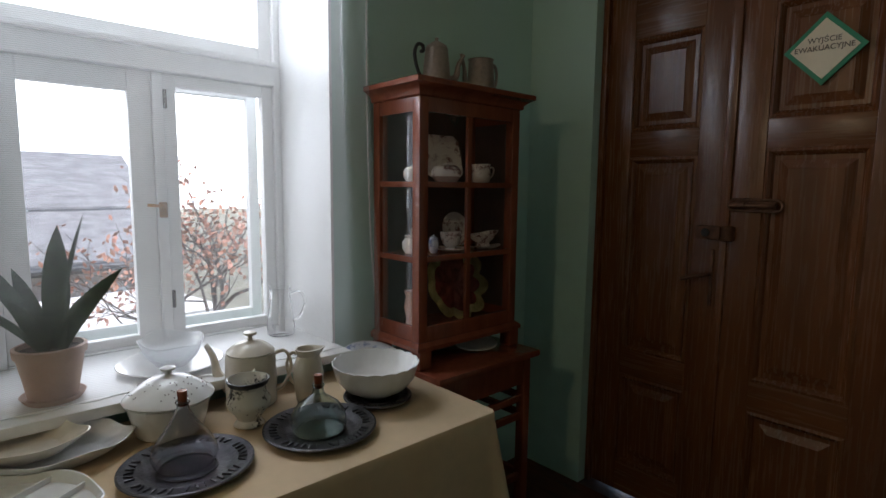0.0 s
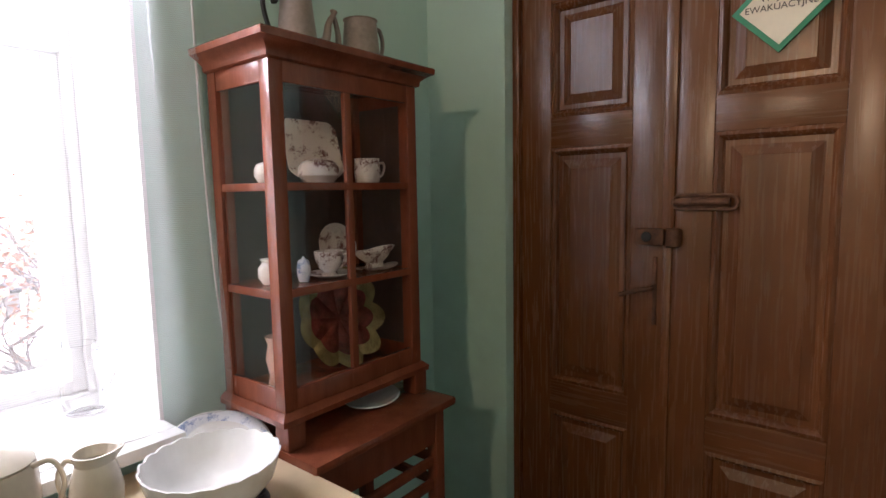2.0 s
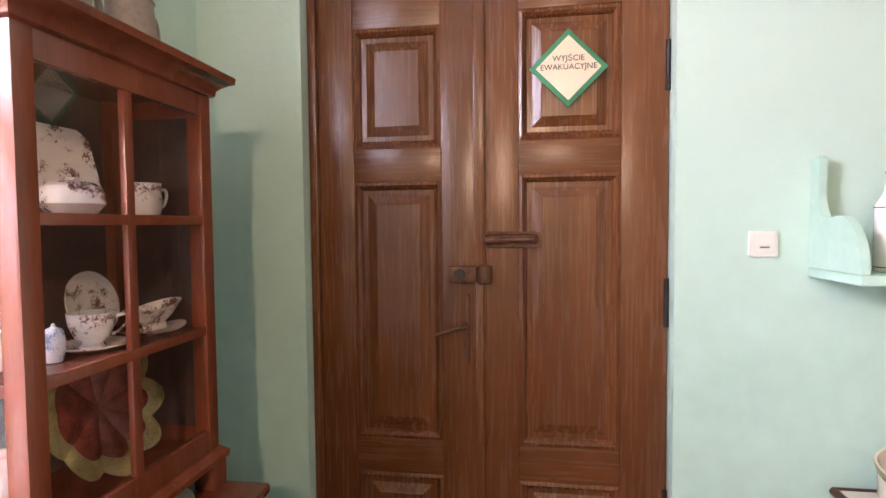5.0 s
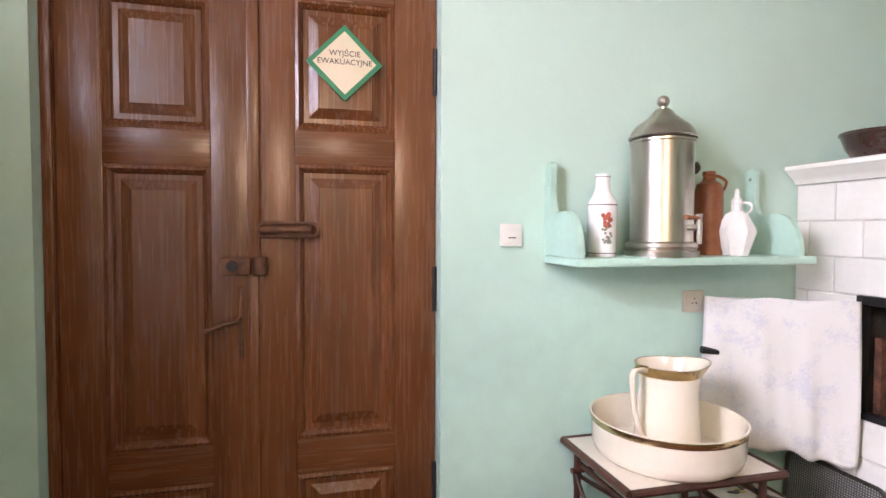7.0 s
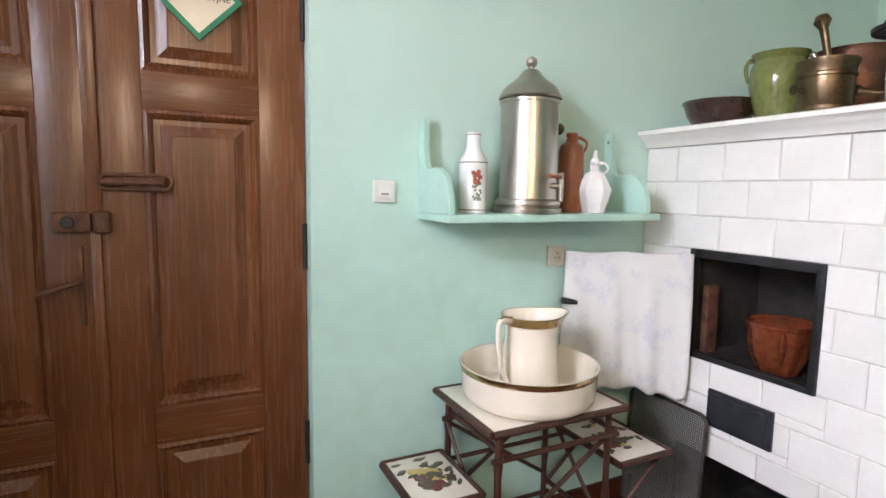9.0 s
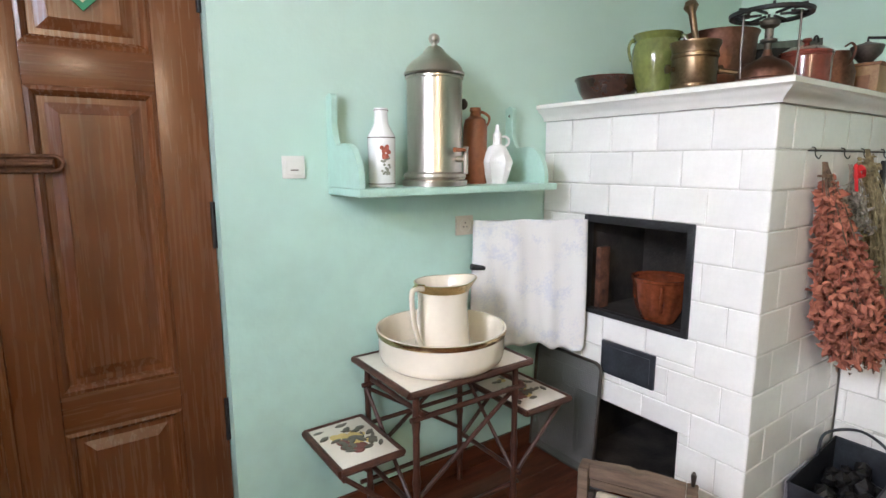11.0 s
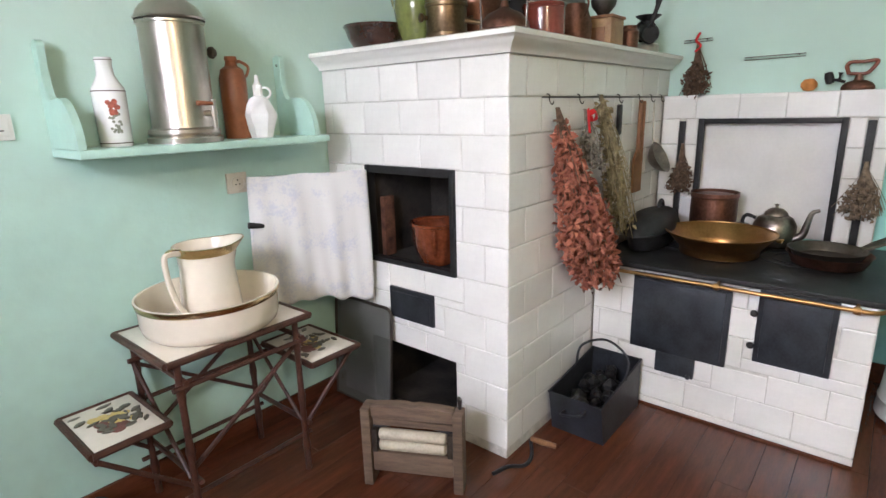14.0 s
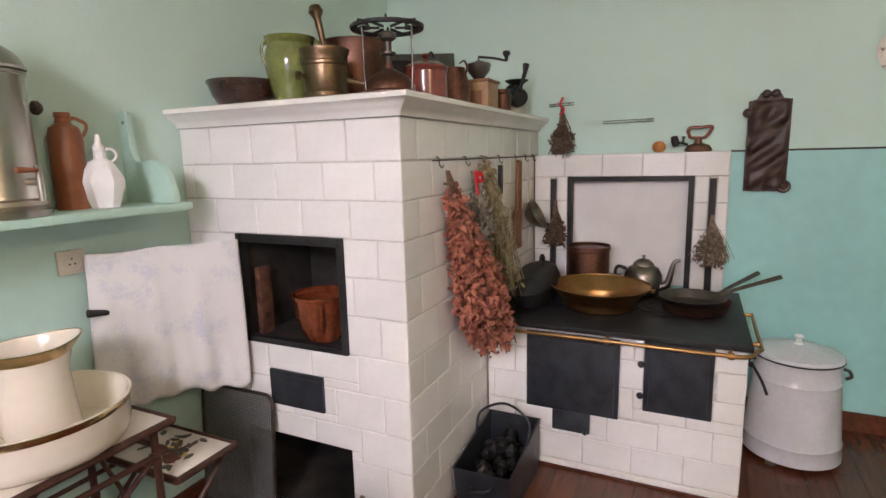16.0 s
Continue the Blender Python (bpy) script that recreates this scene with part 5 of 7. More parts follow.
def tiled_top(x0, x1, y0, y1, z, seed, nx=1, flowers=True):
    bm = tube([(x0, y0, z), (x1, y0, z)], 0.013, 8)
    tube([(x0, y1, z), (x1, y1, z)], 0.013, 8, bm)
    tube([(x0, y0, z), (x0, y1, z)], 0.013, 8, bm)
    tube([(x1, y0, z), (x1, y1, z)], 0.013, 8, bm)
    tp = part("top_frame", bm, WOOD_DARK, WS)
    w = (x1 - x0 - 0.016) / nx
    for k in range(nx):
        part("tile", box(x0 + 0.008 + k * w + 0.001, x0 + 0.008 + (k + 1) * w - 0.001, y0 + 0.008, y1 - 0.008, z - 0.006, z + 0.008, 0.002), TILE_FLOWER, tp)
    part("underboard", box(x0, x1, y0, y1, z - 0.014, z - 0.007), WOOD_DARK, tp, smooth=False)
    if flowers:
        rg = random.Random(seed)
        cx, cy, s = (x0 + x1) / 2, (y0 + y1) / 2, min(x1 - x0, y1 - y0)
        for name, m, cnt, spread, rad in (("rose_print", P_ROSE, 10, 0.08, 0.024), ("yellow_print", P_YEL, 13, 0.10, 0.021), ("leaf_print", P_GRN, 34, 0.20, 0.020)):
            bm = bmesh.new()
            ox, oy = (-0.10 * s, -0.12 * s) if name == "rose_print" else (0.04 * s, 0.06 * s)
            for k in range(cnt):
                px, py = cx + ox + rg.gauss(0, spread * s * 1.1), cy + oy + rg.gauss(0, spread * s * 1.3)
                px, py = min(max(px, x0 + 0.035), x1 - 0.035), min(max(py, y0 + 0.035), y1 - 0.035)
                e = rg.uniform(0.35, 0.6) if name == "leaf_print" else rg.uniform(0.75, 1.0)
                lathe([(0, 0.0012 + 0.00012 * k), (rad * 0.9, 0.0010 + 0.00012 * k), (rad, 0)], 9, bm, Matrix.Translation((px, py, z + 0.008)) @ Matrix.Rotation(rg.uniform(0, 6.3), 4, "Z"), shape=lambda a, r, zz, e=e: (r * math.cos(a) * (1 + 0.12 * math.cos(5 * a)), r * e * math.sin(a), zz))
            tagged(part(name, bm, m, tp, smooth=False), kind="stuff")


wx0, wx1, wy0, wy1, wz = 0.885, 1.435, 2.635, 3.055, 0.690
tiled_top(wx0, wx1, wy0, wy1, wz, 1, 2, False)
tiled_top(0.660, 0.890, 2.695, 3.015, 0.463, 4)
tiled_top(1.440, 1.690, 2.655, 3.01, 0.463, 9)
for x in (0.935, 1.395):
    for y in (2.68, 3.04):
        pts = [(x, y, 0.0)] + [(x, y, z) for z in (0.08, 0.12, 0.16, 0.30, 0.34, 0.38, 0.52, 0.56, 0.60, wz - 0.014)]
        part("leg", tube(pts, [0.012, 0.012, 0.016, 0.012, 0.012, 0.016, 0.012, 0.012, 0.016, 0.012, 0.012], 10), WOOD_DARK, WS)
for y in (2.68, 3.04):
    part("cross_bar", tube([(0.905, y - 0.014, 0.585), (1.425, y - 0.014, 0.585)], 0.010, 8), WOOD_DARK, WS)
    if y > 3:
        part("cross_bar", tube([(0.69, y - 0.012, 0.42), (1.66, y - 0.012, 0.42)], 0.009, 8), WOOD_DARK, WS)
    part("diagonal", tube([(0.94, y + 0.012, 0.26), (1.39, y + 0.012, 0.56)], 0.009, 8), WOOD_DARK, WS)
    if y > 3:
        part("diagonal", tube([(0.94, y - 0.004, 0.56), (1.39, y - 0.004, 0.26)], 0.008, 8), WOOD_DARK, WS)
    for x0, x1 in ((0.935, 0.665), (1.395, 1.672)):
        part("brace", tube([(x0, y, 0.20), (x1, y, 0.452)], 0.009, 8), WOOD_DARK, WS)
    part("low_bar", tube([(0.90, y + 0.012, 0.16), (1.43, y + 0.012, 0.16)], 0.009, 8), WOOD_DARK, WS)
for x in (0.935, 1.395):
    for z in (0.60, 0.22):
        part("side_bar", tube([(x + 0.013, 2.655, z), (x + 0.013, 3.065, z)], 0.010, 8), WOOD_DARK, WS)
    part("side_diagonal", tube([(x - 0.012, 2.68, 0.24), (x - 0.012, 3.04, 0.58)], 0.008, 8), WOOD_DARK, WS)
for x in (0.665, 1.672):
    part("outer_bar", tube([(x, 2.68, 0.446), (x, 3.03, 0.446)], 0.009, 8), WOOD_DARK, WS)

BZ = wz + 0.0085
t = thing("wash_basin", (1.150, 2.835, BZ), "large cream ceramic wash basin with gilt band", "basin")
part("bowl", lathe(wall_thick([(0.19, 0), (0.215, 0.005), (0.232, 0.020), (0.240, 0.045), (0.242, 0.115), (0.248, 0.138)], 0.007), 72), CREAM, t)
part("gilt_band", lathe([(0.2425, 0.113), (0.2450, 0.116), (0.2487, 0.133), (0.2482, 0.1355)], 72), GOLD, t, "gilded band below the rim")
t = thing("water_jug", (1.160, 2.84, BZ + 0.0075), "cream ceramic water jug with gilt rim", "jug")
sp = spouted(radians(-5), 0.055, 0.22, 0.32, 0.55)
part("body", lathe(wall_thick([(0.098, 0), (0.106, 0.008), (0.108, 0.04), (0.099, 0.14), (0.094, 0.22), (0.098, 0.272), (0.108, 0.300)], 0.005), 64, shape=sp), CREAM, t)
part("gilt_band", lathe([(0.0985, 0.268), (0.1005, 0.271), (0.1105, 0.300), (0.106, 0.3015)], 64, shape=sp), GOLD, t, "gilded rim band")
part("handle", tube(smooth_line([(-0.098, -0.02, 0.288), (-0.14, -0.035, 0.296), (-0.162, -0.04, 0.282), (-0.158, -0.04, 0.20), (-0.135, -0.035, 0.11), (-0.10, -0.025, 0.055)]), 0.010, 10, flat=1.3), CREAM, t)

part("handle_gilding", tube(smooth_line([(-0.100, -0.0205, 0.2965), (-0.140, -0.035, 0.3050), (-0.160, -0.0398, 0.2935)]), 0.0065, 8, flat=1.5), GOLD, t, "gilded top of the handle")

# ---- wringer, screen, shoes ----
wd = Vector((0.194, -0.361, 0)).normalized()
WR = thing("mangle", (1.60, 2.26, 0), "old grey wooden table mangle with two rollers", "mangle", turn=math.degrees(math.atan2(wd.y, wd.x)))
for x in (-0.20, 0.165):
    part("side_post", box(x, x + 0.038, -0.04, 0.04, 0, 0.34, 0.006), WOOD_GREY, WR)
part("lower_rail", box(-0.160, 0.164, -0.03, 0.03, 0.065, 0.150, 0.006), WOOD_GREY, WR)
bm = bmesh.new()
topo = [(-0.160, 0.300), (-0.160, 0.345)] + [(-0.160 + 0.324 * k / 12, 0.345 + 0.012 * math.sin(k / 12 * math.pi) * (1 if k != 6 else 0.4)) for k in range(1, 12)] + [(0.164, 0.345), (0.164, 0.300)]
part("top_rail", prism(topo, 0.05, "y", m=Matrix.Translation((0, -0.025, 0))), WOOD_GREY, WR)
part("press_rail", prism([(-0.158, 0.262), (0.162, 0.262), (0.162, 0.285), (-0.158, 0.292)], 0.03, "y", m=Matrix.Translation((0, -0.015, 0))), WOOD_GREY, WR)
part("spring", tube(smooth_line([(-0.158, 0.0, 0.245), (-0.08, 0.0, 0.262), (0.0, 0, 0.268), (0.08, 0, 0.262), (0.162, 0, 0.240)]), 0.008, 8, flat=2.0), IRON_BLUE, WR, "dark steel leaf spring")
RUBBER = mat("yellowed_rubber_roller", (0.50, 0.44, 0.34), 0.5, vary=0.15, scale=10)
for z in (0.175, 0.222):
    part("roller", lathe([(0, -0.135), (0.016, -0.135), (0.023, -0.128), (0.023, 0.128), (0.016, 0.135), (0, 0.135)], 24, m=pose(0.002, -0.012, z + 0.003, 0, 90)), RUBBER, WR, "yellowed rubber roller")
part("axle_plate", box(-0.160, -0.138, -0.035, 0.02, 0.152, 0.252, 0.004), STEEL_DARK, WR)
part("axle_plate", box(0.142, 0.164, -0.035, 0.02, 0.152, 0.252, 0.004), STEEL_DARK, WR)
part("screw_clamp", tube([(0.185, 0.02, 0.34), (0.185, 0.02, 0.38), (0.185, 0.0, 0.40)], [0.006, 0.010, 0.006], 8), STEEL_DARK, WR)
ck = thing("crank_handle", (1.80, 2.005, 0.0), "iron crank with wooden grip lying by the stove", "crank")
part("crank", tube(smooth_line([(-0.02, 0.0, 0.055), (0.06, -0.02, 0.05), (0.15, -0.04, 0.012), (0.20, -0.045, 0.03), (0.215, -0.03, 0.10)]), 0.008, 8), IRON, ck)
part("grip", tube([(0.215, -0.03, 0.10), (0.24, -0.07, 0.085), (0.27, -0.12, 0.07)], [0.010, 0.013, 0.011], 10), WOOD_SPOON, ck)

SC = thing("fire_screen", (1.885, 2.88, 0.0), "grey wire mesh fire screen leaning on the stove", "fire screen")
lean = Matrix.Rotation(radians(4), 4, "Y")
edge = [(0, -0.20, 0.01), (0, -0.20, 0.48)] + [(0, -0.16 - 0.04 * math.cos(radians(a)), 0.51 + 0.04 * math.sin(radians(a))) for a in range(0, 91, 15)] + [(0, 0.16 + 0.04 * math.sin(radians(a)), 0.51 + 0.04 * math.cos(radians(a))) for a in range(0, 91, 15)] + [(0, 0.20, 0.48), (0, 0.20, 0.01)]
part("frame", tube([lean @ Vector(p) for p in edge], 0.008, 8, closed=True), STEEL_DARK, SC)
bm = bmesh.new()
for k in range(54):
    z = 0.02 + k * 0.0097
    box(-0.0014, 0.0014, -0.195, 0.195, z - 0.0022, z + 0.0022, 0, bm, lean)
for k in range(40):
    y = -0.190 + k * 0.0097
    box(-0.0018, 0.0010, y - 0.0016, y + 0.0016, 0.012, 0.545, 0, bm, lean)
tagged(part("wire_mesh", bm, MESH_GREY, SC, smooth=False), kind="stuff")
for x, y, a in ((0.62, 2.965, 100), (0.735, 2.99, 95)):
    s = thing("shoe", (x, y, 0), "black leather shoe standing below the wall", "shoe", "pair of shoes", turn=a)
    up = lathe([(0, 0.022), (0.050, 0.022), (0.052, 0.04), (0.046, 0.07), (0.036, 0.085), (0.030, 0.080), (0, 0.075)], 28, shape=lambda q, r, z: (r * 2.5 * math.cos(q), r * math.sin(q) * (1 - 0.12 * math.cos(q)), z + 0.02 * max(0, -math.cos(q)) * (z > 0.05)))
    part("upper", up, SHOE, s)
    part("sole", lathe([(0, 0), (0.050, 0), (0.054, 0.004), (0.054, 0.02), (0, 0.022)], 28, shape=lambda q, r, z: (r * 2.5 * math.cos(q), r * math.sin(q) * (1 - 0.12 * math.cos(q)), z)), BLACK, s)

# glazed clay mould in the oven
t = thing("clay_mould", (2.075, 2.512, 0.772), "ribbed red brown glazed clay cake mould", "mould")
rib = lambda a, r, z: (r * (1 + 0.10 * abs(math.sin(5 * a)) * (0.01 < z < 0.14)) * math.cos(a), r * (1 + 0.10 * abs(math.sin(5 * a)) * (0.01 < z < 0.14)) * math.sin(a), z)
part("body", lathe(wall_thick([(0.066, 0), (0.072, 0.006), (0.090, 0.06), (0.102, 0.115), (0.112, 0.150), (0.116, 0.180), (0.124, 0.184), (0.124, 0.196)], 0.006), 84, shape=rib), RED_GLAZE, t)
part("handle", handle(0.100, 0.06, 0.114, 0.165, 0.022, 0.009, radians(215)), RED_GLAZE, t)
t = thing("firebrick", (2.05, 2.80, 0.772), "reddish firebrick slab standing inside the oven", "brick")
part("slab", box(-0.035, 0.035, -0.014, 0.014, 0, 0.29, 0.006), mat("red_firebrick", (0.13, 0.05, 0.028), 0.85, vary=0.4, scale=18, bump=0.5, bump_scale=40), t)

# ---- on the stove top ----
SZT = 1.718
t = thing("clay_bowl", (2.075, 2.84, SZT), "shallow dark brown glazed clay bowl", "bowl")
t.scale = (1.0, 1.0, 0.82)
part("body", lathe(wall_thick([(0.090, 0), (0.098, 0.006), (0.125, 0.055), (0.140, 0.11), (0.147, 0.118), (0.145, 0.128)], 0.008), 56), BROWN_GLAZE, t)
t = thing("green_pot", (2.13, 2.635, SZT), "two handled olive green glazed crock", "crock")
t.scale = (0.82, 0.82, 1.0)
part("body", lathe(wall_thick([(0.075, 0), (0.080, 0.006), (0.110, 0.08), (0.125, 0.15), (0.120, 0.205), (0.108, 0.235), (0.116, 0.252), (0.122, 0.262)], 0.007), 56), GREEN_GLAZE, t)
for a in (115, 295):
    part("handle", handle(0.122, 0.165, 0.112, 0.245, 0.020, 0.010, radians(a)), GREEN_GLAZE, t)
t = thing("mortar", (2.075, 2.43, SZT), "turned bronze mortar with two knobs", "mortar")
t.scale = (0.94, 0.94, 0.94)
part("body", lathe(wall_thick([(0.088, 0), (0.094, 0.012), (0.090, 0.022), (0.092, 0.034), (0.088, 0.040), (0.088, 0.135), (0.093, 0.140), (0.093, 0.150), (0.089, 0.154), (0.091, 0.176), (0.099, 0.192), (0.099, 0.200)], 0.012), 56), BRASS_OLD, t)
for a in (150, 330):
    part("knob", lathe([(0, 0), (0.010, 0), (0.009, 0.015), (0.018, 0.024), (0.018, 0.034), (0, 0.042)], 16, m=Matrix.Rotation(radians(a), 4, "Z") @ pose(0.086, 0, 0.095, 0, 90)), BRASS_OLD, t)
t = thing("pestle", (2.085, 2.43, SZT + 0.015), "dark bronze pestle standing in the mortar", "pestle")
part("shaft", tube([(0.0, -0.05, 0.0), (0.0, -0.03, 0.07), (0.0, 0.005, 0.18), (0.0, 0.030, 0.29), (0.0, 0.036, 0.315), (0.0, 0.040, 0.335)], [0.024, 0.016, 0.011, 0.014, 0.028, 0.020], 16), BRASS_OLD, t)
t = thing("copper_pan", (2.38, 2.50, SZT), "deep brown copper saucepan", "saucepan")
part("body", lathe(wall_thick([(0.125, 0), (0.132, 0.01), (0.136, 0.14), (0.142, 0.25), (0.150, 0.27)], 0.004), 48), COPPER, t)
PR = thing("primus_stove", (2.125, 2.185, SZT), "old paraffin pressure burner with pan ring", "burner")
part("tank", lathe([(0, 0), (0.092, 0), (0.102, 0.010), (0.102, 0.022), (0.096, 0.028), (0.094, 0.050), (0.086, 0.060), (0.066, 0.082), (0.034, 0.096), (0.018, 0.106), (0.012, 0.13), (0, 0.13)], 44), COPPER, PR, "dull brown copper fuel tank")
part("burner_head", lathe([(0.012, 0.12), (0.014, 0.15), (0.028, 0.155), (0.028, 0.163), (0.014, 0.168), (0.014, 0.20), (0.030, 0.21), (0.034, 0.225), (0.020, 0.235), (0, 0.236)], 24), STEEL_DARK, PR)
for a in (30, 150, 270):
    c, s = math.cos(radians(a)), math.sin(radians(a))
    part("pillar", tube([(0.094 * c, 0.094 * s, 0.012), (0.100 * c, 0.100 * s, 0.10), (0.100 * c, 0.100 * s, 0.245)], 0.004, 8), STEEL_DARK, PR)
ring = part("pan_ring", lathe([(0.115, 0.242), (0.132, 0.242), (0.134, 0.254), (0.115, 0.254), (0.115, 0.242)], 48), IRON, PR, "black iron pan ring")
bm = bmesh.new()
for k in range(6):
    box(0.028, 0.120, -0.004, 0.004, 0.244, 0.252, 0.001, bm, Matrix.Rotation(k * math.pi / 3, 4, "Z"))
    box(0.075, 0.118, -0.004, 0.004, 0.250, 0.268, 0.002, bm, Matrix.Rotation(k * math.pi / 3 + 0.5, 4, "Z"))
part("spokes", bm, IRON, ring)
part("pump_knob", tube([(-0.05, 0.075, 0.055), (-0.075, 0.118, 0.065), (-0.08, 0.127, 0.067)], [0.009, 0.009, 0.014], 12), BRASS_OLD, PR)
t = thing("red_saucepan", (2.40, 2.17, SZT), "red enamelled saucepan with lid", "saucepan")
part("body", lathe([(0, 0), (0.080, 0), (0.088, 0.008), (0.088, 0.125), (0.092, 0.130), (0.090, 0.136), (0, 0.136)], 40), RED_ENAMEL, t)
part("lid", lathe([(0.093, 0.137), (0.090, 0.146), (0.055, 0.165), (0.012, 0.172), (0.008, 0.182), (0.018, 0.190), (0.014, 0.198), (0, 0.200)], 40), RED_ENAMEL, t)
part("handle", tube(arc((-0.05, -0.05, 0.172), 0.02, 0, 180, "xz", 10), 0.004, 8), IRON, t)
t = thing("black_pot", (2.62, 2.42, SZT), "wide black iron pot behind the saucepan", "pot")
part("body", lathe(wall_thick([(0.12, 0), (0.14, 0.02), (0.15, 0.18), (0.158, 0.20)], 0.006), 40), IRON, t)
t = thing("copper_can", (2.72, 2.19, SZT), "small brown copper milk can with looped handle", "can")
part("body", lathe(wall_thick([(0.070, 0), (0.076, 0.01), (0.080, 0.10), (0.060, 0.16), (0.055, 0.185)], 0.003), 36), COPPER, t)
part("handle", handle(0.065, 0.12, 0.052, 0.20, 0.04, 0.005, radians(-120)), COPPER, t)
GR = thing("coffee_grinder", (2.93, 2.145, SZT), "wooden box coffee grinder with iron crank", "coffee grinder")
part("box", box(-0.075, 0.075, -0.075, 0.075, 0.012, 0.135, 0.004), mat("pale_worn_box_wood", (0.42, 0.26, 0.12), 0.45, scale=9, second=(0.24, 0.12, 0.05)), GR)
part("base", box(-0.085, 0.085, -0.085, 0.085, 0, 0.013, 0.004), WOOD_SPOON, GR)
part("top_board", box(-0.083, 0.083, -0.083, 0.083, 0.135, 0.148, 0.004), WOOD_SPOON, GR)
part("drawer", box(-0.080, -0.074, -0.045, 0.045, 0.03, 0.095, 0.002), WOOD_SPOON, GR)
part("hopper", lathe([(0.020, 0.148), (0.030, 0.165), (0.055, 0.195), (0.062, 0.225), (0.055, 0.230), (0.02, 0.24), (0.010, 0.245), (0, 0.246)], 32), STEEL_DARK, GR)
part("crank", tube([(0, 0, 0.246), (0, 0, 0.262), (0.05, -0.06, 0.258), (0.10, -0.11, 0.248)], 0.006, 8), IRON, GR)
part("crank_knob", lathe([(0, 0), (0.008, 0), (0.010, 0.02), (0.020, 0.032), (0.016, 0.046), (0, 0.050)], 16, m=pose(0.10, -0.11, 0.248)), IRON, GR)
t = thing("small_tin", (3.20, 2.12, SZT), "small brown tin with a lid", "tin")
part("body", lathe([(0, 0), (0.050, 0), (0.052, 0.10), (0.040, 0.115), (0.040, 0.13), (0, 0.135)], 30), COPPER, t)
# flat dark grey four-sided shape, its top edge rising above the pots
t = thing("grey_slanted_sheet", (2.75, 2.56, SZT), "flat dark grey sheet with slanted top edge behind the pots", "tray")
part("sheet", prism([(0, 0), (0.88, 0.0), (0.93, 0.44), (0.06, 0.30)], 0.008, "y", m=Matrix.Rotation(radians(-6), 4, "X")), STEEL_DARK, t)
MI = thing("meat_mincer", (3.47, 2.12, SZT), "cast iron meat mincer with crank", "mincer")
MI.scale = (1.2, 1.2, 1.2)
part("foot", lathe([(0, 0), (0.055, 0), (0.055, 0.04), (0.048, 0.05), (0.02, 0.06), (0, 0.06)], 30), STEEL, MI)
part("barrel", lathe([(0, -0.08), (0.035, -0.08), (0.042, -0.06), (0.042, 0.04), (0.052, 0.05), (0.052, 0.07), (0, 0.07)], 28, m=pose(0, 0, 0.10, 0, 78, 30)), IRON, MI)
part("funnel", lathe([(0.022, 0.12), (0.026, 0.15), (0.058, 0.172), (0.056, 0.174), (0.02, 0.15), (0, 0.14)], 28), IRON, MI)
part("crank", tube([(-0.06, -0.03, 0.11), (-0.09, -0.045, 0.12), (-0.06, -0.06, 0.20), (-0.045, -0.06, 0.235)], [0.007, 0.008, 0.010, 0.016], 10), IRON, MI)

# ---- hanging on the stove's side ----
HR = thing("hook_rail", (0, 0, 0), "thin iron rail with hooks across the stove tiles", "hook rail")
part("rail", tube([(2.17, SY - 0.012, 1.490), (3.55, SY - 0.012, 1.490)], 0.003, 6), IRON, HR)
for x in (2.215, 2.48, 2.68, 2.91, 3.18, 3.36, 3.52):
    part("hook", tube(smooth_line([(x, SY - 0.004, 1.503), (x, SY - 0.016, 1.498), (x, SY - 0.018, 1.475), (x, SY - 0.030, 1.462), (x, SY - 0.036, 1.474)], 4), 0.0022, 6), IRON, HR)


def leaf_cloud(axis, count, size, spread, seed, curl=0.5, power=1.0):
    """Small bent leaves round a hanging axis: axis(s) -> centre, radius."""
    rg = random.Random(seed)
    verts, faces = [], []
    for _ in range(count):
        s = rg.random() ** power
        c, r = axis(s)
        a, q = rg.uniform(0, 6.283), math.sqrt(rg.random())
        p = c + Vector((math.cos(a) * r * q, math.sin(a) * r * q * spread, rg.uniform(-0.02, 0.02)))
        if p.y > SY - 0.012:
            p.y = SY - 0.012 - rg.random() * 0.02
        d = Vector((rg.gauss(0, 1), rg.gauss(0, 1), rg.gauss(-0.6, 1))).normalized()
        n = d.orthogonal().normalized()
        n.rotate(Matrix.Rotation(rg.uniform(0, 6.28), 3, d))
        w = d.cross(n)
        L = size * rg.uniform(0.6, 1.35)
        k = len(verts)
        pts = [p, p + d * L * 0.35 + w * L * 0.33 + n * L * curl * 0.3, p + d * L * 0.75 + w * L * 0.22 + n * L * curl * 0.15, p + d * L - n * L * curl * 0.25, p + d * L * 0.75 - w * L * 0.22 + n * L * curl * 0.15, p + d * L * 0.35 - w * L * 0.33 + n * L * curl * 0.3, p + d * L * 0.5 - n * L * 0.06]
        for v in pts:
            if v.y > SY - 0.002 and c.x < PX - 0.05:
                v.y = SY - 0.002
            verts.append(v[:])
        faces += [(k, k + 1, k + 6), (k + 1, k + 2, k + 6), (k + 2, k + 3, k + 6), (k + 3, k + 4, k + 6), (k + 4, k + 5, k + 6), (k + 5, k, k + 6)]
    bm = bmesh.new()
    me = bpy.data.meshes.new("tmp")
    me.from_pydata(verts, [], faces)
    bm.from_mesh(me)
    bpy.data.meshes.remove(me)
    return bm


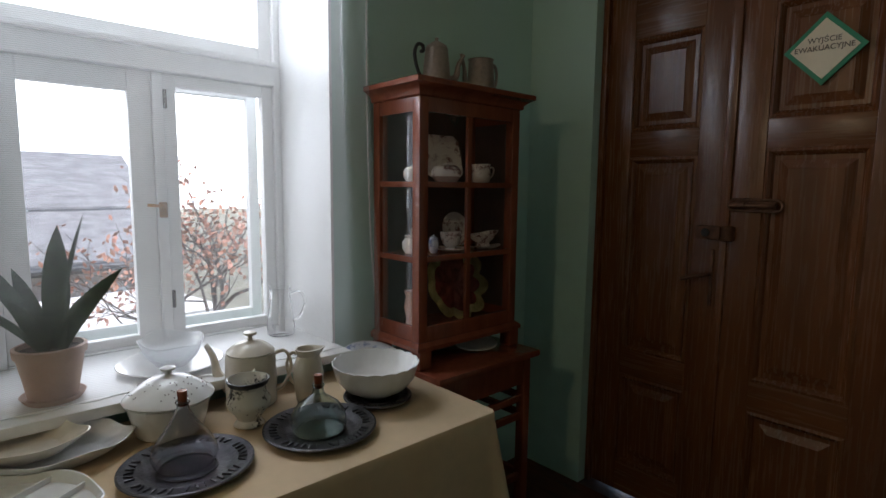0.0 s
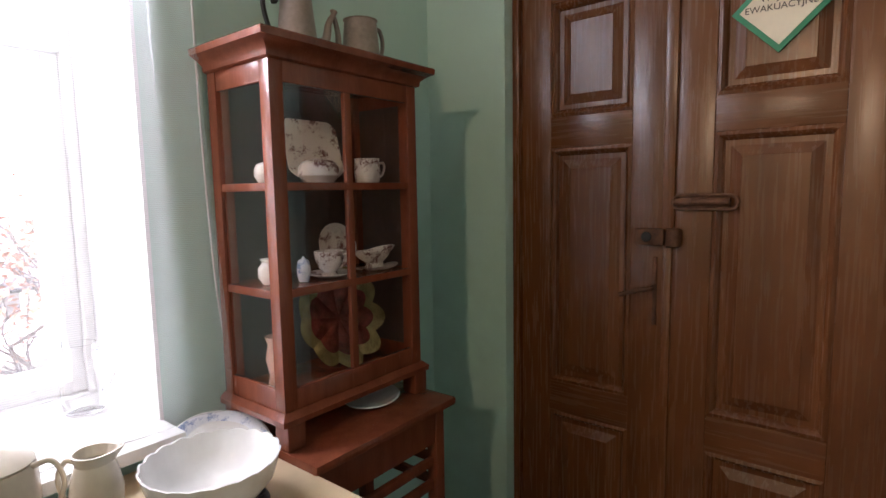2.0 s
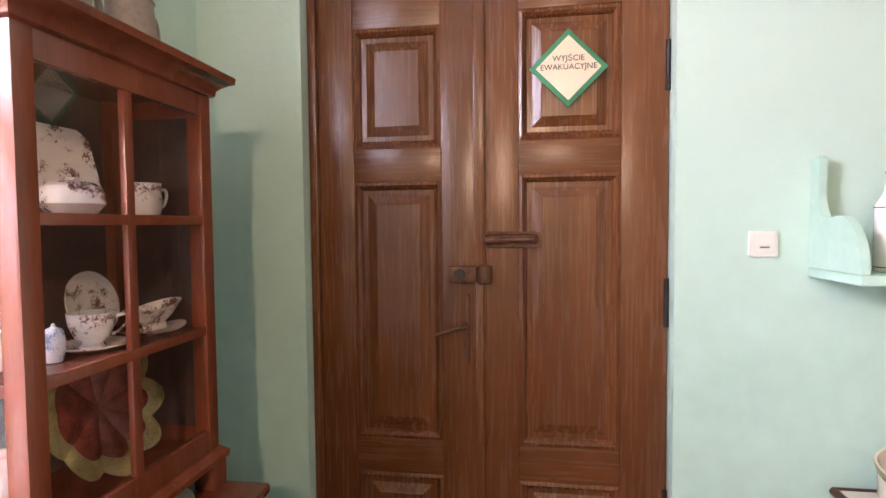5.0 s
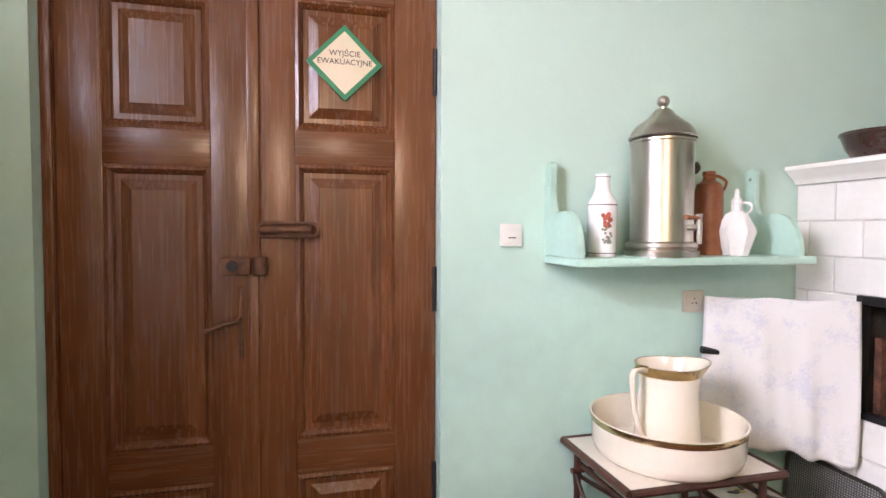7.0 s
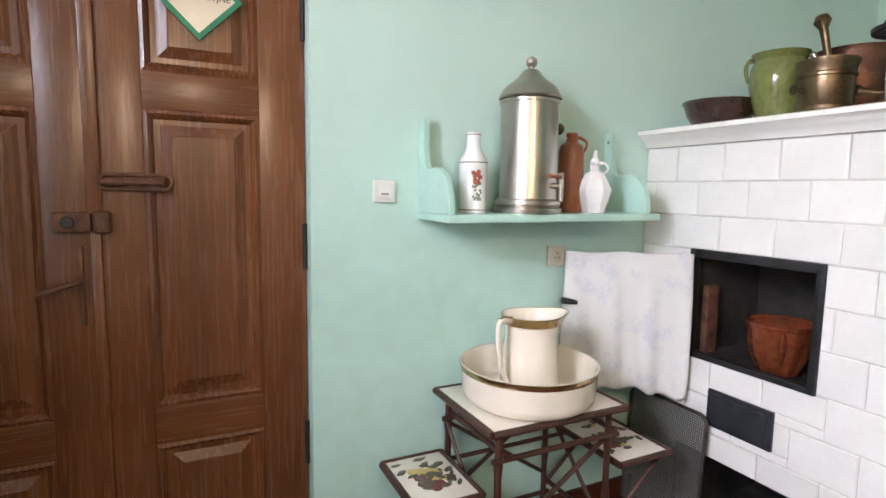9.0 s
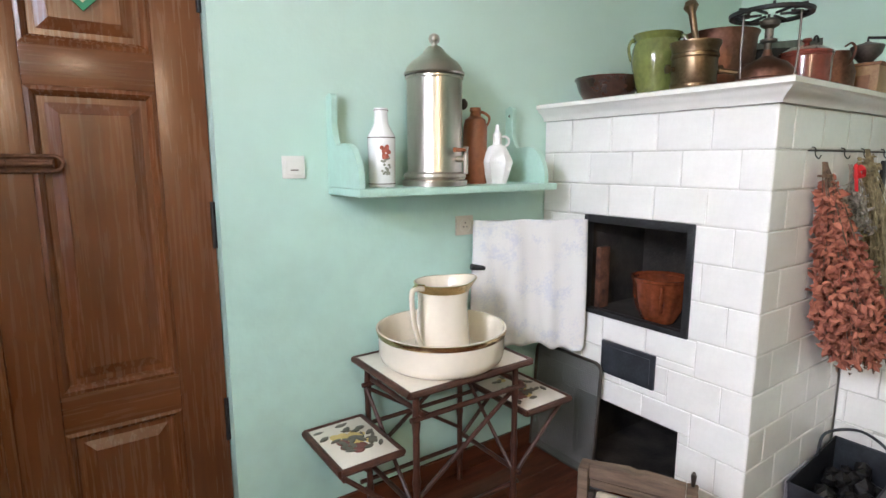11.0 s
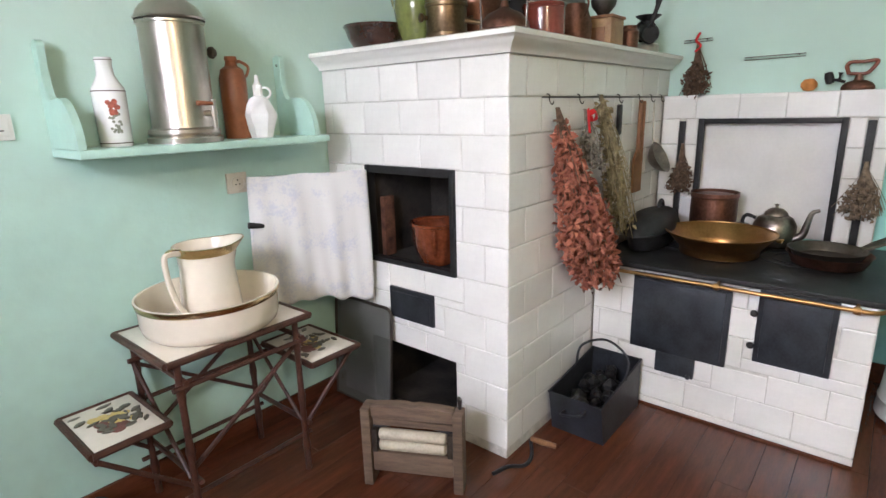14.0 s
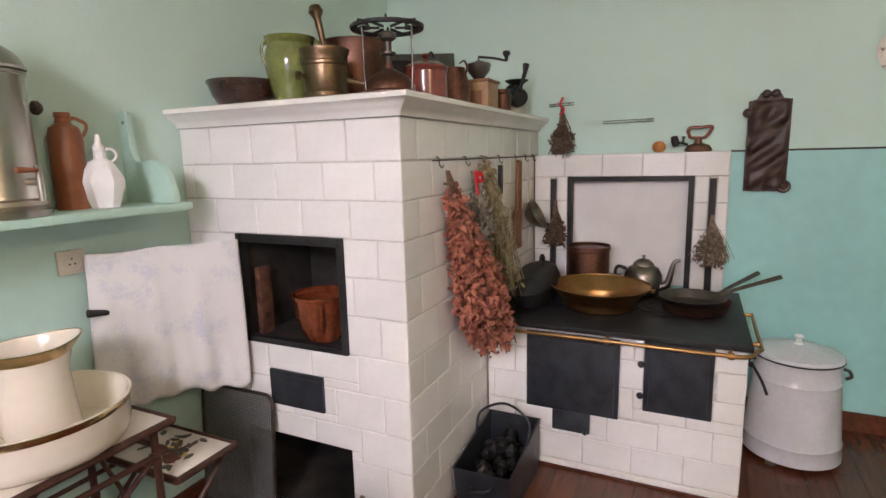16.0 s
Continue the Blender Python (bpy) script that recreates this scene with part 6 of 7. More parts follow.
def stems(a, ends, rad, seed, bm=None):
    rg = random.Random(seed)
    bm = bm or bmesh.new()
    for e in ends:
        mid = a.lerp(e, 0.5) + Vector((rg.uniform(-0.02, 0.02), rg.uniform(-0.02, 0.0), 0))
        tube(smooth_line([a + Vector((rg.uniform(-0.008, 0.008), rg.uniform(-0.008, 0.004), 0)), mid, e], 3), rad, 5, bm)
    return bm


rg = random.Random(11)
A, B = Vector((2.235, SY - 0.04, 1.45)), Vector((2.495, SY - 0.125, 0.70))
RB = thing("dried_leaf_bunch", (0, 0, 0), "big hanging bunch of dried rust red leafy twigs", "dried bunch")
part("stems", stems(A, [A.lerp(B, rg.uniform(0.5, 1.08)) + Vector((rg.uniform(-0.13, 0.13), rg.uniform(-0.07, 0.05), 0)) for _ in range(40)], 0.0025, 2), BROWN_HERB, RB)
tagged(part("leaves", leaf_cloud(lambda s: (A.lerp(B, 0.10 + 0.90 * s), 0.025 + 0.150 * min(1, s * 1.5) * (1 - 0.35 * max(0, s - 0.75) / 0.25)), 2600, 0.033, 0.65, 21, 0.7, 0.75), RED_LEAF, RB, smooth=False), kind="stuff")
tagged(part("seed_heads", leaf_cloud(lambda s: (A.lerp(B, 0.97 + 0.09 * s), 0.105), 90, 0.022, 0.6, 22, 0.9), BROWN_HERB, RB, smooth=False), kind="stuff")
part("tie", tube(arc((2.24, SY - 0.045, 1.40), 0.018, 0, 360, "xy", 14), 0.005, 6), BROWN_HERB, RB)
GB = thing("grey_herb_bunch", (0, 0, 0), "small bunch of dried grey herbs with red ribbon", "dried bunch")
A2, B2 = Vector((2.49, SY - 0.035, 1.44)), Vector((2.53, SY - 0.07, 1.20))
part("stems", stems(A2, [B2 + Vector((rg.uniform(-0.06, 0.06), rg.uniform(-0.03, 0.03), rg.uniform(-0.03, 0.08))) for _ in range(16)], 0.002, 3), GREY_HERB, GB)
tagged(part("flower_heads", leaf_cloud(lambda s: (A2.lerp(B2, 0.35 + 0.65 * s), 0.02 + 0.055 * s), 260, 0.022, 0.7, 31, 0.9), GREY_HERB, GB, smooth=False), kind="stuff")
bm = tube(smooth_line([(2.485, SY - 0.055, 1.44), (2.47, SY - 0.065, 1.40), (2.478, SY - 0.07, 1.34)]), 0.012, 8, flat=0.25)
tube(smooth_line([(2.49, SY - 0.055, 1.42), (2.52, SY - 0.07, 1.43), (2.545, SY - 0.065, 1.40), (2.51, SY - 0.06, 1.39), (2.49, SY - 0.06, 1.41)]), 0.013, 8, bm, flat=0.3)
part("ribbon", bm, RIBBON, GB, "bright red ribbon bow")
SB = thing("straw_herb_bunch", (0, 0, 0), "long bunch of pale dried straw herbs", "dried bunch")
A3, B3 = Vector((2.66, SY - 0.03, 1.50)), Vector((2.82, SY - 0.10, 0.86))
tagged(part("stalks", stems(A3, [A3.lerp(B3, rg.uniform(0.6, 1.08)) + Vector((rg.uniform(-0.09, 0.10), rg.uniform(-0.06, 0.05), 0)) for _ in range(80)], 0.0018, 4), STRAW, SB), kind="stuff")
tagged(part("wisps", leaf_cloud(lambda s: (A3.lerp(B3, 0.05 + 0.95 * s), 0.03 + 0.07 * s), 700, 0.022, 0.6, 41, 0.7), STRAW, SB, smooth=False), kind="stuff")

t = thing("knife_sharpener", (2.91, SY - 0.022, 0), "black handled steel hanging from a hook", "utensil")
part("handle", box(-0.022, 0.022, -0.008, 0.008, 1.31, 1.455, 0.006), IRON, t)
part("blade", box(-0.009, 0.009, -0.003, 0.003, 1.20, 1.312, 0.002), STEEL_DARK, t)
t = thing("wooden_paddle", (3.19, SY - 0.022, 0), "worn wooden paddle with a long handle", "paddle")
part("handle", tube([(0, 0, 1.475), (0, 0, 1.20)], [0.010, 0.012], 10), WOOD_SPOON, t)
part("blade", prism([(-0.02, 1.21), (0.02, 1.21), (0.055, 1.17), (0.060, 0.99), (-0.060, 0.99), (-0.055, 1.17)], 0.014, "y", m=Matrix.Translation((0, -0.007, 0))), WOOD_SPOON, t)
part("spare_handle", tube([(0.05, 0, 1.47), (0.05, 0, 1.15)], 0.010, 10), WOOD_SPOON, t)
t = thing("ladle", (3.37, SY - 0.03, 0), "steel ladle hanging from a hook", "ladle")
part("handle", tube([(0, 0.0, 1.46), (0, 0.0, 1.40), (0.0, -0.01, 1.24)], [0.004, 0.005, 0.006], 8), STEEL, t)
part("bowl", lathe([(0, -0.055), (0.035, -0.048), (0.062, -0.025), (0.078, 0.0), (0.080, 0.004), (0.076, 0.004), (0.058, -0.022), (0, -0.05)], 36, m=pose(0.0, -0.055, 1.165, 62, 0, 0) @ Matrix.Scale(1.15, 4)), STEEL_WORN, t)

# ---- on the range ----
HZ = RZ + 0.0125
t = thing("brass_pan", (3.10, 1.565, HZ + 0.004), "wide shallow brass preserving pan", "preserving pan")
part("bowl", lathe(wall_thick([(0.168, 0), (0.176, 0.004), (0.180, 0.034), (0.186, 0.040), (0.240, 0.104), (0.247, 0.106), (0.248, 0.112)], 0.003), 72), BRASS, t)
part("handle", tube(arc((0.03, -0.262, 0.088), 0.022, 180, 0, "xy", 10), 0.006, 8), BRASS, t)


def frypan(x, y, z, r, h, turn, material, label, length):
    t = thing("frying_pan", (x, y, z), label, "frying pan", "pans on the range", turn=turn)
    part("pan", lathe(wall_thick([(r * 0.78, 0), (r * 0.82, 0.004), (r * 0.96, h * 0.9), (r, h)], 0.003), 56), material, t)
    part("handle", tube([(r * 0.9, 0, h * 0.8), (r + 0.06, 0, h + 0.02), (r + length, 0, h + 0.075)], [0.011, 0.009, 0.012], 10, flat=0.5), STEEL_DARK, t)
    return t


frypan(3.16, 1.125, HZ + 0.004, 0.168, 0.055, -38, COPPER, "copper frying pan with long iron handle", 0.32)
frypan(3.17, 1.135, HZ + 0.030, 0.155, 0.045, -60, STEEL_DARK, "dark steel frying pan stacked in a copper one", 0.30)
t = thing("copper_pot", (3.47, 1.69, HZ + 0.004), "dull copper stock pot with rim", "pot")
t.scale = (1.0, 1.0, 1.15)
part("body", lathe(wall_thick([(0.112, 0), (0.118, 0.006), (0.118, 0.19), (0.123, 0.195), (0.123, 0.215)], 0.004), 48), COPPER, t)
part("lid", lathe([(0.119, 0.198), (0.10, 0.203), (0.03, 0.208), (0, 0.208)], 40), COPPER, t)
t = thing("small_pot", (3.40, 1.535, HZ + 0.004), "small dark steel pot beside the kettle", "pot")
part("body", lathe([(0, 0), (0.052, 0), (0.058, 0.02), (0.056, 0.085), (0.04, 0.10), (0, 0.105)], 32), STEEL_DARK, t)
KT = thing("kettle", (3.43, 1.385, HZ + 0.004), "dented old steel kettle with curved spout", "kettle")
KT.scale = (1.0, 1.0, 1.05)
part("body", lathe([(0, 0), (0.095, 0), (0.100, 0.01), (0.098, 0.10), (0.080, 0.135), (0.055, 0.15), (0, 0.15)], 44), STEEL_WORN, KT)
part("lid", lathe([(0.056, 0.15), (0.052, 0.162), (0.030, 0.180), (0.008, 0.185), (0.007, 0.195), (0.013, 0.200), (0, 0.205)], 32), STEEL_WORN, KT)
part("spout", tube(smooth_line([(-0.02, -0.085, 0.04), (-0.02, -0.125, 0.065), (-0.02, -0.142, 0.13), (-0.02, -0.155, 0.175), (-0.02, -0.185, 0.19)]), [0.022 - 0.0006 * k for k in range(25)], 12), STEEL_WORN, KT)
part("handle", tube(smooth_line([(-0.02, 0.085, 0.13), (-0.02, 0.13, 0.14), (-0.02, 0.145, 0.105), (-0.02, 0.12, 0.06), (-0.02, 0.095, 0.05)]), 0.009, 8), IRON, KT)
RO = thing("roasting_pan", (3.13, 1.90, HZ + 0.004), "long oval black iron roasting pan with lid", "roasting pan", turn=2)
oval = lambda a, r, z: (r * 2.55 * math.cos(a), r * 0.95 * math.sin(a), z)
part("base", lathe([(0, 0), (0.085, 0), (0.095, 0.01), (0.112, 0.085), (0.120, 0.088), (0.118, 0.094), (0, 0.094)], 64, shape=oval), IRON, RO)
part("lid", lathe([(0.118, 0.095), (0.116, 0.105), (0.100, 0.150), (0.080, 0.170), (0.040, 0.180), (0, 0.182)], 64, shape=oval), IRON, RO)
part("handle", tube(arc((0.12, 0, 0.178), 0.035, 0, 180, "xz", 12), 0.010, 8), IRON, RO)

# brooms on the black strips, herbs on the wall
def whisk(x, y, ztop, zbot, r, material, seed, label):
    w = thing("whisk_broom", (0, 0, 0), label, "broom")
    a, b = Vector((x, y, ztop)), Vector((x, y, zbot))
    rr = random.Random(seed)
    ends = [b + Vector((rr.uniform(-0.02, 0.006), rr.gauss(0, r * 0.5), rr.uniform(0, 0.05))) for _ in range(90)]
    part("bristles", stems(a, ends, 0.0016, seed), material, w)
    tagged(part("fluff", leaf_cloud(lambda s: (a.lerp(b, 0.3 + 0.65 * s), 0.012 + r * 0.95 * math.sin(min(1.0, s * 1.1) * 2.1)), 520, 0.022, 0.9, seed, 0.8), material, w, smooth=False), kind="stuff")
    part("binding", tube([(x, y, ztop + 0.03), (x, y, ztop - 0.06)], [0.008, 0.018], 10), material, w)


whisk(PX - 0.045, 1.058, 1.13, 0.885, 0.085, STRAW_BROWN, 51, "short pale straw whisk broom against the splashback")
whisk(PX - 0.045, 1.905, 1.20, 0.95, 0.06, BROWN_HERB, 52, "small brown whisk broom against the splashback")
whisk(XB - 0.045, 1.895, 1.75, 1.49, 0.075, BROWN_HERB, 53, "bunch of dried brown herbs on the wall above the ledge")
t = thing("herb_ribbon", (XB - 0.05, 1.895, 1.76), "red ribbon tied round the dried herbs", "ribbon")
part("bow", tube(smooth_line([(0, -0.005, 0.07), (-0.01, 0.01, 0.03), (0, -0.012, 0.0), (-0.01, 0.012, -0.03)]), 0.012, 8, flat=0.35), RIBBON, t)
for y0, y1, z in ((1.83, 1.98, 1.80), (1.38, 1.66, 1.685)):
    t = thing("wire_rack", (0, 0, 0), "thin wire rack fixed to the green wall", "wire rack")
    part("wire", tube([(XB - 0.02, y0, z), (XB - 0.02, y1, z - 0.003), (XB - 0.02, y1, z - 0.017), (XB - 0.02, y0, z - 0.014)], 0.002, 6, closed=True), STEEL_DARK, t)
    for y in (y0 + 0.03, y1 - 0.03):
        part("nail", tube([(XB - 0.02, y, z - 0.004), (XB, y, z - 0.004)], 0.003, 6), STEEL_DARK, t)

# on the ledge
LZ = 1.495
t = thing("orange", (3.64, 1.345, LZ), "small dried orange on the tiled ledge", "orange")
part("fruit", lathe([(0, 0), (0.022, 0.004), (0.036, 0.022), (0.036, 0.040), (0.022, 0.058), (0.006, 0.062), (0, 0.060)], 28), APPLE, t)
FI = thing("spirit_iron", (3.645, 1.155, LZ), "old copper spirit iron with wooden handle", "iron", turn=90)
FI.scale = (0.95, 0.95, 0.86)
part("sole", lathe([(0, 0), (0.042, 0), (0.044, 0.010), (0.042, 0.022), (0.034, 0.040), (0.016, 0.052), (0, 0.054)], 36, shape=lambda a, q, z: (q * 1.65 * math.cos(a) - 0.01, q * math.sin(a), z)), COPPER, FI)
part("tank", lathe([(0, -0.035), (0.018, -0.03), (0.022, 0), (0.018, 0.03), (0, 0.035)], 20, m=pose(0.115, 0, 0.070, 0, 12)), IRON, FI)
part("pipe", tube([(0.045, 0, 0.045), (0.08, 0, 0.058), (0.115, 0, 0.060)], 0.008, 8), IRON, FI)
part("valve", tube([(0.072, 0, 0.055), (0.070, 0, 0.082), (0.068, 0, 0.098)], [0.006, 0.005, 0.012], 8), IRON, FI)
part("stem", tube([(-0.01, 0, 0.05), (-0.01, 0, 0.088)], [0.022, 0.013], 12), COPPER, FI)
part("handle", tube(smooth_line([(0.035, 0, 0.090), (-0.030, 0, 0.086), (-0.055, 0, 0.105), (-0.075, 0, 0.152), (-0.02, 0, 0.150), (0.035, 0, 0.150), (0.050, 0, 0.120)])[:-1], 0.010, 10, closed=True), WOOD_CAB, FI, "curved red brown wooden handle")
t = thing("carved_panel", (XB - 0.004, 0.818, 1.52), "dark brown carved wooden relief panel on the wall", "wall carving")
board = [(-0.098, -0.240), (0.098, -0.240), (0.098, 0.226), (0.060, 0.238), (0.045, 0.268), (0.018, 0.282), (0.0, 0.272), (-0.022, 0.284), (-0.045, 0.262), (-0.060, 0.238), (-0.098, 0.232)]
part("board", prism(board, -0.022, "x"), CARVED, t)
bm = bmesh.new()
NR, NC = 64, 26
relief = []
for i in range(NR + 1):
    v = -0.236 + 0.466 * i / NR
    row = []
    for j in range(NC + 1):
        u = -0.094 + 0.188 * j / NC
        fade = min(1.0, (0.094 - abs(u)) / 0.020) * min(1.0, (0.236 - abs(v)) / 0.020 if v < 0 else (0.230 - v) / 0.015)
        drape = abs(math.sin(26 * u + 13 * v + 1.2 * math.sin(11 * v))) ** 1.5
        bulge = math.exp(-((u + 0.03) / 0.05) ** 2 - ((v + 0.15) / 0.09) ** 2) + 0.8 * math.exp(-((u - 0.045) / 0.035) ** 2 - ((v - 0.12) / 0.08) ** 2)
        row.append(bm.verts.new((-0.0215 - max(0.0, fade) * (0.012 * drape + 0.020 * bulge + 0.004 * math.sin(70 * v + 40 * u)), u, v)))
    relief.append(row)
for p, q in zip(relief, relief[1:]):
    for j in range(NC):
        bm.faces.new((p[j], p[j + 1], q[j + 1], q[j]))
part("relief", bm, CARVED, t, "carved drapery in relief")
for u, v, q in ((0.100, 0.170, 0.024), (-0.088, -0.215, 0.034), (0.020, 0.262, 0.022), (-0.022, 0.262, 0.022)):
    part("carved_scroll", lathe([(0, 0.020), (q * 0.35, 0.019), (q * 0.5, 0.014), (q * 0.8, 0.016), (q, 0.008), (q, -0.002), (0, -0.002)], 20, m=pose(-0.018, u, v, 0, -90)), CARVED, t)
t = thing("wall_plate", (XB - 0.004, 0.277, 1.95), "patterned ceramic plate on the green wall", "plate")
part("dish", lathe([(0, 0), (0.07, 0.0), (0.115, 0.018), (0.118, 0.022), (0.07, 0.006), (0, 0.006)], 44, m=pose(0, 0, 0, 0, -90)), PORC_FLOWER, t)

# ---- bucket and coal box ----
BK = thing("enamel_bucket", (3.33, 0.655, 0.02), "tall white enamel bucket with lid and bail handle", "bucket")
part("body", lathe([(0, 0), (0.205, 0), (0.214, 0.006), (0.214, 0.012), (0.208, 0.08), (0.211, 0.085), (0.206, 0.092), (0.186, 0.38), (0.188, 0.386), (0.184, 0.392), (0.178, 0.485), (0.182, 0.490), (0.180, 0.496), (0, 0.496)], 64), ENAMEL, BK)
lid = part("lid", lathe([(0.188, 0.490), (0.192, 0.498), (0.186, 0.510), (0.150, 0.524), (0.090, 0.534), (0.050, 0.546), (0, 0.548)], 64), ENAMEL, BK, "cream enamel lid")
part("rim_line", lathe([(0.1885, 0.486), (0.193, 0.488), (0.193, 0.494), (0.1885, 0.496)], 64), BLACK, BK)
part("lid_knob", lathe([(0.022, 0.547), (0.014, 0.553), (0.012, 0.575), (0.020, 0.583), (0.016, 0.592), (0, 0.594)], 20), PORC, lid)
for a in (100, 255):
    c, s = math.cos(radians(a)), math.sin(radians(a))
    part("ear", tube(smooth_line([(0.183 * c, 0.183 * s, 0.46), (0.205 * c, 0.205 * s, 0.455), (0.215 * c, 0.215 * s, 0.43), (0.195 * c, 0.195 * s, 0.415)]), 0.008, 8), BLACK, BK)
part("bail_handle", tube(smooth_line([(0.20 * math.cos(radians(100)), 0.20 * math.sin(radians(100)), 0.435), (-0.15, 0.16, 0.39), (-0.205, 0.14, 0.345)]), 0.007, 8), BLACK, BK, "black wire bail handle")
for a in (30, 150, 270):
    part("foot", box(-0.03, 0.03, -0.02, 0.02, -0.02, 0.001, 0.003, None, Matrix.Rotation(radians(a), 4, "Z") @ Matrix.Translation((0.18, 0, 0))), STEEL, BK)

CB = thing("coal_scuttle", (2.50, 1.895, 0), "black sheet metal coal box with bail handle", "coal box")
bm = bmesh.new()
lx, wy = 0.21, 0.125
tk = 0.004
rings = []
for g, top in ((0.0, False), (0.0, True), (tk, True), (tk, False)):
    zl, zr = (0.20, 0.25) if top else (g, g)
    xl = -lx - 0.04 if top else -lx
    rings.append([bm.verts.new(p) for p in ((xl + g, -wy + g, zl), (lx - g, -wy + g, zr), (lx - g, wy - g, zr), (xl + g, wy - g, zl))])
for p, q in zip(rings, rings[1:]):
    for i in range(4):
        bm.faces.new((p[i], p[(i + 1) % 4], q[(i + 1) % 4], q[i]))
bm.faces.new(rings[0])
bm.faces.new(rings[-1])
part("box", bm, IRON_BLUE, CB, smooth=False)
rim = [(-lx - 0.04, -wy, 0.20), (lx, -wy, 0.25), (lx, wy, 0.25), (-lx - 0.04, wy, 0.20)]
part("rolled_rim", tube(rim, 0.005, 8, closed=True), IRON_BLUE, CB)
part("bail_handle", tube(smooth_line([(0.02, -wy, 0.22), (0.05, -wy * 0.9, 0.32), (0.07, 0, 0.37), (0.05, wy * 0.9, 0.32), (0.02, wy, 0.22)]), 0.006, 8), IRON_BLUE, CB)
part("front_handle", tube(smooth_line([(-lx - 0.03, -0.05, 0.16), (-lx - 0.07, -0.04, 0.15), (-lx - 0.075, 0.04, 0.13), (-lx - 0.02, 0.05, 0.12)]), 0.006, 8), IRON_BLUE, CB)
rr = random.Random(14)
for k in range(46):
    bm = bmesh.new()
    bmesh.ops.create_icosphere(bm, subdivisions=1, radius=rr.uniform(0.028, 0.045))
    for v in bm.verts:
        v.co *= rr.uniform(0.75, 1.2)
    x, y = rr.uniform(-lx + 0.02, lx - 0.05), rr.uniform(-wy + 0.045, wy - 0.045)
    bm.transform(Matrix.Translation((x, y, 0.05 + 0.11 * (k / 46) + 0.02 * rr.random())))
    part("coal_lump", bm, COAL, CB, smooth=False)

# ---- outside the window ----
GZ = -4.2
solo("ground", box(-300, XL - 0.62, -300, 300, GZ - 0.5, GZ), GROUND, (0, 0, 0), "grass and gravel yard below the window", "ground", kind="structure", smooth=False)
bm = bmesh.new()
sky_pts = [(-140 * math.cos(radians(a)), 140 * math.sin(radians(a))) for a in range(-60, 61, 6)]
low = [bm.verts.new((x, y, GZ - 1)) for x, y in sky_pts]
high = [bm.verts.new((x, y, 90)) for x, y in sky_pts]
for k in range(len(low) - 1):
    bm.faces.new((low[k], low[k + 1], high[k + 1], high[k]))
solo("backdrop", bm, OVERCAST, (0, 0, 0), "plain bright overcast sky beyond the roofs", "sky", kind="structure")
HOUSE = thing("neighbour_house", (-21.0, 3.0, GZ), "pale plastered house with grey weathered roof", "house", turn=8)
hw = part("wall", box(-4, 4, -8, 1.8, 0, 3.6), PLASTER, HOUSE, smooth=False)
part("roof", prism([(-4.6, 3.5), (0, 6.7), (4.6, 3.5), (4.6, 3.3), (0, 6.45), (-4.6, 3.3)], 10.6, "y", m=Matrix.Translation((0, -8.4, 0))), ROOF, HOUSE, "grey weathered roof", smooth=False)
for k in (0, 4):
    part("roof_batten", box(4.55 - 0.5 * k, 4.62 - 0.5 * k, -8.4, 2.2, 3.56 + 0.348 * k, 3.62 + 0.348 * k), ROOF, HOUSE, smooth=False)
for y in (-6.4, -4.2, -2.0, 0.2):
    w = part("window", box(3.98, 4.04, y - 0.5, y + 0.5, 1.2, 2.7), WHITE, HOUSE, smooth=False)
    part("pane", box(4.041, 4.05, y - 0.42, y + 0.42, 1.28, 2.62), IRON_BLUE, w, smooth=False)
part("gutter", tube([(4.66, -8.4, 3.38), (4.66, 2.2, 3.38)], 0.07, 8), STEEL_DARK, HOUSE)
SHED = thing("low_outbuilding", (-12.5, 2.2, GZ), "low outbuilding with pale flat roof", "outbuilding", turn=8)
part("wall", box(-1.5, 1.5, -5, 2.4, 0, 2.9), PLASTER, SHED, smooth=False)
part("roof", box(-1.7, 1.7, -5.2, 2.6, 2.9, 3.05), CEIL, SHED, smooth=False)

TREE = thing("autumn_tree", (-8.4, 3.55, GZ), "autumn tree with sparse reddish leaves and thin twigs", "tree")
rr = random.Random(77)
bm = bmesh.new()
tips = []


def grow_limb(p, d, length, rad, level):
    pts, q, dd = [p], p.copy(), d.copy()
    for k in range(5):
        dd = (dd + Vector((rr.gauss(0, 0.13), rr.gauss(0, 0.13), rr.gauss(0.02, 0.09)))).normalized()
        q = q + dd * length / 5
        pts.append(q.copy())
    tube(pts, [rad * (1 - 0.13 * k) for k in range(6)], 6 if level < 2 else 4, bm)
    if level >= 4:
        tips.append((pts[2], pts[5]))
        return
    for k in range(4 if level else 5):
        s = pts[2 + k % 4]
        nd = (dd + Vector((rr.gauss(0, 0.75), rr.gauss(0, 0.75), rr.gauss(0.15, 0.45)))).normalized()
        grow_limb(s, nd, length * rr.uniform(0.55, 0.75), rad * 0.48, level + 1)


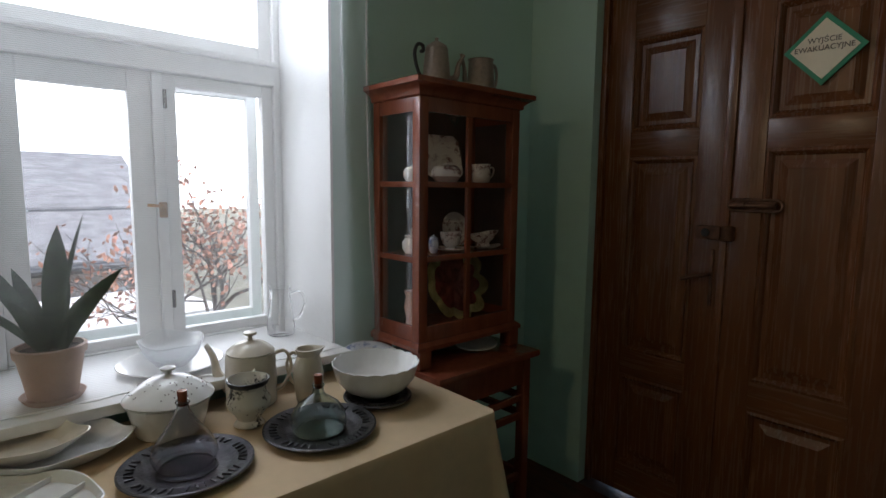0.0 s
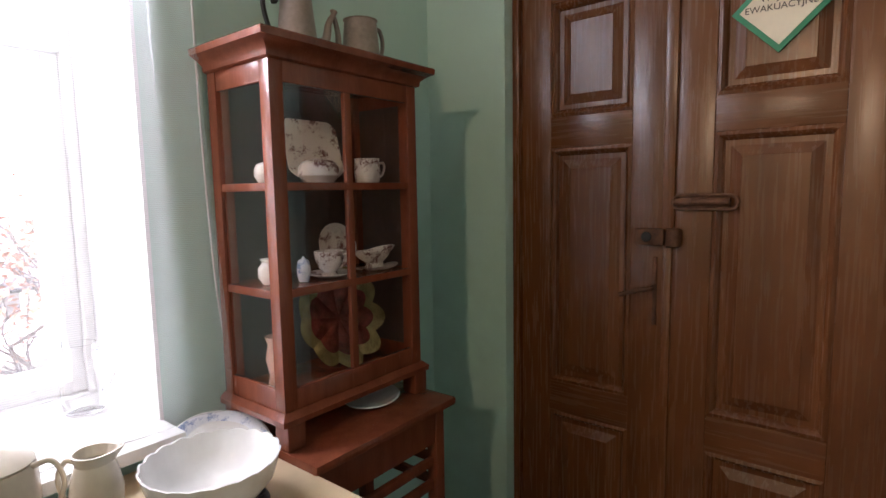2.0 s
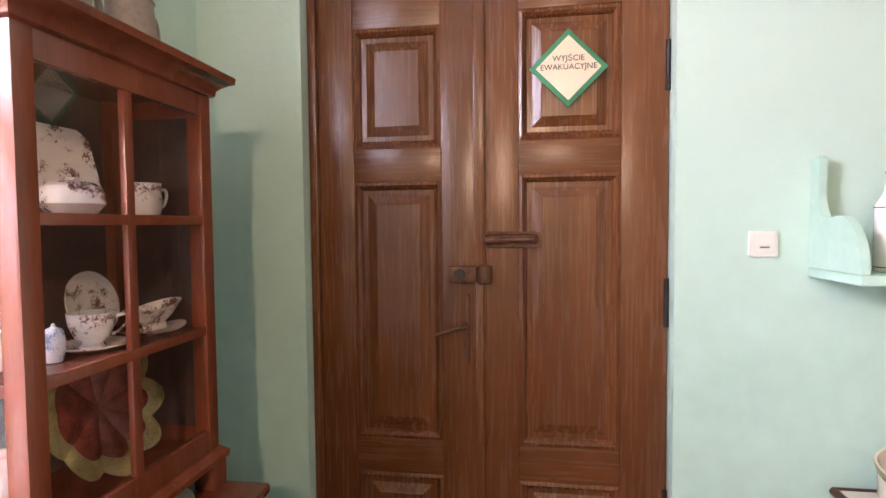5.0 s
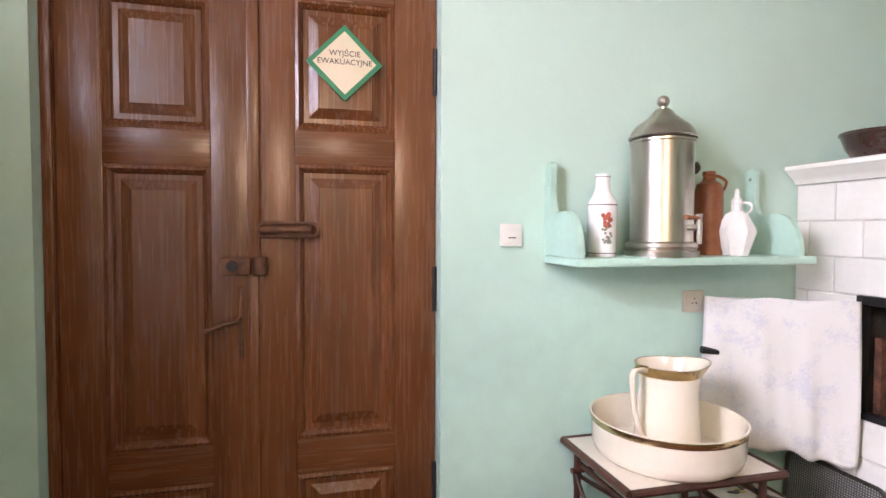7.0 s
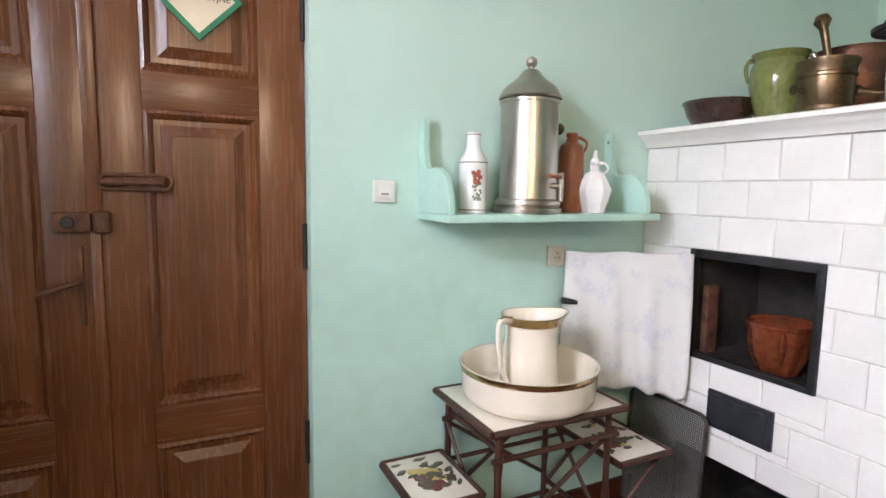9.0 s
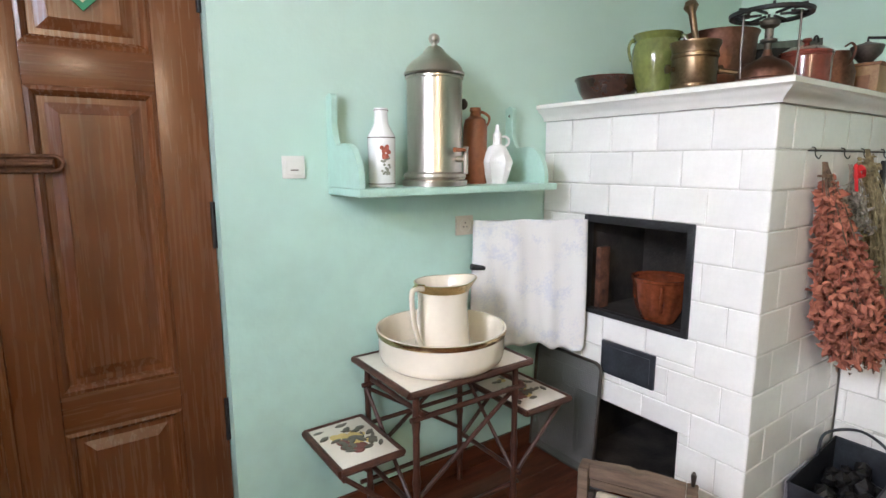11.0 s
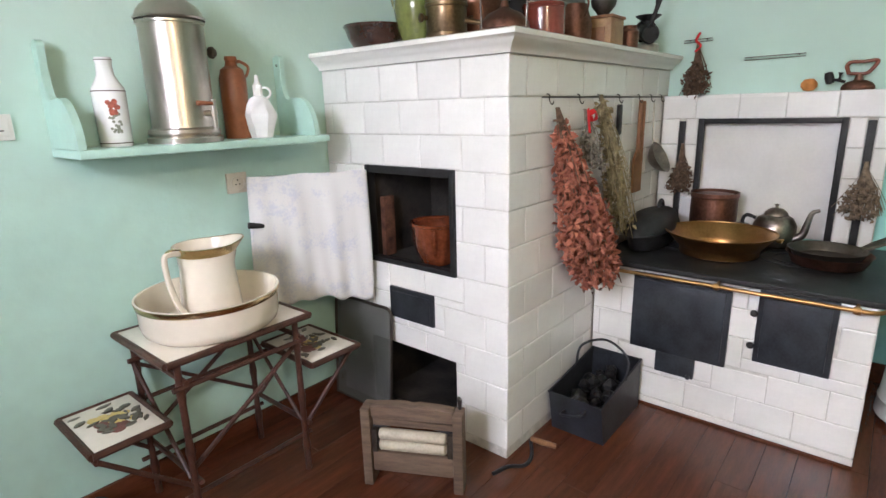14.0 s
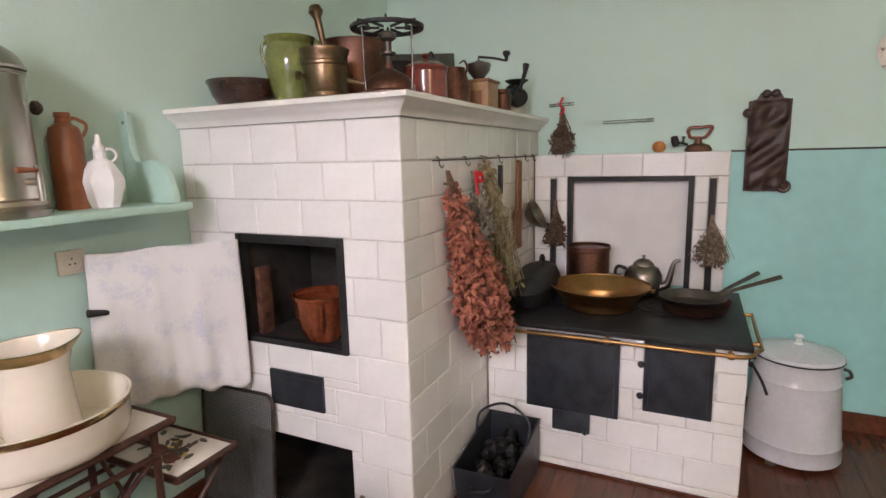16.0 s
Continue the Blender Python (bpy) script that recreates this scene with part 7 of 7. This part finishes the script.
grow_limb(Vector((0, 0, 0)), Vector((0, 0, 1)), 3.0, 0.15, 0)
part("trunk", bm, BARK, TREE)
verts, faces = [], []
for a, b in tips:
    for _ in range(7):
        p = a.lerp(b, rr.random()) + Vector((rr.gauss(0, 0.10), rr.gauss(0, 0.10), rr.gauss(0, 0.10)))
        u = Vector((rr.gauss(0, 1), rr.gauss(0, 1), rr.gauss(0, 1))).normalized()
        w = u.orthogonal().normalized()
        s = rr.uniform(0.03, 0.06)
        k = len(verts)
        verts += [(p - u * s)[:], (p + w * s * 0.6)[:], (p + u * s)[:], (p - w * s * 0.6)[:]]
        faces.append((k, k + 1, k + 2, k + 3))
me = bpy.data.meshes.new("crown")
me.from_pydata(verts, [], faces)
me.materials.append(RED_FOLIAGE)
crown = new("crown", me)
crown.parent = TREE
tagged(crown, kind="stuff")

# ---- tiles and planks ----
TILE_MESHES = {}


def tile_mesh(w, h, material, depth=0.02, name="tile"):
    """A glazed slab in the xz plane, facing -y, with a rounded edge."""
    key = (round(w, 3), round(h, 3), material.name)
    if key not in TILE_MESHES:
        rings, faces, verts = [], [], []
        for ins, d in ((0.0, depth), (0.0, 0.004), (0.0015, 0.0012), (0.005, 0.0)):
            k = len(verts)
            verts += [(ins, d, ins), (w - ins, d, ins), (w - ins, d, h - ins), (ins, d, h - ins)]
            if k:
                faces += [(k - 4 + i, k - 4 + (i + 1) % 4, k + (i + 1) % 4, k + i) for i in range(4)]
        faces.append((12, 13, 14, 15))
        me = bpy.data.meshes.new(name)
        me.from_pydata(verts, [], faces)
        me.materials.append(material)
        TILE_MESHES[key] = me
    return TILE_MESHES[key]


rng = random.Random(7)


def lay(parent, rows, u0, u1, width, first, holes, place, gap=0.0036, flip=0):
    for k, (top, bottom) in enumerate(zip(rows, rows[1:])):
        u = u0 - (width - first if (k + flip) % 2 else 0)
        while u < u1 - 0.004:
            rect = (max(u, u0), min(u + width, u1), bottom, top)
            u += width
            if rect[1] - rect[0] < 0.012:
                continue
            for a, b, c, d in cut(rect, holes):
                if b - a < 0.014 or d - c < 0.014:
                    continue
                ob = new("tile", tile_mesh(b - a - gap, d - c - gap, TILE))
                ob.parent = parent
                ob.matrix_basis = place(a + gap / 2, c + gap / 2, b - a - gap) @ pose(0, rng.uniform(-0.0006, 0.0006), 0, rng.uniform(-0.3, 0.3), 0, rng.uniform(-0.3, 0.3))


grow = lambda r, g: (r[0] - g, r[1] + g, r[2] - g, r[3] + g)
# front, facing the window: the tile's own x runs towards smaller y
lay(STOVE, ROWS, SY, YD - 0.004, 0.2195, 0.11, [grow(OVEN, 0.004), grow(VENT, 0.001), NICHE], lambda u, v, w: pose(SX, u + w, v, 0, 0, -90))
lay(STOVE, ROWS, SX, XB - 0.006, 0.237, 0.125, [(RX + 0.0, XB, -1, RZ + 0.014), (PX, XB, RZ, 1.494)], lambda u, v, w: pose(u, SY, v), flip=1)
RROWS = [0.702, 0.589, 0.456, 0.311, 0.175, 0.043]
lay(RANGE, RROWS, RY0, RY1, 0.2195, 0.11, [D1, D1B, D2], lambda u, v, w: pose(RX, u + w, v, 0, 0, -90))
lay(RANGE, RROWS, RX + 0.001, XB - 0.01, 0.2195, 0.11, [], lambda u, v, w: pose(u, RY0, v))
lay(BACK, [1.494, 1.365], 0.985, RY1, 0.2195, 0.2195, [], lambda u, v, w: pose(PX, u + w, v, 0, 0, -90))
for y0, y1 in ((0.985, 1.043), (1.081, 1.151), (1.844, 1.909), (1.947, 2.045)):
    lay(BACK, [1.365, 1.22, 1.07, 0.92, RZ + 0.014], y0, y1, 0.2195, 0.2195, [], lambda u, v, w: pose(PX, u + w, v, 0, 0, -90))
for k, y in enumerate((0.985, 1.2045, 1.424, 1.6435, 1.83)):
    ob = new("tile", tile_mesh(0.215 if k < 4 else 0.18, 0.09, TILE))
    ob.parent = BACK
    ob.matrix_basis = pose(PX, y + (0.217 if k < 4 else 0.18), 1.4945, 0, 0, -90) @ pose(0, 0, 0, -90)

# floor planks
PW = 0.118
for i in range(31):
    y = YD - (i + 1) * PW
    if y < -0.55:
        break
    x = XL - rng.uniform(0.0, 0.9)
    while x < XB:
        length = 1.18
        a, b = max(x, XL), min(x + length, XB)
        x += length
        if b - a < 0.03:
            continue
        key = ("plank", round(b - a, 3))
        if key not in TILE_MESHES:
            w, h, verts, faces = b - a - 0.0008, PW - 0.0008, [], []
            for ins, z in ((0, -0.012), (0, -0.0008), (0.0008, 0.0)):
                k = len(verts)
                verts += [(ins, ins, z), (w - ins, ins, z), (w - ins, h - ins, z), (ins, h - ins, z)]
                if k:
                    faces += [(k - 4 + q, k - 4 + (q + 1) % 4, k + (q + 1) % 4, k + q) for q in range(4)]
            faces.append((8, 9, 10, 11))
            me = bpy.data.meshes.new("plank")
            me.from_pydata(verts, [], faces)
            me.materials.append(WOOD_FLOOR)
            TILE_MESHES[key] = me
        ob = new("plank", TILE_MESHES[key])
        ob.parent = floor
        ob.matrix_basis = pose(a, y, 0)
